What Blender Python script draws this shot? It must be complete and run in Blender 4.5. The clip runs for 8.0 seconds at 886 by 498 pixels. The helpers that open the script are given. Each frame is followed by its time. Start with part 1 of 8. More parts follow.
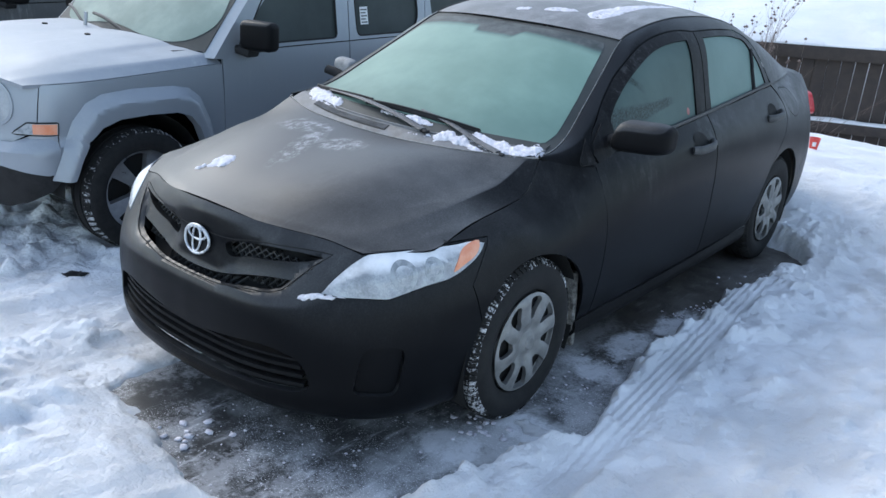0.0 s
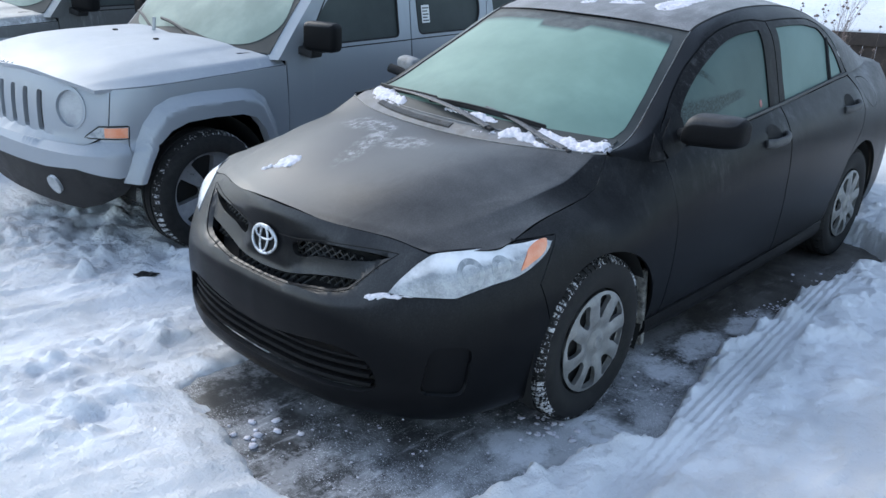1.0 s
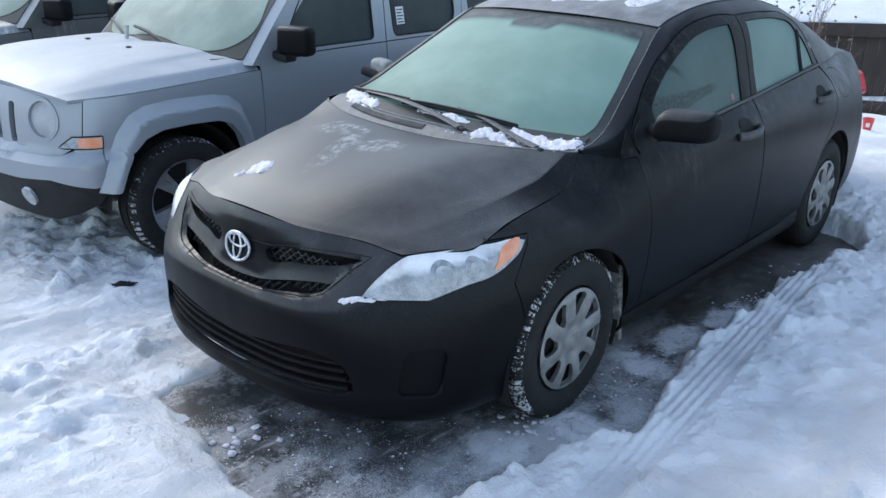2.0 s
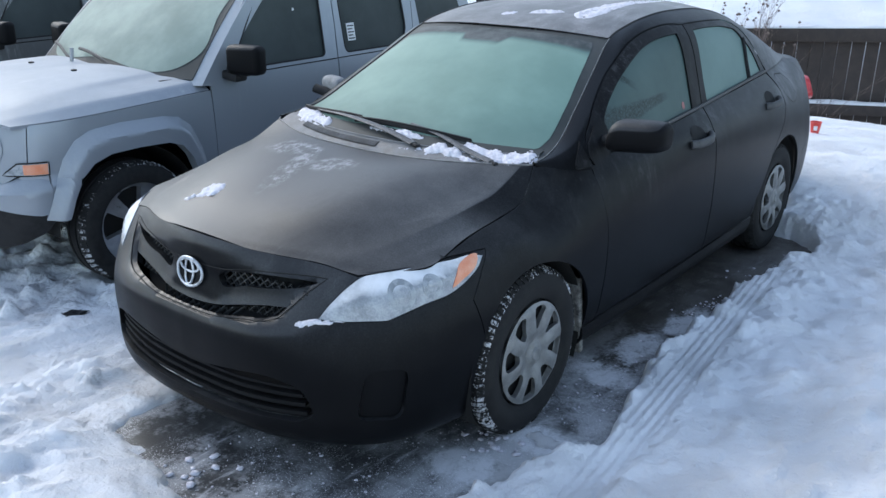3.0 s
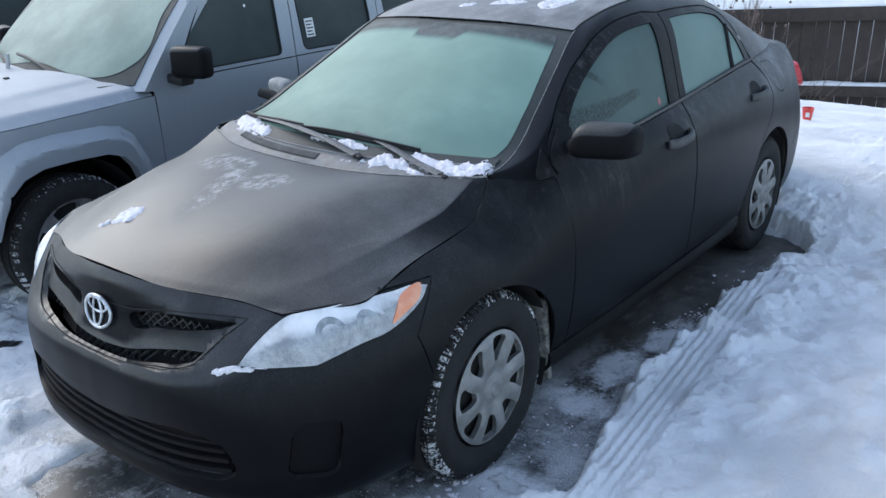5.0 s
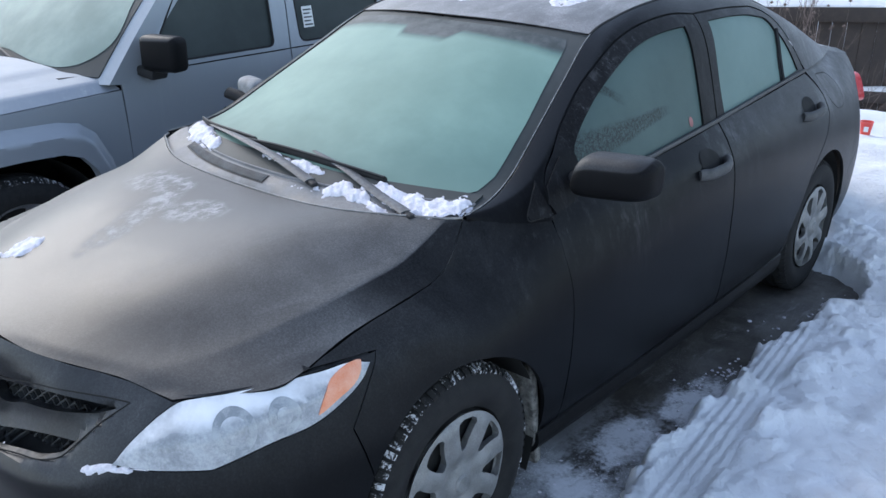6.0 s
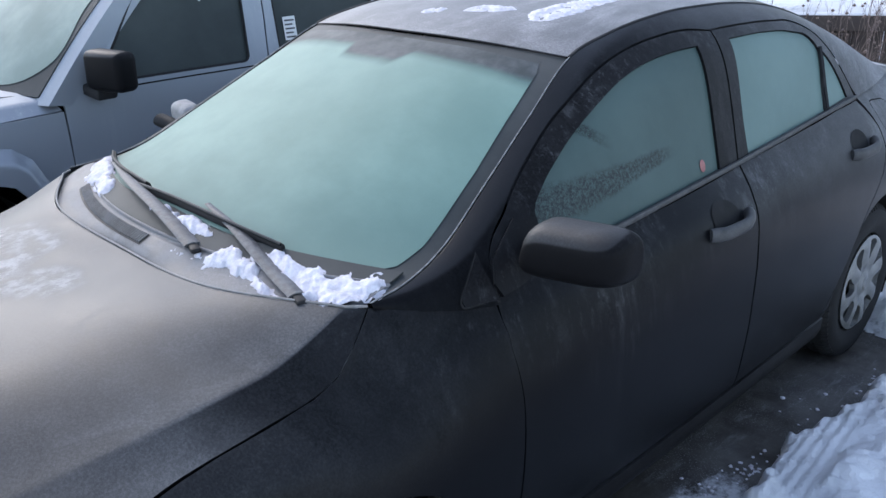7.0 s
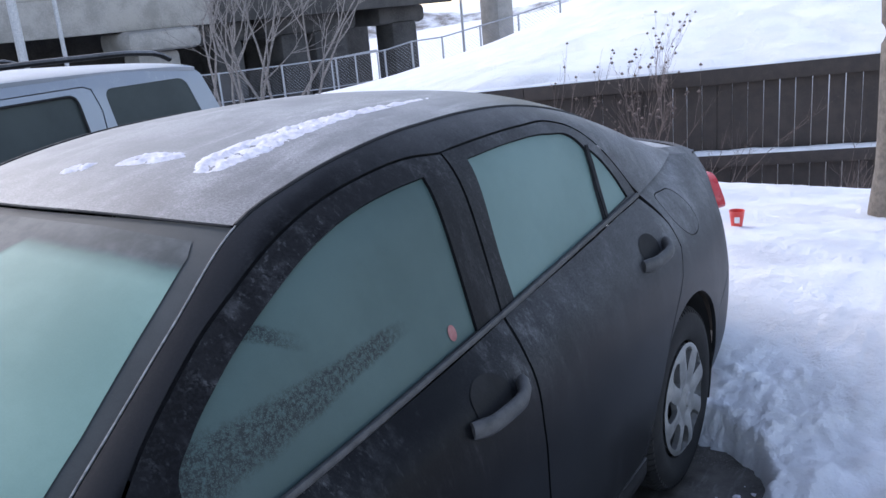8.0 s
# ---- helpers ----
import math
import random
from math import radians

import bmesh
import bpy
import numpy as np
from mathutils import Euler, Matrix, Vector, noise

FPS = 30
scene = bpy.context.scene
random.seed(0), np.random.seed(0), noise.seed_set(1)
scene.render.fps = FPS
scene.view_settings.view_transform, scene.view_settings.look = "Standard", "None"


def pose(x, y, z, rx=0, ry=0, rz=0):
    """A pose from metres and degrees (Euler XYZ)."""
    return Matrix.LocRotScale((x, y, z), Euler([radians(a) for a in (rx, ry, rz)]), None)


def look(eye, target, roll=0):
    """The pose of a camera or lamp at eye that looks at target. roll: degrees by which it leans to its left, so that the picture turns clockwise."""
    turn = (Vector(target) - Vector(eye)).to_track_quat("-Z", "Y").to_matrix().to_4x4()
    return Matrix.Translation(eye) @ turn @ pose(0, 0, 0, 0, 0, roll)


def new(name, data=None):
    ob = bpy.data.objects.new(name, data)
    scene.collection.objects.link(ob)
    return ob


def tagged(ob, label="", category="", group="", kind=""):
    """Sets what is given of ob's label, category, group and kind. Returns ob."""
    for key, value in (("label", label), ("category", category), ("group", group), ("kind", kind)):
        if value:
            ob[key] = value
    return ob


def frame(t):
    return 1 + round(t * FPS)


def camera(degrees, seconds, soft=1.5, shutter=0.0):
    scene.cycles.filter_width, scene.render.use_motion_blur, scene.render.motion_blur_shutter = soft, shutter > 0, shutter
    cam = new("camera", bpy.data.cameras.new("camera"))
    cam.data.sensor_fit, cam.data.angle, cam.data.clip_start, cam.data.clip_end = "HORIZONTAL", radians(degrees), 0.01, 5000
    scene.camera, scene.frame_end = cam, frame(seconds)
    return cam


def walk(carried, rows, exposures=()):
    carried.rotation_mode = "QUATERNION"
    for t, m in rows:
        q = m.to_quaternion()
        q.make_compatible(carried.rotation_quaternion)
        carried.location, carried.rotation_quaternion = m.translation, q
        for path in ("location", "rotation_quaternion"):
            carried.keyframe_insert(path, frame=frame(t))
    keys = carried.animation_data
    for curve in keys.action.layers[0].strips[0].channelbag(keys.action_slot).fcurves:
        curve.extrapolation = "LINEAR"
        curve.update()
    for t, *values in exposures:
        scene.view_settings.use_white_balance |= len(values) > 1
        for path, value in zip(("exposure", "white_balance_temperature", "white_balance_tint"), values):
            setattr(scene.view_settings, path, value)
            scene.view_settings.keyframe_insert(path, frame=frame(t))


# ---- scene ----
cam = camera(54.6, 8.0)
PATH = [
    (0, (2.327, -2.487, 1.719), (1.188, -0.998, 1.022), 4.8),
    (0.5, (2.282, -2.505, 1.714), (1.075, -1.063, 1.034), 4.3),
    (1, (2.292, -2.475, 1.706), (1.048, -1.079, 0.997), 2.9),
    (1.2, (2.289, -2.465, 1.703), (1.054, -1.068, 0.981), 2.6),
    (2.3, (2.337, -2.44, 1.717), (1.122, -1.011, 1.022), 1.2),
    (2.5, (2.328, -2.439, 1.71), (1.128, -0.994, 1.025), 1.0),
    (3, (2.317, -2.408, 1.721), (1.156, -0.928, 1.041), 0.6),
    (3.5, (2.315, -2.412, 1.727), (1.159, -0.933, 1.04), 0.1),
    (4, (2.302, -2.364, 1.721), (1.157, -0.876, 1.032), -0.1),
    (4.5, (2.284, -2.204, 1.708), (1.142, -0.712, 1.022), -0.4),
    (4.7, (2.284, -2.135, 1.729), (1.14, -0.65, 1.031), -1.0),
    (5.8, (2.017, -1.584, 1.663), (0.821, -0.153, 0.941), 0.4),
    (6, (2.025, -1.433, 1.693), (0.81, -0.024, 0.959), 0.4),
    (6.5, (1.976, -1.073, 1.681), (0.663, 0.255, 0.965), 0.6),
    (7, (1.86, -0.781, 1.658), (0.549, 0.546, 0.935), 0.1),
    (7.5, (1.792, -0.422, 1.682), (0.561, 0.98, 0.964), -3.0),
    (8, (1.691, -0.024, 1.689), (0.614, 1.565, 1.129), -5.1),
]
walk(cam, [(t, look(eye, target, roll)) for t, eye, target, roll in PATH], [(0.0, 1.32, 6500, 6), (1.0, 1.34, 6500, 6), (2.5, 1.30, 6500, 6), (3.0, 1.24, 6500, 6), (4.5, 1.26, 6500, 6), (6.0, 1.42, 6500, 9), (7.0, 1.44, 6500, 12), (7.5, 1.46, 6500, 15), (7.7, 1.42, 6500, 16), (8.0, 1.34, 6500, 16)])

# ---- light ----
SUN_AZ, SUN_EL = radians(-84), radians(38)
world = bpy.data.worlds.new("winter_sky")
scene.world = world
world.use_nodes = True
wn = world.node_tree
wn.nodes.clear()
sky = wn.nodes.new("ShaderNodeTexSky")
sky.sky_type = "NISHITA"
sky.sun_disc = False
sky.sun_elevation, sky.sun_rotation = SUN_EL, SUN_AZ
sky.air_density, sky.dust_density, sky.ozone_density = 1.0, 0.9, 1.0
bg = wn.nodes.new("ShaderNodeBackground")
bg.inputs["Strength"].default_value = 0.15
wout = wn.nodes.new("ShaderNodeOutputWorld")
pale = wn.nodes.new("ShaderNodeHueSaturation")
pale.inputs["Saturation"].default_value = 0.83  # thin high haze
wn.links.new(sky.outputs[0], pale.inputs["Color"])
wn.links.new(pale.outputs[0], bg.inputs["Color"])
wn.links.new(bg.outputs[0], wout.inputs["Surface"])
sun = new("sun", bpy.data.lights.new("sun", "SUN"))
sun.data.energy, sun.data.angle, sun.data.color = 0.6, radians(38), (1.0, 0.98, 0.96)
sun.matrix_world = look((0, 0, 20), Vector((0, 0, 20)) - Vector((math.sin(SUN_AZ) * math.cos(SUN_EL), math.cos(SUN_AZ) * math.cos(SUN_EL), math.sin(SUN_EL))))

# ---- materials ----
class Mat:
    """A small builder for node materials in object space."""

    def __init__(self, name, rough=0.5, metal=0.0, base=(0.5, 0.5, 0.5), spec=0.5):
        self.m = bpy.data.materials.new(name)
        self.m.use_nodes = True
        self.t = self.m.node_tree
        self.p = self.t.nodes["Principled BSDF"]
        self.p.inputs["Roughness"].default_value = rough
        self.p.inputs["Metallic"].default_value = metal
        self.p.inputs["Base Color"].default_value = (*base, 1)
        self.p.inputs["Specular IOR Level"].default_value = spec
        self.co = self.n("ShaderNodeTexCoord").outputs["Object"]

    def n(self, kind, **sets):
        nd = self.t.nodes.new(kind)
        for k, v in sets.items():
            nd.inputs[k.replace("_", " ")].default_value = v
        return nd

    def link(self, a, b):
        self.t.links.new(a, b)

    def noise(self, scale, detail=4.0, rough=0.55, stretch=None, dist=0.0):
        nd = self.n("ShaderNodeTexNoise", Scale=scale, Detail=detail, Roughness=rough, Distortion=dist)
        co = self.co
        if stretch:
            mp = self.n("ShaderNodeMapping", Scale=stretch)
            self.link(co, mp.inputs["Vector"])
            co = mp.outputs[0]
        self.link(co, nd.inputs["Vector"])
        return nd.outputs["Fac"]

    def voro(self, scale, feature="F1"):
        nd = self.n("ShaderNodeTexVoronoi", Scale=scale)
        nd.feature = feature
        self.link(self.co, nd.inputs["Vector"])
        return nd.outputs["Distance"]

    def ramp(self, fac, lo, hi, a=0.0, b=1.0):
        nd = self.n("ShaderNodeMapRange")
        nd.interpolation_type = "SMOOTHSTEP"
        for k, v in (("From Min", lo), ("From Max", hi), ("To Min", a), ("To Max", b)):
            nd.inputs[k].default_value = v
        self.link(fac, nd.inputs["Value"])
        return nd.outputs[0]

    def math(self, op, a, b=0.0):
        nd = self.n("ShaderNodeMath")
        nd.operation = op
        for i, v in enumerate((a, b)):
            if isinstance(v, (int, float)):
                nd.inputs[i].default_value = v
            else:
                self.link(v, nd.inputs[i])
        return nd.outputs[0]

    def mix(self, fac, a, b):
        nd = self.n("ShaderNodeMix")
        nd.data_type = "RGBA"
        for i, v in ((0, fac), (6, a), (7, b)):
            if isinstance(v, (int, float)):
                nd.inputs[i].default_value = v
            elif isinstance(v, tuple):
                nd.inputs[i].default_value = (*v, 1)
            else:
                self.link(v, nd.inputs[i])
        return nd.outputs[2]

    def up(self):
        g = self.n("ShaderNodeNewGeometry")
        s = self.n("ShaderNodeSeparateXYZ")
        self.link(g.outputs["Normal"], s.inputs[0])
        return s.outputs["Z"]

    def facing(self, d):
        """How far a face looks towards a direction."""
        g = self.n("ShaderNodeNewGeometry")
        v = self.n("ShaderNodeVectorMath")
        v.operation = "DOT_PRODUCT"
        self.link(g.outputs["Normal"], v.inputs[0])
        v.inputs[1].default_value = Vector(d).normalized()
        return v.outputs["Value"]

    def xyz(self):
        s = self.n("ShaderNodeSeparateXYZ")
        self.link(self.co, s.inputs[0])
        return s.outputs

    def base(self, c):
        self.link(c, self.p.inputs["Base Color"])
        return self

    def rough(self, v):
        self.link(v, self.p.inputs["Roughness"])
        return self

    def bump(self, h, dist=0.002, strength=0.5):
        b = self.n("ShaderNodeBump", Distance=dist, Strength=strength)
        self.link(h, b.inputs["Height"])
        self.link(b.outputs[0], self.p.inputs["Normal"])
        return self


def simple(name, a, b, scale=30.0, rough=0.5, metal=0.0, dist=0.001, strength=0.3, spec=0.5):
    """A surface that wanders between two colours, with a fine grain."""
    m = Mat(name, rough, metal, a, spec)
    big, fine = m.noise(scale), m.noise(scale * 14, 2.0)
    m.base(m.mix(m.ramp(m.math("ADD", m.math("MULTIPLY", big, 0.7), m.math("MULTIPLY", fine, 0.3)), 0.35, 0.65), a, b))
    m.rough(m.ramp(big, 0.3, 0.7, max(rough - 0.08, 0.02), min(rough + 0.08, 1.0)))
    m.bump(fine, dist, strength)
    return m.m


def frosted_paint(name, colour, frost, flat, steep, rough=0.3, metal=0.0, gloss=0.5, stained=False, back=0.0):
    """Car paint under frost: pale on faces that look up and forward, where light is put into the colour; thin and
    streaky elsewhere.
    """
    m = Mat(name, rough, metal, colour)
    # facing mask: frost cover together with the brighter sky those faces catch
    lie = m.ramp(m.facing((-0.25, -0.5, 0.83)), 0.64, 0.78)
    grain = m.ramp(m.noise(620.0, 3.0, 0.7), 0.32, 0.72)
    speck = m.ramp(m.noise(190.0, 4.0, 0.65), 0.35, 0.75)
    blot = m.ramp(m.noise(4.0, 6.0, 0.62), 0.3, 0.7)
    smear = m.ramp(m.noise(7.0, 6.0, 0.7, (1.0, 0.3, 1.0), 0.8), 0.50, 0.74)
    streak = m.ramp(m.noise(22.0, 6.0, 0.65, (1.0, 1.0, 0.07)), 0.47, 0.72)
    cloud = m.ramp(m.noise(2.6, 6.0, 0.66), 0.36, 0.66)
    dab = m.ramp(m.noise(11.0, 6.0, 0.72, None, 1.2), 0.54, 0.68)
    x, y, z = m.xyz()
    thick = m.math("MULTIPLY", m.math("ADD", m.math("MULTIPLY", blot, 0.5), m.math("ADD", 0.42, m.math("MULTIPLY", smear, 0.5))), m.ramp(y, -0.66, -0.12, flat * 0.48, flat))
    drip = m.ramp(m.noise(75.0, 4.0, 0.6, (1.0, 1.0, 0.045)), 0.56, 0.68)
    thin = m.math("ADD", m.math("MULTIPLY", m.math("MULTIPLY", m.math("ADD", streak, m.math("MULTIPLY", drip, 0.9)), cloud), m.ramp(y, 0.2, 0.8, 0.35, 2.2)), m.math("ADD", m.math("MULTIPLY", cloud, 0.3), m.math("MULTIPLY", m.math("MULTIPLY", dab, cloud), 0.12)))
    # patches where the film has thawed to dark droplets
    wet = m.math("MULTIPLY", m.ramp(m.noise(3.3, 6.0, 0.68, None, 0.6), 0.50, 0.60), m.ramp(m.noise(150.0, 2.0, 0.5), 0.44, 0.56, 0.2, 1.0))
    thin = m.math("MULTIPLY", m.math("ADD", thin, m.ramp(y, -0.3, 0.5, 0.7, 0.10)), m.math("SUBTRACT", 1.0, m.math("MULTIPLY", wet, m.ramp(y, -0.2, 0.5, 0.3, 0.92))))
    # side faces darker than upturned ones: shade put into the frost's colour
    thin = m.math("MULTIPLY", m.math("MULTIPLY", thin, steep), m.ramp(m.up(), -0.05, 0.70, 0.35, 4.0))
    if back:
        # rear panels paled in colour, for sky and snow reflected at grazing angles
        haze = m.math("MULTIPLY", m.ramp(y, 1.1, 3.0, 0.0, back), m.math("ADD", 0.45, m.math("ADD", m.math("MULTIPLY", cloud, 0.4), m.math("MULTIPLY", streak, 0.15))))
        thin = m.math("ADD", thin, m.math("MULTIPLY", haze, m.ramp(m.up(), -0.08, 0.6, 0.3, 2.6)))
    amount = m.math("ADD", m.math("MULTIPLY", lie, thick), m.math("MULTIPLY", m.math("SUBTRACT", 1.0, lie), thin))
    if stained:
        # dried splashes near the middle of the hood
        blotch = m.ramp(m.noise(30.0, 7.0, 0.76, (1.0, 0.6, 1.0)), 0.40, 0.64)
        for cx, cy, slant, wide, length in ((-0.25, -0.11, 0.3, 0.13, 0.09), (0.03, -0.17, 0.2, 0.10, 0.09), (-0.09, -0.28, -0.29, 0.055, 0.23)):
            a = m.math("DIVIDE", m.math("SUBTRACT", x, m.math("ADD", cx, m.math("MULTIPLY", m.math("SUBTRACT", y, cy), slant))), wide)
            b = m.math("DIVIDE", m.math("SUBTRACT", y, cy), length)
            r = m.math("ADD", m.math("MULTIPLY", a, a), m.math("MULTIPLY", b, b))
            amount = m.math("ADD", amount, m.math("MULTIPLY", m.math("MULTIPLY", m.ramp(r, 0.1, 1.3, 0.95, 0.0), blotch), lie))
    amount = m.math("MULTIPLY", amount, m.math("ADD", 0.5, m.math("ADD", m.math("MULTIPLY", grain, 0.45), m.math("MULTIPLY", speck, 0.55))))
    m.base(m.mix(amount, colour, frost))
    m.rough(m.ramp(amount, 0.0, 0.3, rough, 0.52))
    # reflections cut on side faces, as though off dark surroundings
    m.link(m.ramp(lie, 0.0, 1.0, gloss * 0.21, gloss), m.p.inputs["Specular IOR Level"])
    if metal:
        m.link(m.ramp(amount, 0.0, 0.5, metal, 0.0), m.p.inputs["Metallic"])
    m.bump(m.math("ADD", m.math("MULTIPLY", grain, 0.6), speck), 0.0005, 0.2)
    return m.m


def frosted_glass(name, colour, pale, dark=(0.05, 0.08, 0.08), melt=0.0, gloss=0.25):
    """Glass under an even coat of frost, with cloudy and thawed patches."""
    m = Mat(name, 0.6, 0.0, colour, gloss)
    cloud = m.ramp(m.noise(2.2, 6.0, 0.62), 0.3, 0.7)
    grain = m.noise(380.0, 4.0, 0.7)
    c = m.mix(m.math("ADD", m.math("MULTIPLY", cloud, 0.6), m.math("MULTIPLY", grain, 0.4)), colour, pale)
    if melt:
        # a wiped wedge and a short cross stroke, gone to droplets
        _, y, z = m.xyz()
        drops = m.ramp(m.voro(300.0), 0.12, 0.45)
        patch = m.ramp(m.noise(105.0, 6.0, 0.8), 0.36, 0.58)
        wet = None
        for y0, z0, slope, w0, w1, ya, yb in ((0.64, 1.025, 0.08, 0.055, 0.020, 0.60, 1.27), (0.86, 1.205, -0.55, 0.022, 0.020, 0.85, 1.01)):
            off = m.math("ABSOLUTE", m.math("SUBTRACT", z, m.math("ADD", z0, m.math("MULTIPLY", m.math("SUBTRACT", y, y0), slope))))
            rel = m.math("DIVIDE", off, m.ramp(y, ya, yb, w0, w1))
            rel = m.math("ADD", rel, m.math("MULTIPLY", m.math("SUBTRACT", m.noise(22.0, 5.0, 0.7), 0.5), 0.9))
            k = m.math("MULTIPLY", m.ramp(rel, 0.55, 1.1, 1.0, 0.0), m.math("MULTIPLY", m.ramp(y, yb - 0.10, yb, 1.0, 0.0), m.ramp(y, ya, ya + 0.02)))
            wet = k if wet is None else m.math("MAXIMUM", wet, k)
        c = m.mix(m.math("MULTIPLY", m.math("MULTIPLY", m.math("MULTIPLY", drops, patch), wet), melt), c, dark)
    m.base(c)
    m.bump(grain, 0.0008, 0.3)
    return m.m


def tinted_screen():
    """Frost on a windscreen with a tinted band along its top that dips round the mirror's foot."""
    m = Mat("frosted_windscreen", 0.6, 0.0, (0.15, 0.24, 0.2), 0.25)
    at = m.n("ShaderNodeAttribute")
    at.attribute_name = "sheet"
    sp = m.n("ShaderNodeSeparateXYZ")
    m.link(at.outputs["Vector"], sp.inputs[0])
    across, rise = m.math("ABSOLUTE", sp.outputs["X"]), sp.outputs["Y"]
    cloud, grain = m.ramp(m.noise(2.2, 6.0, 0.62), 0.3, 0.7), m.noise(380.0, 4.0, 0.7)
    c = m.mix(m.math("ADD", m.math("MULTIPLY", cloud, 0.55), m.math("MULTIPLY", grain, 0.45)), (0.14, 0.232, 0.195), (0.228, 0.342, 0.29))
    # colour darkens towards the pane's foot, with a cloudy border
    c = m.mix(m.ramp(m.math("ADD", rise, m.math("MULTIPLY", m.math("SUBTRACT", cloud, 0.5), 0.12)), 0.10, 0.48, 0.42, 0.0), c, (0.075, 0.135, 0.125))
    edge = m.math("SUBTRACT", m.math("SUBTRACT", 0.902, m.math("MULTIPLY", m.math("MULTIPLY", across, across), 0.045)), m.ramp(across, 0.17, 0.25, 0.062, 0.0))
    over = m.math("ADD", m.math("SUBTRACT", rise, edge), m.math("MULTIPLY", m.math("SUBTRACT", m.noise(14.0, 4.0, 0.6), 0.5), 0.02))
    c = m.mix(m.ramp(over, -0.045, 0.012, 0.0, 0.72), c, (0.045, 0.092, 0.09))
    c = m.mix(m.ramp(over, -0.012, 0.022), c, m.mix(m.ramp(m.noise(9.0, 5.0, 0.65), 0.35, 0.7), (0.04, 0.05, 0.052), (0.10, 0.11, 0.112)))
    m.base(c)
    m.bump(grain, 0.0008, 0.3)
    return m.m


def lamp_lens():
    """Clear lamp plastic under rime: white where it looks up, thin and grey lower down."""
    m = Mat("frosted_lamp_lens", 0.3, 0.0, (0.32, 0.34, 0.36))
    big, fine = m.noise(11.0, 5.0, 0.6), m.noise(170.0, 3.0, 0.6)
    lie = m.ramp(m.math("ADD", m.up(), m.math("MULTIPLY", m.math("SUBTRACT", big, 0.5), 0.35)), 0.50, 0.88)
    c = m.mix(m.ramp(m.math("ADD", m.math("MULTIPLY", big, 0.75), m.math("MULTIPLY", fine, 0.25)), 0.36, 0.66), (0.22, 0.235, 0.255), (0.43, 0.45, 0.475))
    m.base(m.mix(lie, c, (0.76, 0.77, 0.80)))
    m.rough(m.ramp(lie, 0.0, 1.0, 0.25, 0.6))
    m.bump(fine, 0.0006, 0.2)
    return m.m


def snow_material():
    """Trodden snow: crumbs, crust and patches of smooth powder."""
    m = Mat("snow", 0.65, 0.0, (0.84, 0.86, 0.9), 0.25)
    big, mid, crumb, fine = m.noise(1.3, 5.0), m.noise(16.0, 7.0, 0.68), m.noise(52.0, 5.0, 0.7), m.noise(170.0, 4.0, 0.7)
    rough = m.ramp(m.noise(1.9, 5.0, 0.6), 0.38, 0.6)
    c = m.mix(m.ramp(big, 0.3, 0.7), (0.72, 0.745, 0.785), (0.815, 0.815, 0.83))
    c = m.mix(m.ramp(mid, 0.58, 0.76, 0.0, 0.35), c, (0.62, 0.63, 0.66))
    m.base(m.mix(m.math("MULTIPLY", m.ramp(crumb, 0.6, 0.72, 0.0, 0.3), rough), c, (0.60, 0.61, 0.64)))
    h = m.math("ADD", m.math("MULTIPLY", mid, 0.9), m.math("MULTIPLY", m.math("ADD", m.math("MULTIPLY", crumb, 0.8), m.math("MULTIPLY", fine, 0.3)), m.ramp(rough, 0.0, 1.0, 0.25, 1.0)))
    m.bump(h, 0.032, 0.85)
    return m.m


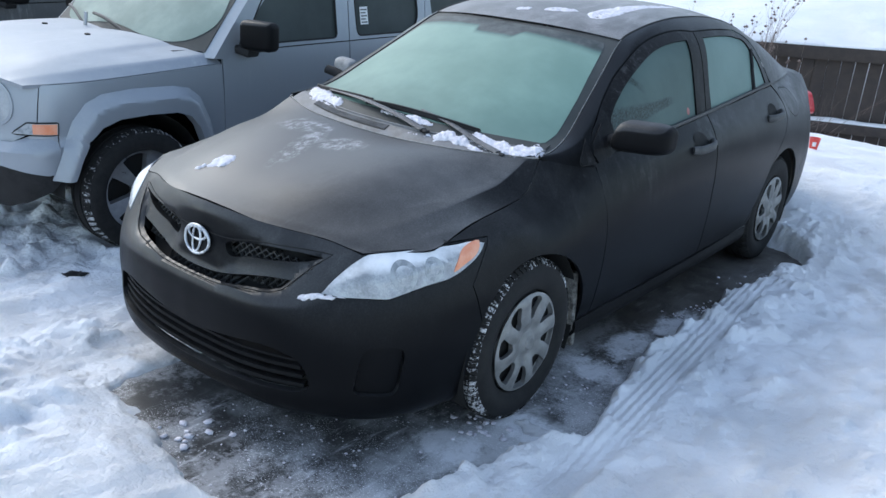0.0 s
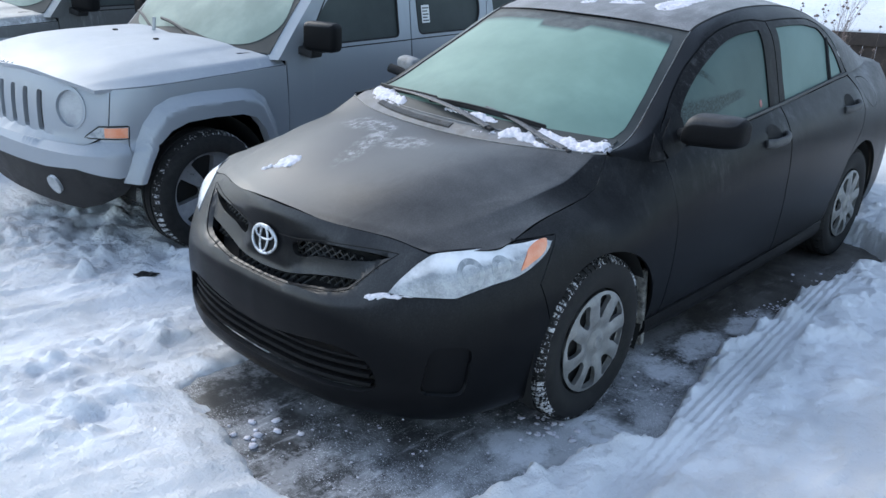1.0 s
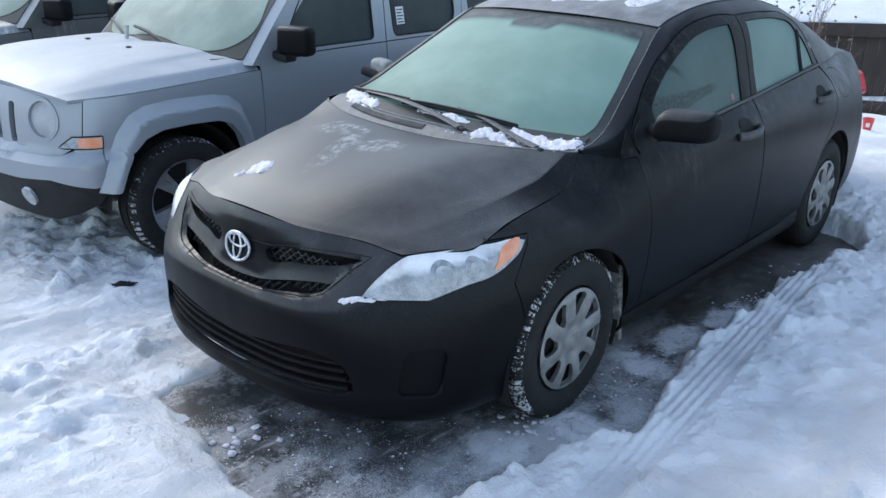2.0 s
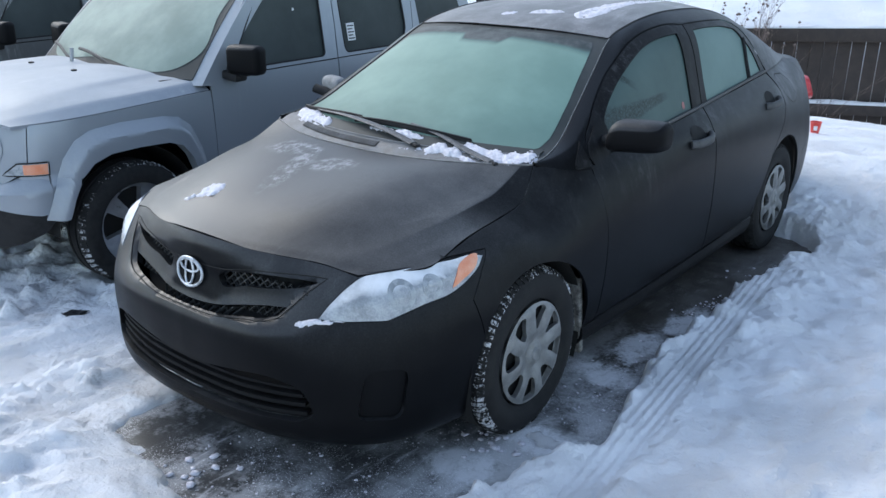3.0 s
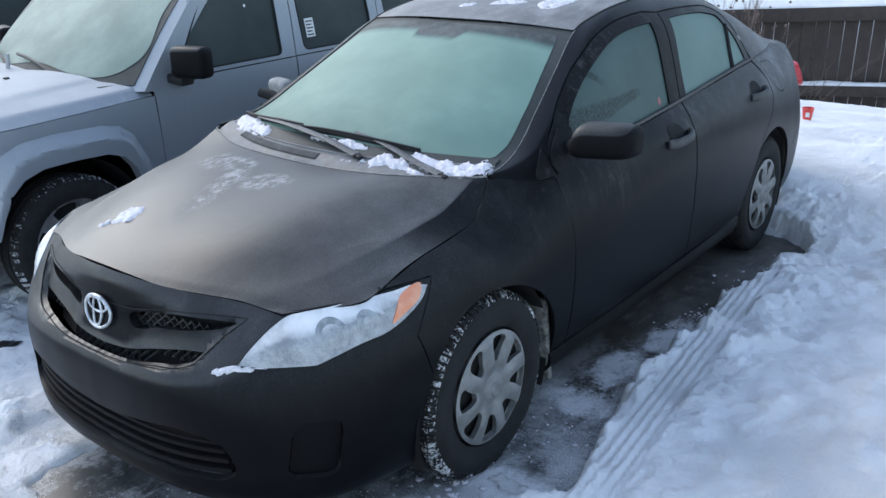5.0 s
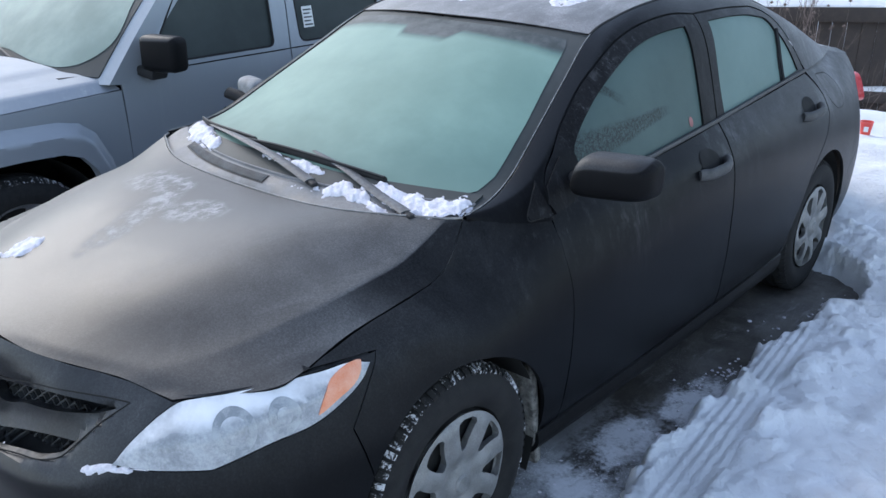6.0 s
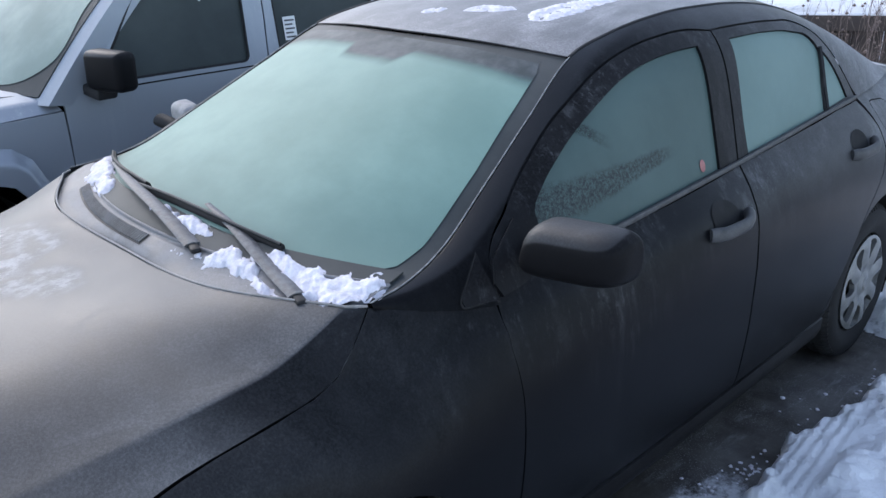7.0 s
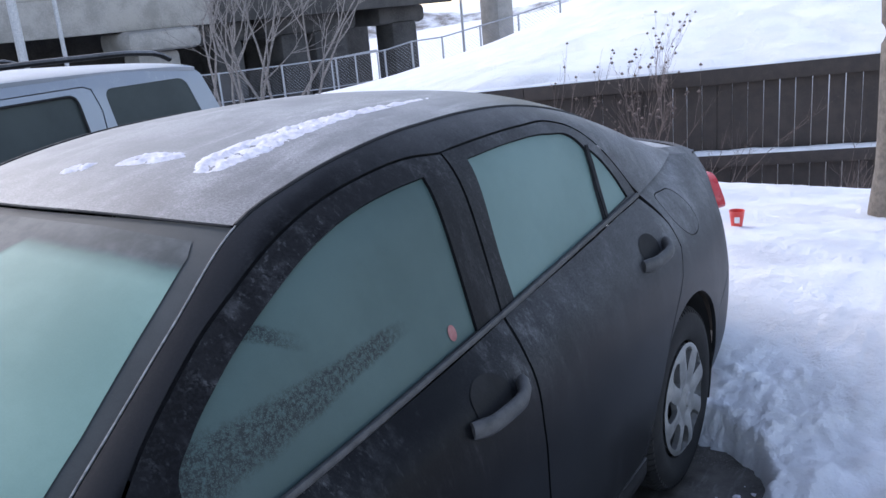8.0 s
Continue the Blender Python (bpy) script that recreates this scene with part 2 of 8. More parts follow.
def slab_material():
    """Wet concrete with thin ice, powder snow and grit."""
    m = Mat("wet_concrete", 0.45, 0.0, (0.12, 0.115, 0.1))
    big, mid, fine = m.noise(1.5, 6.0, 0.62), m.noise(8.0, 7.0, 0.62), m.noise(240.0, 3.0)
    tone = m.ramp(m.xyz()[1], 0.2, 1.0)
    c = m.mix(m.ramp(mid, 0.3, 0.7), m.mix(tone, (0.040, 0.041, 0.042), (0.038, 0.034, 0.030)), m.mix(tone, (0.085, 0.086, 0.087), (0.086, 0.078, 0.068)))
    grit = m.ramp(m.noise(75.0, 2.0, 0.5), 0.62, 0.70)
    patch = m.ramp(m.noise(2.1, 4.0), 0.42, 0.6)
    c = m.mix(m.math("MULTIPLY", grit, m.math("MULTIPLY", patch, m.ramp(m.xyz()[1], 0.5, 1.0, 0.8, 0.05))), c, (0.7, 0.71, 0.72))
    ice = m.ramp(m.math("ADD", m.math("MULTIPLY", big, 0.7), m.math("MULTIPLY", mid, 0.3)), 0.47, 0.62)
    c = m.mix(m.math("MULTIPLY", ice, m.ramp(m.xyz()[1], 0.6, 1.2, 0.55, 0.05)), c, (0.50, 0.51, 0.52))
    drag = m.ramp(m.noise(26.0, 5.0, 0.65, (1.0, 0.22, 1.0)), 0.52, 0.68)
    near = m.ramp(m.xyz()[1], 0.5, 1.0, 1.0, 0.25)
    where = m.math("MULTIPLY", m.ramp(m.noise(2.3, 5.0, 0.6), 0.40, 0.60), near)
    c = m.mix(m.math("MULTIPLY", m.math("MULTIPLY", drag, where), 0.5), c, (0.74, 0.75, 0.78))
    crumb = m.ramp(m.noise(190.0, 2.0, 0.5), 0.60, 0.67)
    c = m.mix(m.math("MULTIPLY", m.math("MULTIPLY", crumb, m.ramp(m.noise(3.3, 4.0), 0.42, 0.58)), near), c, (0.8, 0.81, 0.84))
    sx_, sy_, _z = m.xyz()
    blown = m.math("MULTIPLY", m.math("MAXIMUM", m.math("MAXIMUM", m.ramp(sx_, 0.50, 0.85), m.ramp(sx_, -0.15, 0.15, 1.0, 0.0)), m.ramp(sy_, -0.8, -0.6, 1.0, 0.0)), m.ramp(sy_, 0.95, 1.3, 1.0, 0.08))
    veil = m.ramp(m.math("ADD", m.math("MULTIPLY", m.noise(3.4, 7.0, 0.65, (1.0, 0.6, 1.0)), 0.75), m.math("MULTIPLY", m.noise(45.0, 4.0, 0.7), 0.25)), 0.45, 0.56)
    c = m.mix(m.math("MULTIPLY", m.math("MULTIPLY", veil, blown), 0.34), c, (0.78, 0.79, 0.82))
    # soft dustings of powder beside the wheel and along the bank
    dust = None
    for cx, cy, rx, ry in ((0.87, 0.55, 0.15, 0.10), (0.86, 0.88, 0.10, 0.17), (0.95, 1.28, 0.11, 0.20), (0.95, -0.05, 0.17, 0.09), (0.80, -0.36, 0.12, 0.10)):
        a, b = m.math("DIVIDE", m.math("SUBTRACT", sx_, cx), rx), m.math("DIVIDE", m.math("SUBTRACT", sy_, cy), ry)
        k = m.ramp(m.math("ADD", m.math("MULTIPLY", a, a), m.math("MULTIPLY", b, b)), 0.0, 2.2, 1.0, 0.0)
        dust = k if dust is None else m.math("MAXIMUM", dust, k)
    torn = m.math("ADD", m.math("MULTIPLY", m.noise(13.0, 7.0, 0.68, (1.0, 0.7, 1.0)), 0.7), m.math("MULTIPLY", m.noise(70.0, 4.0, 0.7), 0.3))
    dust = m.ramp(m.math("ADD", dust, m.math("MULTIPLY", m.math("SUBTRACT", torn, 0.5), 3.2)), 0.35, 1.05, 0.0, 0.72)
    c = m.mix(dust, c, (0.74, 0.75, 0.78))
    m.base(c)
    m.link(m.ramp(dust, 0.0, 0.6, 0.32, 0.1), m.p.inputs["Specular IOR Level"])
    m.rough(m.math("ADD", m.ramp(big, 0.4, 0.65, 0.3, 0.62), m.math("MULTIPLY", dust, 0.3)))
    m.bump(m.math("ADD", mid, m.math("MULTIPLY", fine, 0.3)), 0.004, 0.4)
    return m.m


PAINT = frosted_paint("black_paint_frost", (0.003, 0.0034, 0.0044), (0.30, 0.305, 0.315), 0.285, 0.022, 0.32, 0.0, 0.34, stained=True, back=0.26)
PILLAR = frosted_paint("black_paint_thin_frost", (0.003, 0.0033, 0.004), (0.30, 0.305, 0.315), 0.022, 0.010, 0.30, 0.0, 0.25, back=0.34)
# roof frost coloured paler, to hold the sky's grazing glare
ROOFGLARE = frosted_paint("black_paint_roof_frost_glare", (0.003, 0.0033, 0.004), (0.49, 0.48, 0.485), 0.50, 0.03, 0.45, 0.0, 0.45)
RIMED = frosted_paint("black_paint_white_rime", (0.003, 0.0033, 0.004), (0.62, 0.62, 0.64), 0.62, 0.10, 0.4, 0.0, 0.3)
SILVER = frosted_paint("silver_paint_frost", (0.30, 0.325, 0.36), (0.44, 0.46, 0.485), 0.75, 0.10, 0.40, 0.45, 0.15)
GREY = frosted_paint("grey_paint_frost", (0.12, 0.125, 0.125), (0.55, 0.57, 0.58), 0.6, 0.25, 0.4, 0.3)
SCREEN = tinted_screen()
FRIT = frosted_glass("black_glass_border", (0.025, 0.03, 0.03), (0.075, 0.08, 0.08))
SIDEGLASS = frosted_glass("frosted_side_glass", (0.092, 0.150, 0.137), (0.14, 0.215, 0.197), gloss=0.4)
THAW = frosted_glass("thawed_side_glass", (0.037, 0.065, 0.060), (0.066, 0.106, 0.098), (0.006, 0.009, 0.009), 0.95, 0.35)
DARKGLASS = frosted_glass("dark_frosted_glass", (0.028, 0.036, 0.036), (0.06, 0.072, 0.07))
PALESCREEN = frosted_glass("pale_frosted_windscreen", (0.13, 0.185, 0.165), (0.31, 0.385, 0.34))
TRIM = simple("black_plastic", (0.012, 0.012, 0.013), (0.026, 0.026, 0.027), 20, 0.6, spec=0.2)
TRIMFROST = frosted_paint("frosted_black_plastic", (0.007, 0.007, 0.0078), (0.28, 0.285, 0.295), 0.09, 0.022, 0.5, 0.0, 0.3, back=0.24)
# windscreen trim; its pale tone holds the whitish reflection along it
EDGEGLINT = simple("glinting_rubber_edge", (0.09, 0.095, 0.10), (0.24, 0.245, 0.25), 60, 0.6)
GRILLEMESH = simple("frosted_grille_plastic", (0.028, 0.029, 0.030), (0.068, 0.068, 0.069), 40, 0.6)
# even black; the dark of openings and hollows is put into it
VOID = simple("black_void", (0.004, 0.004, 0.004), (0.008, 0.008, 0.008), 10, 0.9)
RUBBER = simple("tyre_rubber", (0.010, 0.010, 0.011), (0.022, 0.022, 0.022), 25, 0.8, spec=0.2)
CAP = simple("silver_wheel_cover", (0.145, 0.147, 0.147), (0.235, 0.237, 0.237), 18, 0.5, 0.25)
ALLOY = simple("grey_alloy", (0.25, 0.26, 0.28), (0.34, 0.35, 0.37), 18, 0.35, 0.7)
CHROME = simple("frosted_chrome", (0.55, 0.56, 0.58), (0.75, 0.76, 0.78), 60, 0.3, 0.8)
LENS = lamp_lens()
WIPERFROST = simple("frosted_wiper_arm", (0.055, 0.056, 0.059), (0.15, 0.152, 0.156), 60, 0.6)
BOWL = simple("frosted_lamp_bowl", (0.22, 0.24, 0.26), (0.37, 0.39, 0.41), 30, 0.3)
SILVERLENS = simple("frost_blind_lens", (0.27, 0.285, 0.31), (0.38, 0.40, 0.42), 9, 0.5)
REFLECTOR = simple("lamp_reflector", (0.35, 0.37, 0.40), (0.6, 0.62, 0.65), 30, 0.3, 0.5)
AMBER = simple("amber_lens", (0.70, 0.22, 0.10), (0.72, 0.34, 0.22), 20, 0.35)
REDLENS = simple("red_lens", (0.62, 0.05, 0.06), (0.75, 0.10, 0.10), 20, 0.3)
FADEDRED = simple("faded_red_sticker", (0.22, 0.06, 0.06), (0.32, 0.14, 0.13), 60, 0.6)
REDPLASTIC = simple("red_cup_plastic", (0.60, 0.05, 0.04), (0.7, 0.08, 0.06), 20, 0.35)
WHITEPAPER = simple("white_paper", (0.72, 0.72, 0.70), (0.8, 0.8, 0.78), 40, 0.7)
INK = simple("dark_ink", (0.05, 0.05, 0.055), (0.09, 0.09, 0.09), 40, 0.7)
ICEMUD = simple("frozen_slush", (0.05, 0.048, 0.045), (0.30, 0.29, 0.27), 38, 0.8, 0, 0.01, 0.8)
HOARFROST = simple("white_hoar_frost", (0.15, 0.155, 0.16), (0.28, 0.285, 0.29), 30, 0.7)


def snowy_rubber():
    m = Mat("snow_packed_tread", 0.8, 0.0, (0.015, 0.015, 0.015), 0.2)
    c = m.ramp(m.math("ADD", m.math("MULTIPLY", m.noise(9.0, 3.0), 0.5), m.math("MULTIPLY", m.noise(95.0, 4.0, 0.7), 0.5)), 0.50, 0.56)
    m.base(m.mix(m.math("MULTIPLY", c, 0.85), (0.015, 0.015, 0.015), (0.6, 0.6, 0.62)))
    return m.m


def powder():
    """Dry loose snow, with a faint rose tint."""
    m = Mat("powder_snow", 0.7, 0.0, (0.8, 0.78, 0.82), 0.2)
    mid, fine = m.noise(60.0, 5.0, 0.7), m.noise(420.0, 3.0, 0.7)
    m.base(m.mix(m.ramp(mid, 0.3, 0.7), (0.54, 0.52, 0.57), (0.78, 0.76, 0.80)))
    m.bump(m.math("ADD", mid, m.math("MULTIPLY", fine, 0.4)), 0.006, 0.5)
    return m.m


POWDER = powder()
COWLFROST = simple("frosted_cowl_plastic", (0.105, 0.105, 0.108), (0.20, 0.20, 0.205), 16, 0.6)
HOODLIP = simple("frosted_hood_edge", (0.15, 0.147, 0.143), (0.24, 0.235, 0.23), 40, 0.6)
SNOWTREAD = snowy_rubber()
SNOW = snow_material()
SLAB = slab_material()
FENCEWOOD = simple("dark_brown_fence_stain", (0.030, 0.022, 0.018), (0.058, 0.044, 0.037), 7, 0.75, 0, 0.002)
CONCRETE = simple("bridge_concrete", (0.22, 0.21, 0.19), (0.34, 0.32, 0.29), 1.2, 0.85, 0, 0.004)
# darker copy of the concrete: the shade below the deck put into colour
DECKSHADE = simple("shaded_concrete", (0.030, 0.028, 0.026), (0.075, 0.07, 0.065), 0.9, 0.9, 0, 0.004)
BARK = simple("grey_bark", (0.10, 0.085, 0.07), (0.2, 0.17, 0.14), 24, 0.85, 0, 0.006, 0.8)
TWIG = simple("brown_twig", (0.09, 0.065, 0.055), (0.20, 0.15, 0.13), 40, 0.8)
PALETWIG = simple("frosted_grey_twig", (0.13, 0.115, 0.105), (0.27, 0.245, 0.23), 30, 0.8)
BRUSHHILL = simple("snowy_brush_slope", (0.16, 0.14, 0.12), (0.75, 0.76, 0.8), 0.35, 0.9)
GALV = simple("galvanised_steel", (0.28, 0.29, 0.30), (0.4, 0.41, 0.42), 25, 0.5, 0.5)


# ---- geometry tools ----
def hermite(keys, vals):
    """A smooth curve through key values; works on arrays."""
    k, v = np.asarray(keys, float), np.asarray(vals, float)
    d = np.diff(v, axis=0) / np.diff(k).reshape((-1,) + (1,) * (v.ndim - 1))
    m = np.empty_like(v)
    m[0], m[-1] = d[0], d[-1]
    m[1:-1] = np.where(d[:-1] * d[1:] > 0, (d[:-1] + d[1:]) / 2, 0)

    def at(x):
        x = np.clip(np.asarray(x, float), k[0], k[-1])
        i = np.clip(np.searchsorted(k, x, side="right") - 1, 0, len(k) - 2)
        h = k[i + 1] - k[i]
        t = (x - k[i]) / h
        if v.ndim > 1:
            t, h = t[..., None], h[..., None]
        return (2 * t**3 - 3 * t**2 + 1) * v[i] + (t**3 - 2 * t**2 + t) * h * m[i] + (3 * t**2 - 2 * t**3) * v[i + 1] + (t**3 - t**2) * h * m[i + 1]

    return at


def through_points(pts):
    """A Catmull-Rom curve by chord length from 0 to 1."""
    p = np.asarray(pts, float)
    s = np.r_[0, np.cumsum(np.linalg.norm(np.diff(p, axis=0), axis=1))]
    s = s / s[-1]
    d = np.gradient(p, s, axis=0)

    def at(x):
        x = np.clip(np.asarray(x, float), 0, 1)
        i = np.clip(np.searchsorted(s, x, side="right") - 1, 0, len(s) - 2)
        h = (s[i + 1] - s[i])[..., None]
        t = (x[..., None] - s[i][..., None]) / h
        return (2 * t**3 - 3 * t**2 + 1) * p[i] + (t**3 - 2 * t**2 + t) * h * d[i] + (3 * t**2 - 2 * t**3) * p[i + 1] + (t**3 - t**2) * h * d[i + 1]

    return at


def smooth_outline(pts, step=0.02, corners=(), closed=True):
    """A closed 2D outline, rounded through its points but for the corners named by index."""
    p = np.asarray(pts, float)
    n = len(p)
    cor = sorted(set(corners)) or None
    out = []
    if cor is None:
        q = np.concatenate([p[-3:], p, p[:3]])
        c = through_points(q)
        s = np.r_[0, np.cumsum(np.linalg.norm(np.diff(q, axis=0), axis=1))]
        s /= s[-1]
        L = np.linalg.norm(np.diff(np.concatenate([p, p[:1]]), axis=0), axis=1).sum()
        return c(np.linspace(s[3], s[3 + n], max(int(L / step), 8), endpoint=False))
    for a, b in zip(cor, cor[1:] + [cor[0] + n]):
        seg = p[[i % n for i in range(a, b + 1)]]
        L = np.linalg.norm(np.diff(seg, axis=0), axis=1).sum()
        m = max(int(L / step), 1)
        x = np.linspace(0, 1, m, endpoint=False)
        out.append(through_points(seg)(x) if len(seg) > 2 else seg[0] + (seg[1] - seg[0]) * x[:, None])
    return np.concatenate(out)


def poly(pts, step=0.02):
    return smooth_outline(pts, step, range(len(pts)))


def arc(cy, cz, r, a0, a1, n=14):
    a = np.radians(np.linspace(a0, a1, n))
    return [(cy + r * math.cos(t), cz + r * math.sin(t)) for t in a]


def area(p):
    return 0.5 * np.sum(p[:, 0] * np.roll(p[:, 1], -1) - p[:, 1] * np.roll(p[:, 0], -1))


def inset(p, d):
    """A closed outline drawn in by d."""
    if area(p) < 0:
        p = p[::-1]
    e = np.roll(p, -1, 0) - np.roll(p, 1, 0)
    nrm = np.stack([-e[:, 1], e[:, 0]], 1) / np.maximum(np.linalg.norm(e, axis=1), 1e-9)[:, None]
    return p + d * nrm


def inside(q, p):
    x, y = q[:, 0][:, None], q[:, 1][:, None]
    x0, y0 = p[:, 0], p[:, 1]
    x1, y1 = np.roll(x0, -1), np.roll(y0, -1)
    with np.errstate(divide="ignore", invalid="ignore"):
        cut = ((y0 > y) != (y1 > y)) & (x < (x1 - x0) * (y - y0) / (y1 - y0) + x0)
    return cut.sum(1) % 2 == 1


def fill(outline, holes=(), step=0.03):
    """Points and triangles of a 2D region; also its boundary loops."""
    from mathutils.geometry import delaunay_2d_cdt

    loops = [np.asarray(outline)] + [np.asarray(h) for h in holes]
    lo, hi = loops[0].min(0), loops[0].max(0)
    gx, gy = np.meshgrid(np.arange(lo[0], hi[0] + step, step), np.arange(lo[1], hi[1] + step, step))
    g = np.stack([gx.ravel(), gy.ravel()], 1)
    keep = inside(g, loops[0])
    for h in loops[1:]:
        keep &= ~inside(g, h)
    g = g[keep]
    edge = np.concatenate(loops)
    if len(g):
        near = np.concatenate([((c[:, None] - edge[None]) ** 2).sum(-1).min(1) for c in np.array_split(g, max(len(g) // 400, 1))])
        g = g[near > (0.45 * step) ** 2]
    pts, edges, at = [], [], 0
    for l in loops:
        edges += [(at + i, at + (i + 1) % len(l)) for i in range(len(l))]
        pts += [Vector(q) for q in l]
        at += len(l)
    pts += [Vector(q) for q in g]
    vs, _, faces, orig, *_ = delaunay_2d_cdt(pts, edges, [], 0, 1e-7)
    v = np.array([(q.x, q.y) for q in vs])
    fc = np.array([f for f in faces if len(f) == 3])
    mid = v[fc].mean(1)
    ok = inside(mid, loops[0])
    for h in loops[1:]:
        ok &= ~inside(mid, h)
    return v, fc[ok]


def normals_of(mapf, uv, e=1e-3):
    du = mapf(uv + (e, 0)) - mapf(uv - (e, 0))
    dv = mapf(uv + (0, e)) - mapf(uv - (0, e))
    n = np.cross(du, dv)
    return n / np.maximum(np.linalg.norm(n, axis=1), 1e-12)[:, None]


def mesh_object(name, verts, faces, material, parent=None, label="", smooth=True, sharp=35):
    me = bpy.data.meshes.new(name)
    me.from_pydata([tuple(v) for v in verts], [], [tuple(int(i) for i in f) for f in faces])
    me.materials.append(material)
    if smooth:
        me.polygons.foreach_set("use_smooth", [True] * len(me.polygons))
        if sharp:
            me.set_sharp_from_angle(angle=radians(sharp))
    ob = new(name, me)
    if parent:
        ob.parent = parent
    if label:
        ob["label"] = label
    return ob


def panel(name, outline, mapf, material, parent, holes=(), step=0.03, gap=0.0, depth=0.014, flip=False, mirror=False, label="", lift=0.0, sheet=False):
    """A sheet-metal panel: a 2D region laid on a surface, its edges folded inwards."""
    outline = np.asarray(outline)
    if area(outline) < 0:
        outline = outline[::-1]
    if gap:
        outline = inset(outline, gap)
    v, f = fill(outline, holes, step)
    n = normals_of(mapf, v) * (-1 if flip else 1)
    p = mapf(v) + lift * n
    tri = v[f]
    ccw = (tri[:, 1, 0] - tri[:, 0, 0]) * (tri[:, 2, 1] - tri[:, 0, 1]) - (tri[:, 1, 1] - tri[:, 0, 1]) * (tri[:, 2, 0] - tri[:, 0, 0]) > 0
    f = np.where(ccw[:, None] != flip, f, f[:, ::-1])
    # folded edge
    e = np.concatenate([f[:, [0, 1]], f[:, [1, 2]], f[:, [2, 0]]])
    seen = {(a, b) for a, b in e.tolist()}
    rim = [(a, b) for a, b in seen if (b, a) not in seen]
    faces = f.tolist()
    if depth and rim:
        ids = {a: len(p) + i for i, a in enumerate(sorted({i for r in rim for i in r}))}
        k = list(ids)
        p = np.concatenate([p, p[k] - depth * n[k]])
        faces += [(b, a, ids[a], ids[b]) for a, b in rim]
    if mirror:
        p = p * (-1, 1, 1)
        faces = [tuple(q)[::-1] for q in faces]
    ob = mesh_object(name, p, faces, material, parent, label)
    if sheet:
        flat = np.zeros((len(p), 3))
        flat[: len(v), :2] = v
        ob.data.attributes.new("sheet", "FLOAT_VECTOR", "POINT").data.foreach_set("vector", flat.ravel())
    return ob


def both(name, outline, mapf, material, parent, label="", **kw):
    """The same panel on the left and the right side."""
    return panel(name, outline, mapf, material, parent, label=label, **kw), panel(name, outline, mapf, material, parent, label=label, mirror=True, **kw)


def tube(name, pts, r, material, parent=None, sides=8, label="", flat=1.0, caps=True, taper=None):
    """A round bar along a line of points."""
    p = np.asarray(pts, float)
    t = np.gradient(p, axis=0)
    t /= np.linalg.norm(t, axis=1)[:, None]
    upv = np.array((0, 0, 1.0))
    verts, faces = [], []
    for i, (q, d) in enumerate(zip(p, t)):
        a = np.cross(d, upv)
        if np.linalg.norm(a) < 0.05:
            a = np.cross(d, (0, 1.0, 0))
        a /= np.linalg.norm(a)
        b = np.cross(a, d)
        rr = r if taper is None else r * taper[i]
        for j in range(sides):
            w = 2 * math.pi * j / sides
            verts.append(q + rr * (math.cos(w) * a + flat * math.sin(w) * b))
    for i in range(len(p) - 1):
        for j in range(sides):
            k = (j + 1) % sides
            faces.append((i * sides + j, i * sides + k, (i + 1) * sides + k, (i + 1) * sides + j))
    if caps:
        faces += [tuple(range(sides))[::-1], tuple(range((len(p) - 1) * sides, len(p) * sides))]
    return mesh_object(name, verts, faces, material, parent, label, sharp=50)


def lathe(name, profile, material, parent=None, axis="x", centre=(0, 0, 0), n=48, label="", sharp=35):
    """A profile of (distance along the axis, radius) turned about it."""
    verts, faces = [], []
    k = len(profile)
    for i in range(n):
        w = 2 * math.pi * i / n
        for h, r in profile:
            c, s = r * math.cos(w), r * math.sin(w)
            verts.append({"x": (h, c, s), "y": (c, h, s), "z": (c, s, h)}[axis])
    for i in range(n):
        j = (i + 1) % n
        for a in range(k - 1):
            faces.append((i * k + a, i * k + a + 1, j * k + a + 1, j * k + a))
    return mesh_object(name, np.array(verts) + centre, faces, material, parent, label, sharp=sharp)


def grid_sheet(name, mapf, nu, nv, material, parent=None, label="", flip=False, sharp=0, thick=0.0):
    """A sheet over the unit square."""
    u, v = np.meshgrid(np.linspace(0, 1, nu), np.linspace(0, 1, nv))
    p = mapf(np.stack([u.ravel(), v.ravel()], 1))
    f = []
    for j in range(nv - 1):
        for i in range(nu - 1):
            a = j * nu + i
            q = (a, a + 1, a + nu + 1, a + nu)
            f.append(q[::-1] if flip else q)
    ob = mesh_object(name, p, f, material, parent, label, sharp=sharp)
    if thick:
        m = ob.modifiers.new("thick", "SOLIDIFY")
        m.thickness, m.offset = thick, -1
    return ob


def rounded_box(name, size, at, material, parent=None, bevel=0.01, label="", seg=2, turn=None):
    bm = bmesh.new()
    bmesh.ops.create_cube(bm, size=1.0)
    bmesh.ops.scale(bm, vec=size, verts=bm.verts)
    if bevel:
        bmesh.ops.bevel(bm, geom=bm.edges[:], offset=bevel, segments=seg, profile=0.5, affect="EDGES")
    if turn:
        bmesh.ops.transform(bm, matrix=pose(0, 0, 0, *turn), verts=bm.verts)
    bmesh.ops.translate(bm, vec=at, verts=bm.verts)
    me = bpy.data.meshes.new(name)
    bm.to_mesh(me)
    bm.free()
    me.materials.append(material)
    me.polygons.foreach_set("use_smooth", [True] * len(me.polygons))
    me.set_sharp_from_angle(angle=radians(40))
    ob = new(name, me)
    if parent:
        ob.parent = parent
    if label:
        ob["label"] = label
    return ob


LATTICE = np.random.RandomState(7).rand(256, 256)


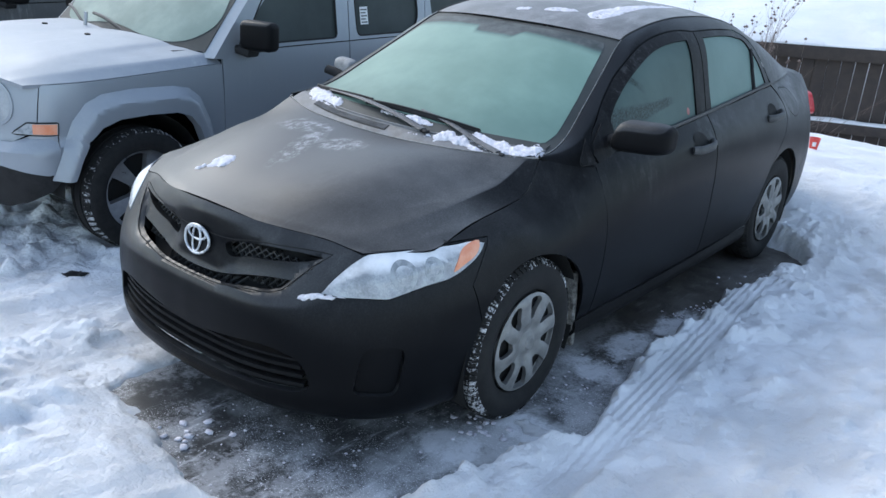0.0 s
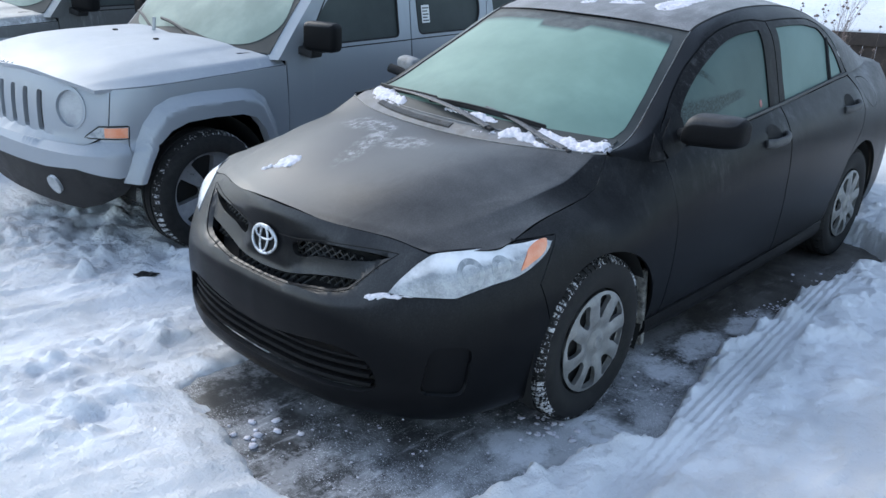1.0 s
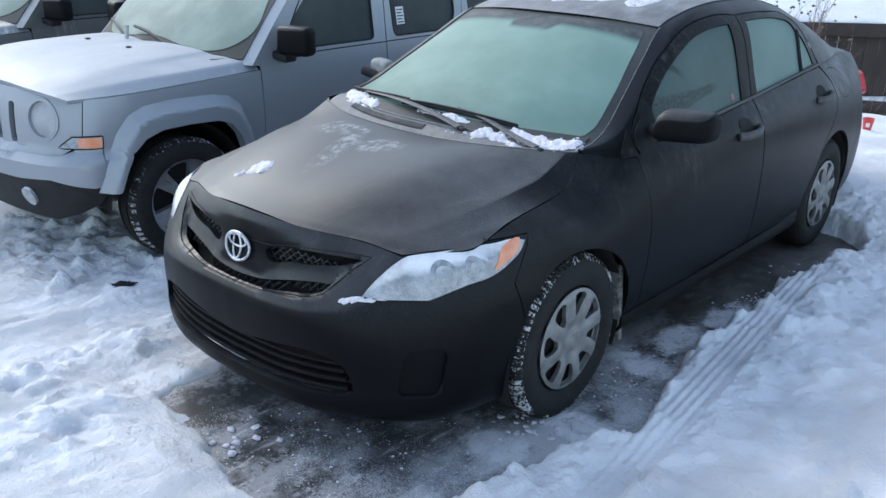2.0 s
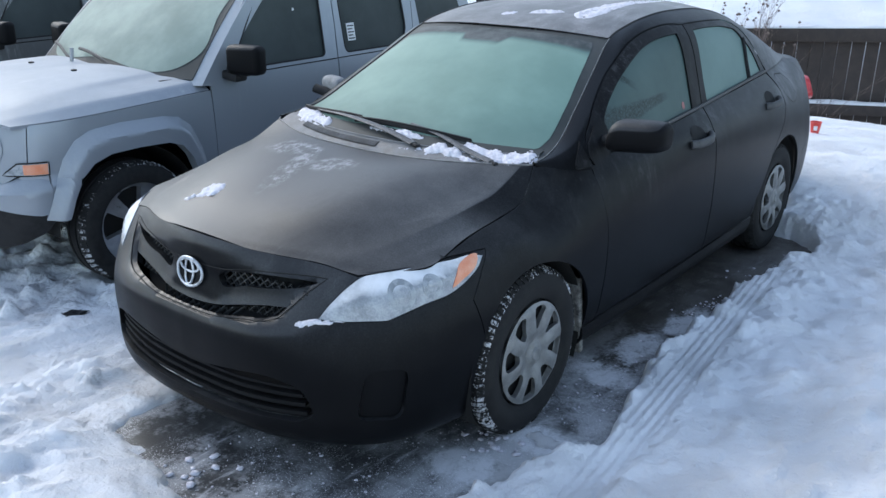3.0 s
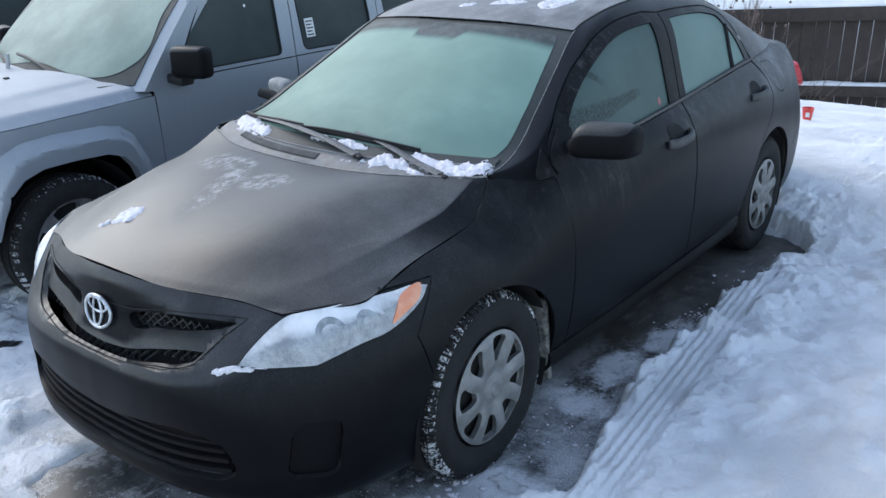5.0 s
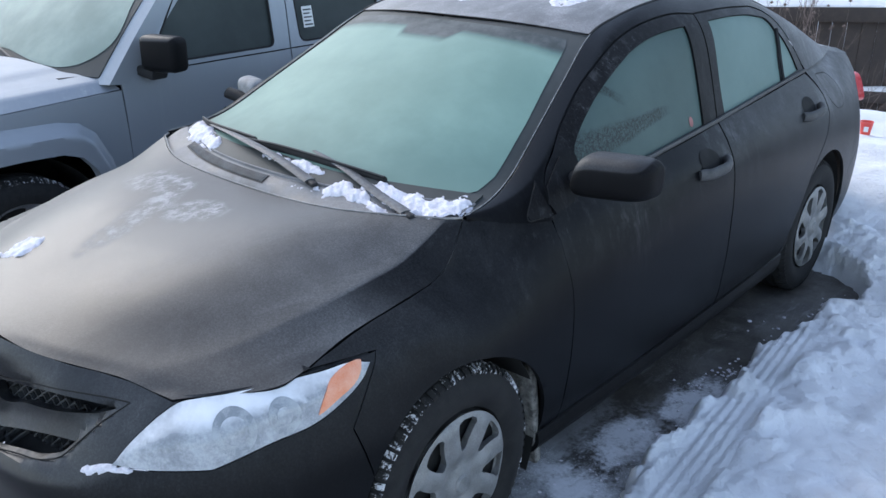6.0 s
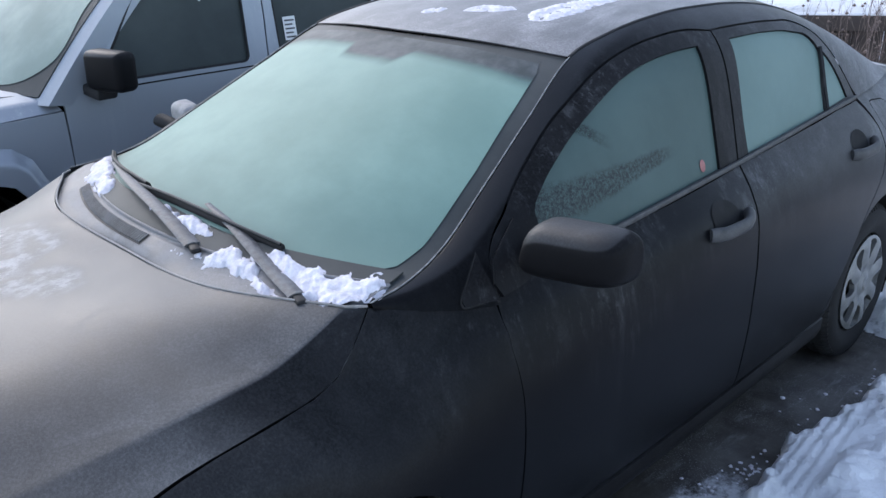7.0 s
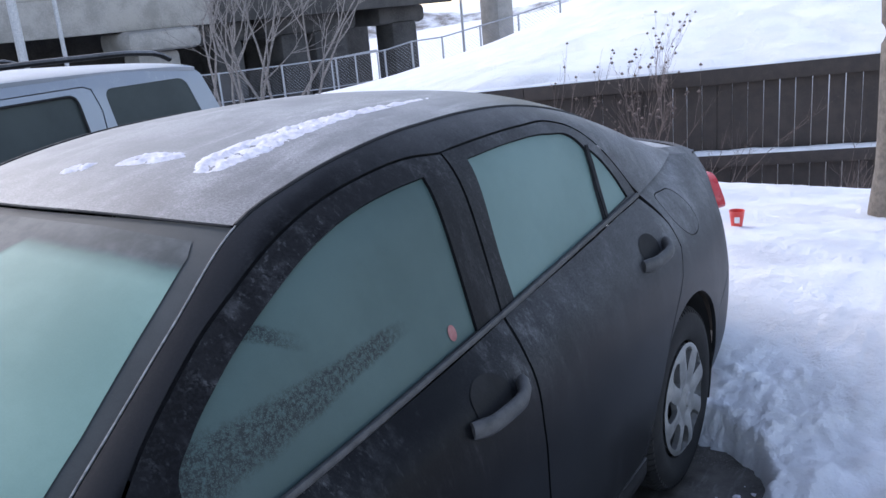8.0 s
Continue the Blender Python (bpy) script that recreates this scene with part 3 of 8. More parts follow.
def vnoise(x, y, scale):
    """Smooth random hills of about 1/scale metres, from 0 to 1."""
    x, y = np.asarray(x) * scale + 91.3, np.asarray(y) * scale + 37.7
    i, j = np.floor(x).astype(int), np.floor(y).astype(int)
    u, v = x - i, y - j
    u, v = u * u * (3 - 2 * u), v * v * (3 - 2 * v)
    i0, i1, j0, j1 = i % 256, (i + 1) % 256, j % 256, (j + 1) % 256
    return (LATTICE[i0, j0] * (1 - u) + LATTICE[i1, j0] * u) * (1 - v) + (LATTICE[i0, j1] * (1 - u) + LATTICE[i1, j1] * u) * v


def fbm(x, y, scale, octaves=5, fall=0.5):
    return sum(fall**o * vnoise(x + 13.1 * o, y - 7.7 * o, scale * 2.03**o) for o in range(octaves)) / sum(fall**o for o in range(octaves))


def smooth01(x, a, b):
    t = np.clip((np.asarray(x, float) - a) / (b - a), 0, 1)
    return t * t * (3 - 2 * t)

# ---- black sedan ----
# x to the car's left, y to its rear from the front axle, z up from the pavement
PLAN = through_points([(0, -0.885), (0.22, -0.877), (0.4, -0.848), (0.52, -0.805), (0.63, -0.74), (0.72, -0.655), (0.785, -0.54), (0.825, -0.4), (0.852, -0.2), (0.868, 0.05), (0.878, 0.6), (0.88, 1.4), (0.878, 2.2), (0.872, 2.7), (0.855, 3.0), (0.82, 3.25), (0.74, 3.42), (0.6, 3.52), (0.35, 3.58), (0, 3.6)])
_t = np.linspace(0, 1, 1201)
_p = PLAN(_t)
_s = np.r_[0, np.cumsum(np.linalg.norm(np.diff(_p, axis=0), axis=1))]
_tan = np.gradient(_p, _s, axis=0)
_tan /= np.linalg.norm(_tan, axis=1)[:, None]
_nrm = np.stack([_tan[:, 1] * smooth01(_s, 0, 0.12) * smooth01(_s[-1] - _s, 0, 0.12), -_tan[:, 0]], 1)


def s_at_y(y):
    """Arc length along the plan where the side has that y (past the front corner)."""
    return np.interp(y, _p[300:, 1], _s[300:]) if y > -0.6 else np.interp(y, _p[:, 1], _s)


def s_at_x(x):
    return np.interp(x, _p[:420, 0], _s[:420])


# how far the skin stands in from the plan, by height, at stations round the car
STATIONS = [
    (0.0, [0.14, 0.17, 0.2, 0.25, 0.33, 0.42, 0.5, 0.56, 0.6, 0.65, 0.72, 0.77, 0.80, 0.84], [0.09, 0.04, 0.015, 0.008, 0.012, 0.004, 0.0, 0.015, 0.05, 0.066, 0.073, 0.08, 0.10, 0.16]),
    (s_at_x(0.35), [0.14, 0.17, 0.2, 0.25, 0.33, 0.42, 0.5, 0.56, 0.6, 0.65, 0.72, 0.76, 0.80, 0.84], [0.09, 0.04, 0.015, 0.006, 0.012, 0.003, 0.0, 0.015, 0.05, 0.075, 0.10, 0.125, 0.16, 0.22]),
    (s_at_x(0.55), [0.14, 0.17, 0.2, 0.25, 0.33, 0.42, 0.5, 0.57, 0.62, 0.68, 0.74, 0.80, 0.84], [0.10, 0.05, 0.02, 0.005, 0.004, 0.0, 0.005, 0.025, 0.052, 0.09, 0.135, 0.2, 0.26]),
    (s_at_y(-0.6), [0.14, 0.17, 0.2, 0.25, 0.33, 0.42, 0.5, 0.58, 0.64, 0.7, 0.75, 0.80, 0.84], [0.10, 0.06, 0.03, 0.012, 0.003, 0.0, 0.006, 0.022, 0.045, 0.08, 0.115, 0.17, 0.24]),
    (s_at_y(-0.25), [0.14, 0.17, 0.2, 0.25, 0.33, 0.45, 0.55, 0.62, 0.69, 0.75, 0.77, 0.80, 0.83, 0.9], [0.10, 0.07, 0.05, 0.035, 0.015, 0.0, 0.0, 0.010, 0.026, 0.056, 0.08, 0.135, 0.17, 0.23]),
    (s_at_y(0.08), [0.14, 0.2, 0.3, 0.45, 0.56, 0.64, 0.70, 0.75, 0.79, 0.83, 0.87, 0.91, 0.95, 1.0], [0.10, 0.06, 0.03, 0.004, 0.0, 0.004, 0.024, 0.06, 0.10, 0.138, 0.155, 0.172, 0.195, 0.27]),
    (s_at_y(0.30), [0.14, 0.2, 0.3, 0.45, 0.56, 0.65, 0.71, 0.77, 0.82, 0.86, 0.90, 0.93, 0.95, 0.965, 1.0], [0.10, 0.06, 0.03, 0.005, 0.0, 0.003, 0.018, 0.045, 0.08, 0.108, 0.130, 0.148, 0.168, 0.188, 0.25]),
    (s_at_y(0.48), [0.14, 0.2, 0.26, 0.3, 0.42, 0.55, 0.65, 0.72, 0.8, 0.86, 0.91, 0.95, 0.98, 1.0], [0.09, 0.055, 0.045, 0.028, 0.008, 0.0, 0.003, 0.014, 0.045, 0.08, 0.108, 0.14, 0.18, 0.22]),
    (s_at_y(1.0), [0.14, 0.2, 0.26, 0.3, 0.42, 0.55, 0.66, 0.74, 0.82, 0.88, 0.925, 0.96, 1.0], [0.08, 0.05, 0.04, 0.024, 0.008, 0.0, 0.0, 0.006, 0.024, 0.052, 0.09, 0.115, 0.14]),
    (s_at_y(1.6), [0.14, 0.2, 0.26, 0.3, 0.42, 0.55, 0.68, 0.76, 0.85, 0.91, 0.955, 0.985, 1.03], [0.08, 0.05, 0.04, 0.024, 0.008, 0.0, 0.0, 0.005, 0.022, 0.052, 0.09, 0.118, 0.14]),
    (s_at_y(2.4), [0.14, 0.2, 0.26, 0.3, 0.42, 0.55, 0.68, 0.78, 0.88, 0.95, 1.0, 1.035, 1.08], [0.08, 0.05, 0.04, 0.024, 0.008, 0.0, 0.0, 0.006, 0.03, 0.065, 0.10, 0.132, 0.16]),
    (s_at_y(2.9), [0.14, 0.2, 0.3, 0.42, 0.55, 0.68, 0.78, 0.88, 0.95, 1.0, 1.04, 1.08], [0.10, 0.05, 0.02, 0.006, 0.0, 0.004, 0.016, 0.045, 0.085, 0.13, 0.18, 0.25]),
    (s_at_y(3.28), [0.14, 0.2, 0.3, 0.42, 0.55, 0.68, 0.78, 0.88, 0.95, 1.0, 1.05, 1.08], [0.12, 0.06, 0.02, 0.004, 0.0, 0.012, 0.03, 0.06, 0.085, 0.12, 0.17, 0.24]),
    (_s[-1], [0.14, 0.2, 0.3, 0.42, 0.55, 0.6, 0.68, 0.8, 0.95, 1.02, 1.05, 1.08], [0.14, 0.08, 0.02, 0.002, 0.0, 0.03, 0.05, 0.055, 0.03, 0.01, 0.02, 0.06]),
]
_sts = np.array([a for a, *_ in STATIONS])
_profiles = [hermite(z, o) for _, z, o in STATIONS]


CREASE_Y, CREASE_Z = [0.0, 0.35, 0.66, 1.2], [0.768, 0.815, 0.862, 0.885]


def shell(q):
    """(arc length, height) -> point on the lower body; negative arc lengths lie on the right side."""
    q = np.asarray(q, float)
    side, s, z = np.where(q[:, 0] < 0, -1.0, 1.0), np.abs(q[:, 0]), q[:, 1]
    offs = np.stack([p(z) for p in _profiles], 1)
    off = np.zeros(len(s))
    m = np.zeros_like(offs)
    d = np.diff(offs, axis=1) / np.diff(_sts)
    m[:, 1:-1] = (d[:, :-1] + d[:, 1:]) / 2
    m[:, 0], m[:, -1] = 0, 0
    i = np.clip(np.searchsorted(_sts, s, side="right") - 1, 0, len(_sts) - 2)
    r = np.arange(len(s))
    h = _sts[i + 1] - _sts[i]
    t = (s - _sts[i]) / h
    off = (2 * t**3 - 3 * t**2 + 1) * offs[r, i] + (t**3 - 2 * t**2 + t) * h * m[r, i] + (3 * t**2 - 2 * t**3) * offs[r, i + 1] + (t**3 - t**2) * h * m[r, i + 1]
    x, y = np.interp(s, _s, _p[:, 0]), np.interp(s, _s, _p[:, 1])
    # shoulder crease from the front fender into the door
    zc = np.interp(y, CREASE_Y, CREASE_Z)
    d = z - zc
    ridge = np.where(d > 0, np.clip(1 - d / 0.07, 0, 1), np.clip(1 + d / 0.022, 0, 1))
    off = off - 0.007 * ridge * smooth01(y, 0.0, 0.25) * (1 - smooth01(y, 1.2, 1.6))
    nx, ny = np.interp(s, _s, _nrm[:, 0]), np.interp(s, _s, _nrm[:, 1])
    return np.stack([side * (x - off * nx), y - off * ny, z], 1)


def sz(x, y, z):
    """(arc length, height) of the shell's point nearest to a place."""
    s = np.linspace(0, _s[-1], 1400)
    p = shell(np.stack([s, np.full_like(s, z)], 1))
    return (float(s[np.argmin((p[:, 0] - abs(x)) ** 2 + (p[:, 1] - y) ** 2)]) * (1 if x >= 0 else -1), z)


def sy(y, z):
    """(arc length, height) on the side by y and z."""
    s = np.linspace(s_at_x(0.6), _s[-1] - 0.3, 1400)
    p = shell(np.stack([s, np.full_like(s, z)], 1))
    return (float(s[np.argmin(abs(p[:, 1] - y))]), z)


def sx(x, z):
    s = np.linspace(0, s_at_y(-0.3), 900)
    p = shell(np.stack([s, np.full_like(s, z)], 1))
    return (float(s[np.argmin(abs(p[:, 0] - abs(x)))]) * (1 if x >= 0 else -1), z)


# belt line, and the line of windscreen pillar, roof channel and rear pillar
BELT = hermite([0.2, 0.38, 0.55, 0.9, 1.25, 1.57, 2.2, 2.5, 2.8, 3.1], np.array([(0.70, 0.93), (0.764, 0.905), (0.772, 0.925), (0.775, 0.945), (0.769, 0.965), (0.762, 0.984), (0.750, 1.03), (0.738, 1.045), (0.705, 1.058), (0.64, 1.068)]))
RAIL = hermite([0.2, 0.3, 0.43, 0.6, 0.82, 1.03, 1.2, 1.4, 1.62, 1.85, 2.1, 2.35, 2.6, 2.85, 3.1], np.array([(0.69, 0.952), (0.684, 0.962), (0.66, 0.995), (0.622, 1.085), (0.572, 1.208), (0.528, 1.322), (0.522, 1.364), (0.520, 1.392), (0.518, 1.404), (0.518, 1.402), (0.52, 1.382), (0.525, 1.335), (0.535, 1.262), (0.55, 1.165), (0.57, 1.072)]))


def upper(q):
    """(y, z) -> point on the window side."""
    q = np.asarray(q, float)
    b, r = BELT(q[:, 0]), RAIL(q[:, 0])
    w = np.clip((q[:, 1] - b[:, 1]) / np.maximum(r[:, 1] - b[:, 1], 0.004), -0.2, 1)
    g = np.where(w > 0, 0.56 * w + 0.44 * np.clip(w, 0, 1) ** 7, 0.56 * w)
    return np.stack([b[:, 0] + (r[:, 0] - b[:, 0]) * g, q[:, 0], q[:, 1]], 1)


HOOD_Y = [0.0, 0.2, 0.4, 0.6, 0.8, 1.0]
# hood from cowl (0) to nose (1): centre line, shoulder crease and side seam
HC = hermite(HOOD_Y, np.array([(0, 0.03, 0.926), (0, -0.16, 0.912), (0, -0.35, 0.886), (0, -0.53, 0.852), (0, -0.69, 0.815), (0, -0.784, 0.797)]))
HK = hermite(HOOD_Y, np.array([(0.655, 0.165, 0.946), (0.655, 0.01, 0.880), (0.64, -0.15, 0.853), (0.61, -0.32, 0.82), (0.56, -0.49, 0.787), (0.45, -0.676, 0.765)]))
HS = hermite([0.0, 0.07, 0.14, 0.24, 0.4, 0.6, 0.8, 1.0], np.array([(0.684, 0.20, 0.945), (0.704, 0.152, 0.900), (0.718, 0.108, 0.858), (0.725, 0.04, 0.832), (0.727, -0.09, 0.816), (0.72, -0.25, 0.790), (0.731, -0.43, 0.753), (0.584, -0.634, 0.739)]))
HM = hermite(HOOD_Y, np.array([(0.36, 0.032, 0.942), (0.35, -0.14, 0.92), (0.335, -0.32, 0.888), (0.31, -0.49, 0.85), (0.28, -0.64, 0.808), (0.24, -0.757, 0.782)]))


def hood_at(q):
    """(-1..1 across, 0..1 from cowl to nose) -> point on the hood."""
    q = np.asarray(q, float)
    a, b = np.abs(q[:, 0]), q[:, 1]
    side = np.where(q[:, 0] < 0, -1.0, 1.0)
    c, m, k, s = HC(b), HM(b), HK(b), HS(b)
    w = a * 3
    nodes = np.stack([c, m, k, s], 1)
    i = np.clip(np.floor(w).astype(int), 0, 2)
    r = np.arange(len(a))
    t = (w - i)[:, None]
    soft = smooth01(b, 0.75, 1.0)[:, None]
    mean = 0.5 * (k - m) * 0.9 + 0.5 * (s - k) * 0.45
    inner_k = mean * soft + (k - m) * (0.8, 0.8, 0.7) * (1 - soft)
    outer_k = mean * soft + (s - k) * (1 - soft)
    tang = np.stack([(m - c * (1, 1, 1)), (k - c) / 2, inner_k, (s - k) * 1.1], 1)
    tang[:, 0, 1:] = 0
    tb = np.where((i == 2)[:, None], outer_k, tang[r, i])
    h = (2 * t**3 - 3 * t**2 + 1) * nodes[r, i] + (t**3 - 2 * t**2 + t) * tb + (3 * t**2 - 2 * t**3) * nodes[r, i + 1] + (t**3 - t**2) * tang[r, i + 1]
    h[:, 2] -= 0.004 * smooth01(b, 0.93, 1.0) * smooth01(a, 0.15, 0.3) * (1 - smooth01(a, 0.85, 1.0))
    h[:, 0] *= side
    return h


ROOF_Y = [0.0, 0.25, 0.5, 0.75, 1.0]


def roof_at(q):
    """(-1..1 across, 0..1 front to rear) -> point on the roof skin."""
    q = np.asarray(q, float)
    a, b = q[:, 0], q[:, 1]
    cy = 0.945 + (2.62 - 0.945) * b
    ey = 1.03 + (2.58 - 1.03) * b
    y = cy + (ey - cy) * a**2
    r = RAIL(y)
    crown = hermite([0.9, 1.1, 1.35, 1.7, 2.05, 2.35, 2.62], [1.342, 1.384, 1.415, 1.437, 1.432, 1.4, 1.345])(y)
    z = crown + (r[:, 1] - crown) * np.abs(a) ** 2.6
    return np.stack([a * r[:, 0], y, z], 1)


def screen_at(q):
    """(-1..1 across, 0..1 cowl to roof) -> point on the windscreen."""
    q = np.asarray(q, float)
    a, b = q[:, 0], q[:, 1]
    ey = 0.24 + (1.03 - 0.24) * b
    e = RAIL(ey)
    cy = 0.04 + (0.945 - 0.04) * b
    cz = hermite([0, 0.25, 0.5, 0.75, 1], [0.925, 1.045, 1.157, 1.26, 1.343])(b)
    f = np.abs(a) ** 2.3
    ez = e[:, 1] - 0.004
    return np.stack([a * (e[:, 0] - 0.006), cy + (ey - cy) * f, cz + (ez - cz) * np.abs(a) ** 2.8], 1)


def backlight_at(q):
    q = np.asarray(q, float)
    a, b = q[:, 0], q[:, 1]
    ey = 2.58 + 0.44 * b
    e = RAIL(ey)
    cy = 2.62 + 0.48 * b
    cz = 1.345 - 0.26 * b - 0.02 * np.sin(b * math.pi)
    f = np.abs(a) ** 2.3
    return np.stack([a * e[:, 0], cy + (ey - cy) * f, cz + (e[:, 1] - cz) * f], 1)


def deck_at(q):
    """(-1..1 across, 0..1 front to rear) -> boot lid."""
    q = np.asarray(q, float)
    a, b = q[:, 0], q[:, 1]
    y = 3.04 + 0.36 * b - 0.07 * a**2
    w = 0.60 + 0.02 * b
    z = 1.092 - 0.012 * b - 0.03 * smooth01(b, 0.75, 1.0) - 0.03 * np.abs(a) ** 3
    return np.stack([a * w, y, z], 1)


def square(a0, a1, b0, b1, step=0.05):
    return poly([(a0, b0), (a1, b0), (a1, b1), (a0, b1)], step)


def build_wheel(parent, x, y, side, name="wheel", packed=True):
    """A tyre with grooved tread and an eight-spoke plastic cover."""
    w = new(name)
    w.parent = parent
    w.location = (x, y, 0.311)
    R = 0.317
    prof = [(-0.20, 0.19), (-0.205, 0.24), (-0.20, 0.285), (-0.185, 0.306), (-0.165, 0.314), (-0.15, R), (-0.148, 0.309), (-0.138, 0.309), (-0.136, R), (-0.112, R), (-0.11, 0.309), (-0.10, 0.309), (-0.098, R), (-0.075, R), (-0.073, 0.309), (-0.062, 0.309), (-0.06, R), (-0.04, 0.314), (-0.022, 0.306), (-0.006, 0.287), (0.0, 0.26), (-0.004, 0.232), (-0.012, 0.212), (-0.016, 0.203), (-0.03, 0.198)]
    lathe("tyre", [(side * (h + 0.0), r) for h, r in prof], RUBBER, w, n=72)
    # tread blocks round the shoulders
    verts, faces = [], []
    for i in range(76):
        a = 2 * math.pi * (i + 0.5) / 76
        k = len(verts)
        for ang in (a - 0.026, a + 0.026):
            for h, r in ((-0.057, 0.3195), (-0.030, 0.3165), (-0.012, 0.303)):
                verts.append((side * h, r * math.cos(ang), r * math.sin(ang)))
            for h, r in ((-0.057, 0.3195), (-0.030, 0.3165), (-0.012, 0.303)):
                verts.append((side * h, (r - 0.012) * math.cos(ang), (r - 0.012) * math.sin(ang)))
        faces += [(k, k + 1, k + 7, k + 6), (k + 1, k + 2, k + 8, k + 7), (k + 2, k + 5, k + 11, k + 8), (k, k + 3, k + 4, k + 1), (k + 1, k + 4, k + 5, k + 2), (k + 6, k + 7, k + 10, k + 9), (k + 7, k + 8, k + 11, k + 10)]
    mesh_object("tread", verts, faces, SNOWTREAD if packed else RUBBER, w, "tread blocks packed with snow" if packed else "", sharp=20)["kind"] = "stuff"
    # wheel cover
    circ = lambda r, n: np.array([(r * math.cos(2 * math.pi * i / n), r * math.sin(2 * math.pi * i / n)) for i in range(n)])
    holes = []
    for i in range(8):
        a = 2 * math.pi * (i + 0.5) / 8 + 0.2
        c, s = math.cos(a), math.sin(a)
        shape = [(0.094, 0.012), (0.120, 0.030), (0.150, 0.040), (0.172, 0.042), (0.179, 0.026), (0.181, 0.0), (0.179, -0.026), (0.172, -0.034), (0.150, -0.024), (0.120, -0.010), (0.097, -0.002)]
        holes.append(smooth_outline([(r * c - q * s, r * s + q * c) for r, q in shape], 0.012))
    face = hermite([0, 0.035, 0.05, 0.09, 0.15, 0.19, 0.203], [0.004, 0.003, -0.006, 0.002, 0.0, -0.006, -0.02])

    def dish(q):
        r = np.linalg.norm(q, axis=1)
        t = np.arctan2(q[:, 1], q[:, 0]) - 0.2
        rib = 0.006 * np.cos(8 * t) * smooth01(r, 0.05, 0.11) * (1 - smooth01(r, 0.17, 0.195))
        return np.stack([face(r) + rib, q[:, 0], q[:, 1]], 1)

    cov = panel("wheel_cover", circ(0.194, 72), dish, CAP, w, holes=holes, step=0.012, depth=0.022, label="silver eight-spoke plastic wheel cover")
    lathe("cover_emblem", [(0.0105, 0.0), (0.0105, 0.022), (0.006, 0.026), (-0.004, 0.027)], CAP, cov, n=24)
    lathe("brake_drum", [(-0.035, 0.0), (-0.035, 0.195), (-0.09, 0.197)], VOID, w, n=32)
    if side < 0:
        for o in w.children_recursive:
            if o.name.startswith(("wheel_cover", "cover_emblem", "brake_drum")):
                o.scale = (-1, 1, 1)
    return w


_gs = np.concatenate([screen_at(np.stack([np.full(60, a), np.linspace(0, 0.5, 60)], 1)) for a in np.linspace(-1, 1, 81)])
_rs = np.concatenate([roof_at(np.stack([np.full(60, a), np.linspace(0, 1, 60)], 1)) for a in np.linspace(-1, 1, 61)])
_hs = np.concatenate([hood_at(np.stack([np.full(60, a), np.linspace(0, 1, 60)], 1)) for a in np.linspace(-1, 1, 61)])


def lookup(cloud, x, y):
    """Height of a sampled surface at x, y."""
    x, y = np.atleast_1d(x), np.atleast_1d(y)
    d = (cloud[None, :, 0] - x[:, None]) ** 2 + (cloud[None, :, 1] - y[:, None]) ** 2
    k = np.argpartition(d, 4, axis=1)[:, :4]
    w = 1 / (np.take_along_axis(d, k, 1) + 1e-6)
    return (cloud[k, 2] * w).sum(1) / w.sum(1)


def glass_top(x, y):
    x, y = np.atleast_1d(x), np.atleast_1d(y)
    a = np.abs(x) / 0.69
    cowl_z = 0.922 + 0.026 * a**2
    on_glass = y > 0.05 + 0.20 * a**2.3
    return np.where(on_glass, np.maximum(lookup(_gs, x, y), cowl_z), cowl_z)


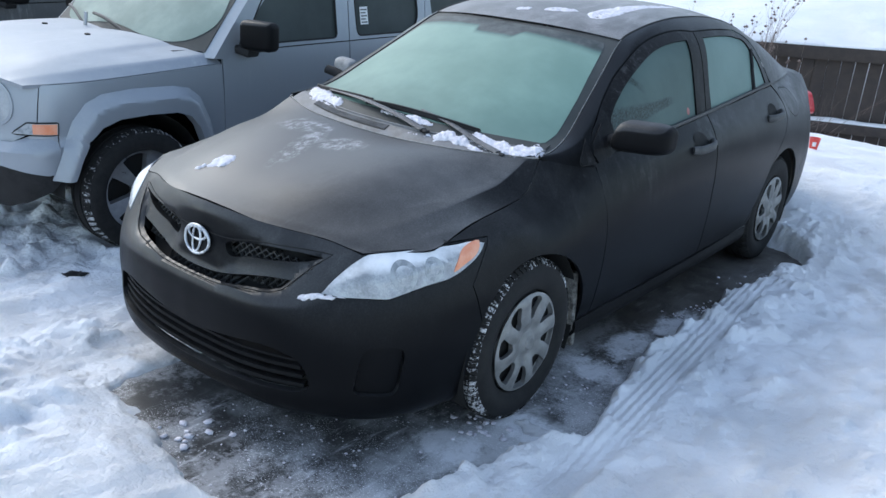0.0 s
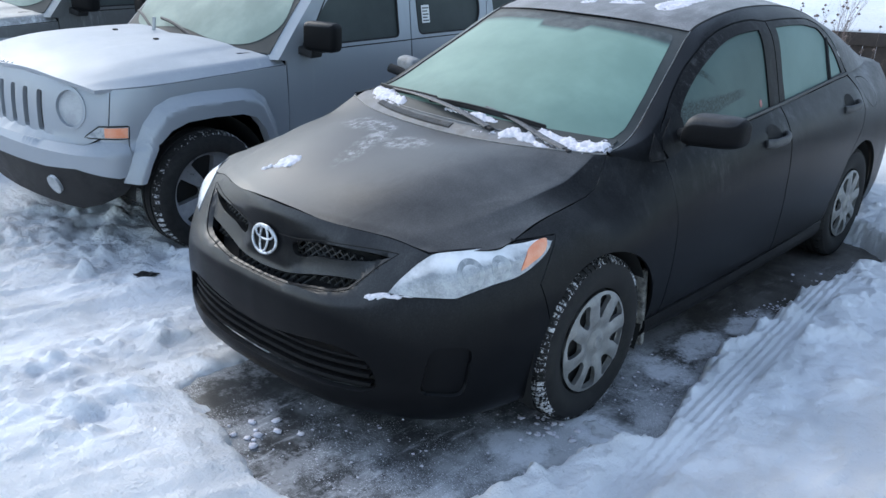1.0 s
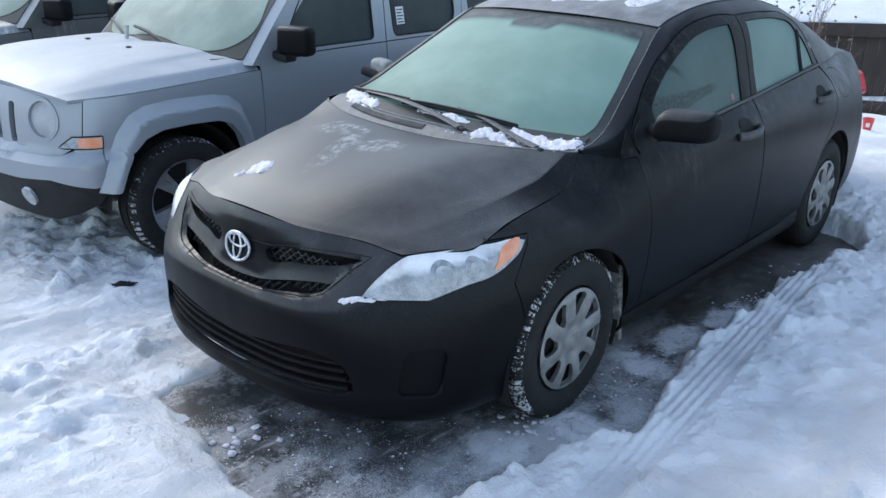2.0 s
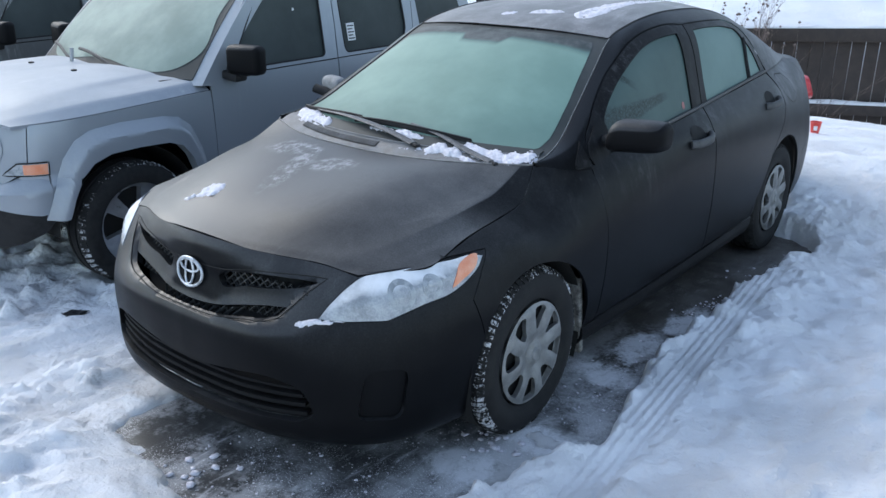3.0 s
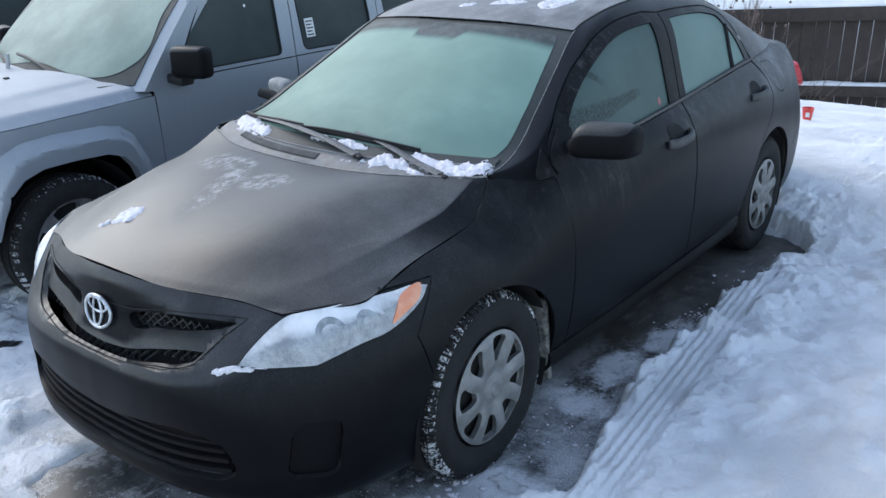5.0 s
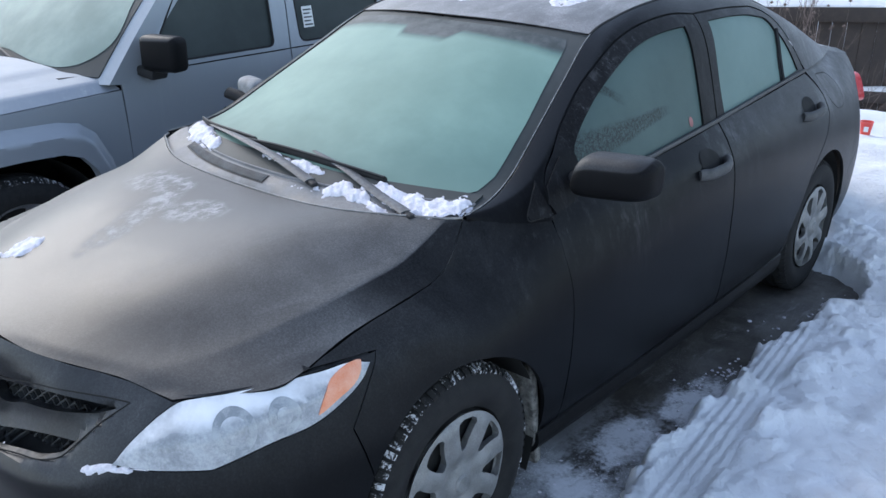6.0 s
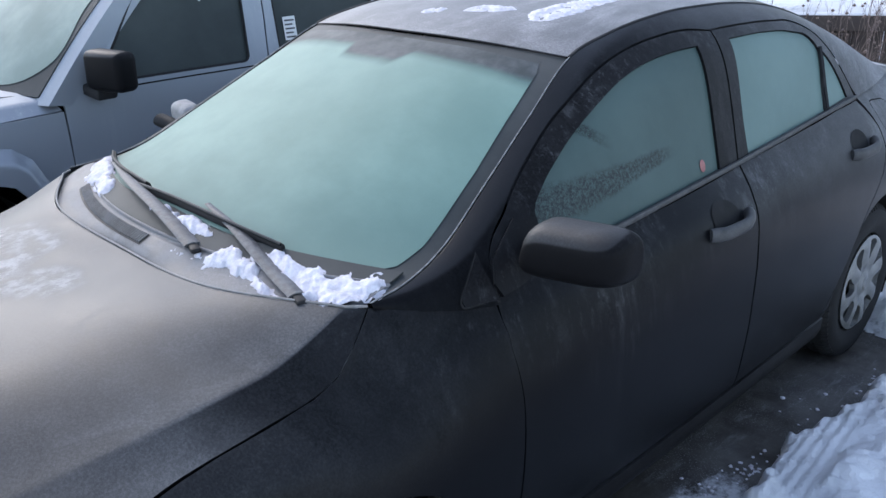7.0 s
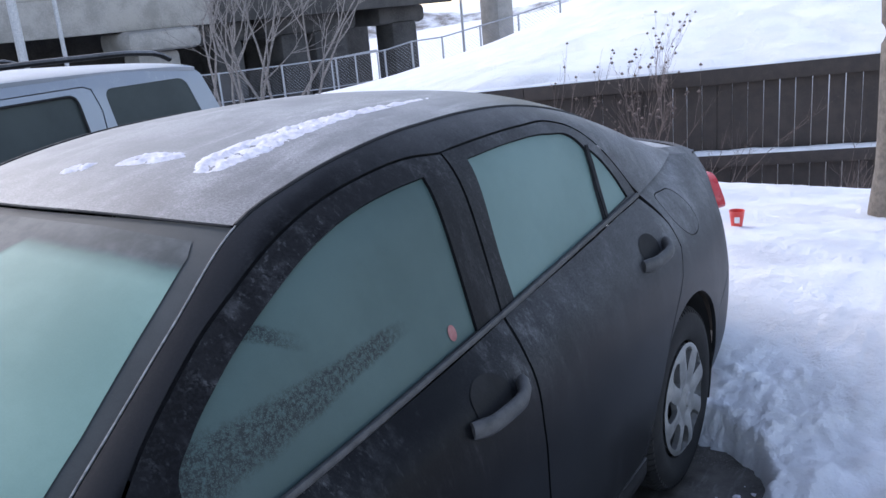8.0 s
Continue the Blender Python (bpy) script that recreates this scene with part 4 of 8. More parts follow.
def build_sedan():
    car = tagged(new("sedan"), "black four-door sedan with frosted windows parked on wet concrete", "car")
    # front fascia with its openings
    mirrored = lambda half: half + [(-q, z) for q, z in half[::-1]][1:-1]
    mir = lambda l: np.asarray(l)[::-1] * (-1, 1)
    surround = [sx(x, z) for x, z in ((0, 0.560), (0.168, 0.564), (0.28, 0.577), (0.364, 0.587), (0.40, 0.60), (0.43, 0.634), (0.465, 0.680), (0.505, 0.722), (0.44, 0.726), (0.32, 0.724), (0.238, 0.718), (0.16, 0.705), (0, 0.70))]
    surround_loop = smooth_outline(mirrored(surround), 0.018, (7, 17))
    upper_slot = [sx(x, z) for x, z in ((0.130, 0.660), (0.242, 0.664), (0.31, 0.671), (0.387, 0.684), (0.44, 0.695), (0.486, 0.7105), (0.44, 0.714), (0.38, 0.716), (0.32, 0.716), (0.238, 0.709), (0.165, 0.696), (0.125, 0.676))]
    upper_loop = smooth_outline(upper_slot, 0.012, (5,))
    lower_slot = [sx(x, z) for x, z in ((0, 0.568), (0.158, 0.573), (0.273, 0.586), (0.35, 0.596), (0.387, 0.608), (0.41, 0.633), (0.345, 0.627), (0.256, 0.613), (0.137, 0.593), (0, 0.586))]
    slot_loop = smooth_outline(mirrored(lower_slot), 0.012, (5, 13))
    low = [sx(x, z) for x, z in ((0, 0.245), (0.2, 0.25), (0.4, 0.262), (0.51, 0.28), (0.533, 0.297), (0.528, 0.335), (0.50, 0.386), (0.44, 0.406), (0.214, 0.394), (0.09, 0.377), (0, 0.374))]
    low_loop = smooth_outline(mirrored(low), 0.018)
    lamp = [sz(*p) for p in ((0.524, -0.749, 0.612), (0.542, -0.715, 0.652), (0.557, -0.682, 0.684), (0.575, -0.649, 0.712), (0.595, -0.618, 0.734), (0.62, -0.593, 0.742), (0.663, -0.542, 0.748), (0.708, -0.457, 0.752), (0.743, -0.358, 0.753), (0.775, -0.268, 0.751), (0.792, -0.242, 0.742), (0.797, -0.272, 0.715), (0.79, -0.344, 0.677), (0.778, -0.407, 0.657), (0.748, -0.51, 0.643), (0.725, -0.566, 0.629), (0.699, -0.616, 0.613), (0.655, -0.66, 0.613), (0.601, -0.702, 0.611))]
    lamp_loop = smooth_outline(lamp, 0.015, (0, 10, 16))
    fog = [sz(*p) for p in ((0.691, -0.686, 0.458), (0.723, -0.648, 0.462), (0.756, -0.60, 0.450), (0.758, -0.598, 0.37), (0.742, -0.612, 0.290), (0.70, -0.665, 0.288), (0.660, -0.712, 0.298), (0.662, -0.710, 0.36))]
    fog_loop = smooth_outline(fog, 0.012)

    def fascia_at(q):
        """The bumper skin; the bar between the grille slots lies back from its surround."""
        q = np.asarray(q, float)
        near = np.concatenate([np.sqrt(((c[:, None] - surround_loop[None]) ** 2).sum(-1)).min(1) for c in np.array_split(q, max(len(q) // 300, 1))])
        s_, z_ = np.abs(q[:, 0]), q[:, 1]
        nose = np.maximum(smooth01(s_, 0.075, 0.19), 1 - smooth01(z_, 0.585, 0.625))
        back = 0.016 * smooth01(near, 0.0, 0.016) * inside(q, surround_loop) * nose * (1 - smooth01(z_, 0.69, 0.72))
        return shell(q) - back[:, None] * normals_of(shell, q)

    front_arch = [sy(y, z) for y, z in arc(0.0, 0.315, 0.338, 150, 198, 8)]
    half = [sx(0.0, 0.798), sx(0.12, 0.793), sx(0.25, 0.780), sx(0.4, 0.768), sz(0.575, -0.635, 0.744), sz(0.66, -0.54, 0.753), sz(0.735, -0.37, 0.757), sz(0.80, -0.222, 0.757), sz(0.825, -0.33, 0.62)] + front_arch + [sy(-0.34, 0.175), sz(0.7, -0.63, 0.165), sx(0.4, 0.16), sx(0.0, 0.16)]
    loop = poly(half + [(-s, z) for s, z in half[::-1]][1:-1], 0.02)
    panel("front_bumper", loop, fascia_at, PAINT, car, holes=[upper_loop, mir(upper_loop), slot_loop, low_loop, lamp_loop, mir(lamp_loop), fog_loop, mir(fog_loop)], step=0.015, gap=0.002, depth=0.03, label="frosted black front bumper cover")
    seam_at = np.array([shell(np.array([q]))[0] for q in np.r_[surround_loop, surround_loop[:1]]])
    tube("surround_seam", seam_at + (0, 0.0008, 0), 0.0018, VOID, car, sides=6, caps=False)
    sunk = lambda d: (lambda q: shell(q) - d * normals_of(shell, np.asarray(q, float)))

    def bulged(d):
        """The lamp glass swells out between its edges."""
        def at(q):
            q = np.asarray(q, float)
            near = np.sqrt(((q[:, None] - lamp_loop[None]) ** 2).sum(-1)).min(1)
            return shell(q) + (0.018 * smooth01(near, 0.0, 0.06) - d)[:, None] * normals_of(shell, q)
        return at
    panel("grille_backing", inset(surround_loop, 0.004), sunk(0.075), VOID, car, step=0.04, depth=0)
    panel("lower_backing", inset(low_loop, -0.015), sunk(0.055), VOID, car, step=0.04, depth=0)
    # grille mesh behind the slots
    mesh_v, mesh_f = [], []
    for sgn in (-1, 1):
        for k in range(-9, 60):
            ln = np.stack([np.linspace(0, 0.16, 6) * 1.35 * sgn - 0.5 + 0.034 * k, np.linspace(0.57, 0.73, 6)], 1)
            ok = inside(ln, inset(surround_loop, 0.004))
            ln = ln[ok]
            if len(ln) < 2:
                continue
            p = sunk(0.042)(ln)
            n = normals_of(shell, ln)
            for a in range(len(ln) - 1):
                i0 = len(mesh_v)
                up = np.array((0, 0, 0.0022))
                for q, nn in ((p[a], n[a]), (p[a + 1], n[a + 1])):
                    mesh_v += [q - up, q + up, q + up - nn * 0.012, q - up - nn * 0.012]
                mesh_f += [(i0, i0 + 1, i0 + 5, i0 + 4), (i0 + 1, i0 + 2, i0 + 6, i0 + 5), (i0 + 3, i0, i0 + 4, i0 + 7)]
    mesh_object("grille_mesh", mesh_v, mesh_f, GRILLEMESH, car, sharp=20)
    for z0, z1 in ((0.266, 0.278), (0.296, 0.308), (0.326, 0.338), (0.354, 0.364)):
        e = 0.515 - (z0 - 0.25) * 0.2
        s2 = [sx(x, z) for x, z in ((0, z0), (0.25, z0 + 0.003), (e, z0 + 0.022), (e, z1 + 0.022), (0.25, z1 + 0.003), (0, z1))]
        panel("lower_slat", poly(s2 + [(-s, z) for s, z in s2[::-1]][1:-1], 0.03), sunk(0.014), TRIMFROST, car, step=0.03, depth=0.03)
    for sgn in (False, True):
        panel("fog_blank", inset(fog_loop, 0.002), sunk(0.016), PAINT, car, step=0.03, depth=0.02, mirror=sgn, label="black plastic fog lamp blank")
    # emblem: plain rings on the nose
    badge = panel("emblem_back", np.array([(0.062 * math.cos(t), 0.667 + 0.045 * math.sin(t)) for t in np.linspace(0, 2 * math.pi, 40, endpoint=False)]), shell, PAINT, car, step=0.015, depth=0.015, lift=0.007)
    nose = lambda u, w: shell(np.array([(u, w)]))[0] + (0, -0.012, 0)
    for cx, cz, rx, rz, r in ((0, 0.667, 0.066, 0.048, 0.0052), (0, 0.668, 0.021, 0.044, 0.0042), (0, 0.688, 0.047, 0.021, 0.0042)):
        t = np.linspace(0, 2 * math.pi, 41)
        tube("emblem_ring", [nose(cx + rx * math.cos(a), cz + rz * math.sin(a)) for a in t], r, REFLECTOR, badge, caps=False)
    # headlamps
    def under_hood(q):
        p = sunk(0.0035)(q)
        top = lookup(_hs, np.abs(p[:, 0]), p[:, 1]) - 0.007
        p[:, 2] = np.where(p[:, 2] - top < 0.04, np.minimum(p[:, 2], top), p[:, 2])
        return p

    for sgn in (False, True):
        lampo = panel("headlamp", inset(lamp_loop, 0.003), bulged(-0.003), LENS, car, step=0.015, depth=0.05, mirror=sgn, label="headlamp lens whitened by frost")
        panel("lamp_surround", inset(lamp_loop, -0.022), under_hood, PAINT, car, holes=[inset(lamp_loop, 0.012)], step=0.02, depth=0.0, mirror=sgn)
        am = [sz(0.785, -0.262, 0.748), sz(0.79, -0.285, 0.716), sz(0.786, -0.345, 0.688), sz(0.776, -0.40, 0.672), sz(0.772, -0.385, 0.70), sz(0.762, -0.355, 0.733)]
        panel("turn_signal", inset(smooth_outline(am, 0.010), 0.004), bulged(-0.0055), AMBER, lampo, step=0.015, depth=0.004, mirror=sgn, label="amber turn signal lens")
        for (x, y, z), rx, rz, mt in (((0.701, -0.562, 0.680), 0.050, 0.044, BOWL), ((0.745, -0.465, 0.690), 0.038, 0.036, BOWL)):
            c = sz(x, y, z)
            ring = np.array([(c[0] + rx * math.cos(a), c[1] + rz * math.sin(a)) for a in np.linspace(0, 2 * math.pi, 32, endpoint=False)])
            panel("lamp_bowl", ring, bulged(-0.0045), mt, lampo, step=0.015, depth=0.002, mirror=sgn)
            panel("bulb", inset(ring, rz * (0.42 if rx > 0.045 else 0.55)), bulged(-0.0055), LENS, lampo, step=0.012, depth=0.002, mirror=sgn)
    # hood
    panel("hood", square(-0.997, 0.997, 0.004, 0.993, 0.02), hood_at, PAINT, car, step=0.018, depth=0.02, flip=True, label="black hood under grey frost")
    # fenders
    seam = [tuple(sz(*p)) for p in HS(np.linspace(0.76, 0.0, 10))]
    fen = [sz(0.80, -0.222, 0.757)] + [sz(0.825, -0.33, 0.62)] + [sy(y * (1.09 if y > 0 else 1.0), z) for y, z in arc(0.0, 0.315, 0.338, 150, -12, 26)] + [sy(0.36, 0.2), sy(0.468, 0.2), sy(0.468, 0.4), sy(0.470, 0.6), sy(0.473, 0.78), sy(0.474, 0.86), sy(0.474, 0.897)]
    tip = [sy(0.40, 0.903), sy(0.30, 0.923), sy(0.22, 0.942)]
    seam3 = HS(np.linspace(0.76, 0.0, 24))
    sq = np.array([sz(*p) for p in seam3])
    gapv = seam3 - shell(sq)
    order = np.argsort(sq[:, 0])

    lamp_end, lamp_tip = seam[0], sz(0.80, -0.222, 0.757)

    def fender_at(q):
        q = np.asarray(q, float)
        s_, z_ = np.abs(q[:, 0]), q[:, 1]
        zs = np.interp(s_, sq[order, 0], sq[order, 1])
        front = np.interp(s_, [lamp_end[0], lamp_tip[0]], [lamp_end[1] - 0.001, lamp_tip[1]])
        lo = np.where(s_ < lamp_tip[0], front, np.minimum(zs - 0.006, front) - (0.10 - (zs - front)) * smooth01(s_, lamp_tip[0], lamp_tip[0] + 0.12))
        w = smooth01((z_ - lo) / np.maximum(zs - 0.003 - lo, 0.002), 0, 1) * (1 - smooth01(s_, sq[order[-1], 0], sq[order[-1], 0] + 0.06))
        g = np.stack([np.interp(s_, sq[order, 0], gapv[order, k]) for k in range(3)], 1)
        return shell(q) + g * w[:, None]

    fender = poly(fen + tip + seam[::-1], 0.02)
    both("front_fender", fender, fender_at, PAINT, car, step=0.025, gap=0.002, label="frosted black front fender")
    # doors: lower skins
    belt = lambda ys: [sy(y, float(BELT(np.array([y]))[0, 1]) - 0.004) for y in ys]
    fd = [sy(0.472, 0.86), sy(0.470, 0.6), sy(0.468, 0.285), sy(1.0, 0.288), sy(1.530, 0.292), sy(1.522, 0.5), sy(1.520, 0.75), sy(1.535, 0.9), sy(1.562, 0.98)] + belt([1.4, 1.2, 1.0, 0.8, 0.62, 0.52]) + [sy(0.477, 0.903)]
    fdl, fdr = both("front_door", poly(fd, 0.025), shell, PAINT, car, step=0.03, gap=0.0025, label="frosted black front door")
    ra = [sy(y, z) for y, z in arc(2.6, 0.315, 0.368, 148, 190, 7)]
    rd = [sy(1.566, 0.982), sy(1.539, 0.9), sy(1.524, 0.75), sy(1.526, 0.5), sy(1.534, 0.292), sy(2.16, 0.298), sy(2.215, 0.36), sy(2.27, 0.46), sy(2.33, 0.56), sy(2.43, 0.68), sy(2.53, 0.78), sy(2.575, 0.86), sy(2.56, 0.94), sy(2.495, 1.036)] + belt([2.3, 2.0, 1.75])
    rdl, rdr = both("rear_door", poly(rd, 0.025), shell, PAINT, car, step=0.03, gap=0.0025, label="frosted black rear door")
    # rear quarter
    ys = [2.5, 2.65, 2.8, 2.95, 3.08]
    qt = [sy(2.16, 0.292), sy(2.215, 0.30)] + [sy(y, z) for y, z in arc(2.6, 0.315, 0.368, 178, 2, 24)] + [sy(3.0, 0.5), sy(3.15, 0.58), sz(0.80, 3.27, 0.62), sz(0.79, 3.28, 0.80), sz(0.76, 3.30, 0.97), sz(0.70, 3.28, 1.03)] + [sy(3.1, 1.058)] + belt([2.9, 2.7, 2.52]) + [sy(2.565, 0.94), sy(2.58, 0.86), sy(2.535, 0.78), sy(2.434, 0.68), sy(2.334, 0.56), sy(2.274, 0.46), sy(2.22, 0.36)]
    flap = [sy(2.60, 1.0), sy(2.70, 1.012), sy(2.77, 1.0), sy(2.83, 0.92), sy(2.83, 0.875), sy(2.76, 0.852), sy(2.71, 0.862), sy(2.60, 0.97)]
    flap_loop = smooth_outline(flap, 0.012)
    panel("rear_quarter", poly(qt, 0.025), shell, PAINT, car, holes=[flap_loop], step=0.03, gap=0.002, label="frosted black rear quarter panel")
    panel("rear_quarter", poly(qt, 0.025), shell, PAINT, car, step=0.03, gap=0.002, mirror=True, label="frosted black rear quarter panel")
    panel("fuel_flap", inset(flap_loop, 0.003), shell, PAINT, car, step=0.03, depth=0.01)
    # rocker under the doors
    both("rocker", poly([sy(0.36, 0.205), sy(0.47, 0.198), sy(1.3, 0.198), sy(2.2, 0.205), sy(2.225, 0.286), sy(1.3, 0.283), sy(0.468, 0.280), sy(0.36, 0.28)], 0.04), lambda q: shell(q) + (0.004 + 0.016 * np.sin(np.clip((np.asarray(q)[:, 1] - 0.2) / 0.085, 0, 1) * math.pi))[:, None] * normals_of(shell, np.asarray(q, float)), TRIMFROST, car, step=0.018, depth=0.06, label="frosted sill below the doors")
    # rear bumper, boot face, lamps
    rb = [sz(0.80, 3.265, 0.615), sy(3.15, 0.575), sy(3.0, 0.5)] + [sy(y, z) for y, z in arc(2.6, 0.315, 0.372, 2, -20, 4)] + [sy(3.1, 0.2), (_s[-1] - 0.35, 0.2), (_s[-1], 0.2), (_s[-1], 0.62), (_s[-1] - 0.4, 0.62)]
    both("rear_bumper", poly(rb, 0.03), shell, PAINT, car, step=0.04, gap=0.001)
    tf = [sz(0.79, 3.285, 0.63), (_s[-1], 0.63), (_s[-1], 1.04), (_s[-1] - 0.55, 1.03), sz(0.71, 3.29, 1.01), sz(0.76, 3.305, 0.96), sz(0.79, 3.285, 0.80)]
    both("boot_face", poly(tf, 0.03), shell, PAINT, car, step=0.04)
    tl = [sz(0.775, 3.34, 0.81), sz(0.735, 3.40, 0.77), sz(0.64, 3.48, 0.765), sz(0.55, 3.52, 0.80), sz(0.57, 3.50, 0.885), sz(0.66, 3.44, 0.912), sz(0.745, 3.36, 0.885)]
    both("tail_lamp", smooth_outline(tl, 0.015), lambda q: shell(q) + 0.034 * normals_of(shell, np.asarray(q, float)), REDLENS, car, step=0.02, depth=0.04, label="red tail lamp")
    panel("boot_lid", square(-0.99, 0.99, 0.0, 0.98, 0.04), deck_at, RIMED, car, step=0.04, depth=0.02, label="boot lid white with hoar frost")
    both("deck_side", poly([(2.97, 1.052), (3.06, 1.054), (3.16, 1.045), (3.28, 1.02), (3.35, 0.99), (3.36, 1.02), (3.3, 1.048), (3.1, 1.078), (2.99, 1.10)], 0.03), lambda q: np.stack([0.70 - 0.05 * smooth01(q[:, 0], 3.0, 3.36) - 1.5 * np.maximum(q[:, 1] - 1.02, 0), q[:, 0], q[:, 1]], 1), PAINT, car, step=0.03, depth=0.02)
    # roof and glass
    panel("roof", square(-0.99, 0.99, 0.001, 0.995, 0.03), roof_at, ROOFGLARE, car, step=0.035, depth=0.006, label="black roof under frost, sky glare put into its pale colour")
    ws = panel("windscreen", square(-1.0, 1.0, 0.02, 1.0, 0.03), screen_at, FRIT, car, step=0.04, depth=0.005, label="laminated windscreen with black border")
    clear = poly([(0, 0.145), (0.5, 0.125), (0.76, 0.105), (0.88, 0.11), (0.935, 0.15), (0.952, 0.24), (0.95, 0.5), (0.935, 0.72), (0.925, 0.90), (0.90, 0.945), (0.5, 0.968), (0, 0.974), (-0.5, 0.968), (-0.90, 0.945), (-0.925, 0.90), (-0.935, 0.72), (-0.95, 0.5), (-0.952, 0.24), (-0.935, 0.15), (-0.88, 0.11), (-0.76, 0.105), (-0.5, 0.125)], 0.03)
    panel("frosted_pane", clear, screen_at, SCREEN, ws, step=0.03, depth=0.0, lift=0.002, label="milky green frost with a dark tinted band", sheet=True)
    bl = panel("rear_window", square(-1, 1, 0.02, 0.98, 0.04), backlight_at, SIDEGLASS, car, step=0.05, depth=0.005)
    # side windows
    fg = [(0.668, 0.939), (0.9, 0.953), (1.2, 0.970), (1.458, 0.987), (1.470, 1.10), (1.482, 1.22), (1.494, 1.318), (1.40, 1.316), (1.25, 1.302), (1.10, 1.268), (0.95, 1.210), (0.80, 1.134), (0.72, 1.085), (0.672, 1.046)]
    rg = [(1.635, 0.998), (1.9, 1.016), (2.215, 1.040), (2.235, 1.12), (2.275, 1.238), (2.24, 1.275), (2.12, 1.305), (1.9, 1.322), (1.68, 1.322), (1.655, 1.2), (1.64, 1.1)]
    qg = [(2.245, 1.044), (2.42, 1.058), (2.395, 1.12), (2.345, 1.19), (2.30, 1.228), (2.275, 1.15)]
    gf = smooth_outline(fg, 0.02, (0, 3, 6))
    gr = smooth_outline(rg, 0.02, (0, 2, 8))
    gq = smooth_outline(qg, 0.02, (0, 1, 4))
    for sgn in (False, True):
        pane = panel("front_door_glass", inset(gf, -0.004), upper, SIDEGLASS if sgn else THAW, car, step=0.03, depth=0.0, mirror=sgn, lift=-0.010, label="side window under green frost")
        panel("rear_door_glass", inset(gr, -0.004), upper, SIDEGLASS, car, step=0.03, depth=0.0, mirror=sgn, lift=-0.010, label="side window under green frost")
        panel("quarter_glass", inset(gq, -0.004), upper, SIDEGLASS, car, step=0.03, depth=0.0, mirror=sgn, lift=-0.009)
        if not sgn:
            c = np.array([(1.378 + 0.014 * math.cos(a), 1.012 + 0.017 * math.sin(a)) for a in np.linspace(0, 2 * math.pi, 24, endpoint=False)])
            panel("round_sticker", c, upper, FADEDRED, pane, step=0.02, depth=0.0, lift=-0.008, label="round faded red sticker")
    beltpt = lambda y, d=0.0: (y, float(BELT(np.array([y]))[0, 1]) + d)
    # door frames round the glass
    fo = [beltpt(0.476), beltpt(0.7), beltpt(1.0), beltpt(1.3), (1.564, 0.983), (1.578, 1.10), (1.592, 1.23), (1.604, 1.348), (1.5, 1.358), (1.35, 1.352), (1.2, 1.332), (1.05, 1.294), (0.9, 1.228), (0.75, 1.148), (0.6, 1.056), (0.50, 0.978)]
    ro = [(1.569, 0.984), beltpt(1.8), beltpt(2.1), beltpt(2.35), beltpt(2.49), (2.47, 1.09), (2.42, 1.165), (2.36, 1.232), (2.29, 1.29), (2.18, 1.328), (2.0, 1.345), (1.8, 1.351), (1.609, 1.350), (1.597, 1.23), (1.583, 1.10)]
    fol, rol = smooth_outline(fo, 0.02, (0, 4, 7)), smooth_outline(ro, 0.02, (0, 4, 12))
    for sgn in (False, True):
        panel("front_door_frame", fol, upper, TRIMFROST, car, holes=[gf], step=0.025, gap=0.002, depth=0.02, mirror=sgn, lift=-0.002, label="frosted black door frame")
        panel("rear_door_frame", rol, upper, TRIMFROST, car, holes=[gr, gq], step=0.025, gap=0.002, depth=0.02, mirror=sgn, lift=-0.002, label="frosted black door frame")
    # windscreen pillar, roof side and rear pillar in one skin
    tops = lambda l: l[np.argsort(l[:, 0])]
    ft = tops(fol[(fol[:, 1] > BELT(fol[:, 0])[:, 1] + 0.02) & ((fol[:, 0] < 1.55) | (fol[:, 1] > 1.34))])
    rt = tops(rol[(rol[:, 0] > 1.63) & (rol[:, 1] > BELT(rol[:, 0])[:, 1] + 0.02) & ((rol[:, 1] > 1.30) | (rol[:, 0] > 2.26))])
    tip_y, tip_z = [0.2, 0.22, 0.30, 0.40, 0.474], [0.938, 0.936, 0.917, 0.897, 0.891]
    low_y = np.r_[tip_y, ft[:, 0], rt[:, 0], [2.51, 2.7, 2.9, 3.08]]
    low_z = np.r_[tip_z, ft[:, 1], rt[:, 1], [1.044, 1.054, 1.060, 1.066]]
    tip_gap = np.array([fender_at(np.array([sy(y, z)]))[0] - upper(np.array([(y, z)]))[0] for y, z in zip(tip_y, tip_z)])

    def pillar_skin(q):
        yv = 0.204 + 2.866 * q[:, 0] ** 1.25
        z0 = np.interp(yv, low_y, low_z) + 0.0015
        z1 = RAIL(yv)[:, 1] - 0.0005
        v = 1 - (1 - np.clip(q[:, 1] / 0.92, 0, 1)) ** 2.2
        zz = z0 + (np.maximum(z1, z0 + 0.003) - z0) * v
        p = upper(np.stack([yv, zz], 1))
        g = np.stack([np.interp(yv, tip_y, tip_gap[:, k]) for k in range(3)], 1)
        near = 1 - smooth01(yv, 0.43, 0.474)
        p = p + (g + (0.0016, 0, 0)) * ((1 - v) ** 1.5 * near)[:, None]
        fold = np.clip((q[:, 1] - 0.92) / 0.08, 0, 1)
        return p - np.stack([0.010 * fold, 0 * fold, 0.012 * fold], 1)

    by = np.linspace(0.62, 2.30, 60)
    bz = np.interp(by, low_y, low_z)
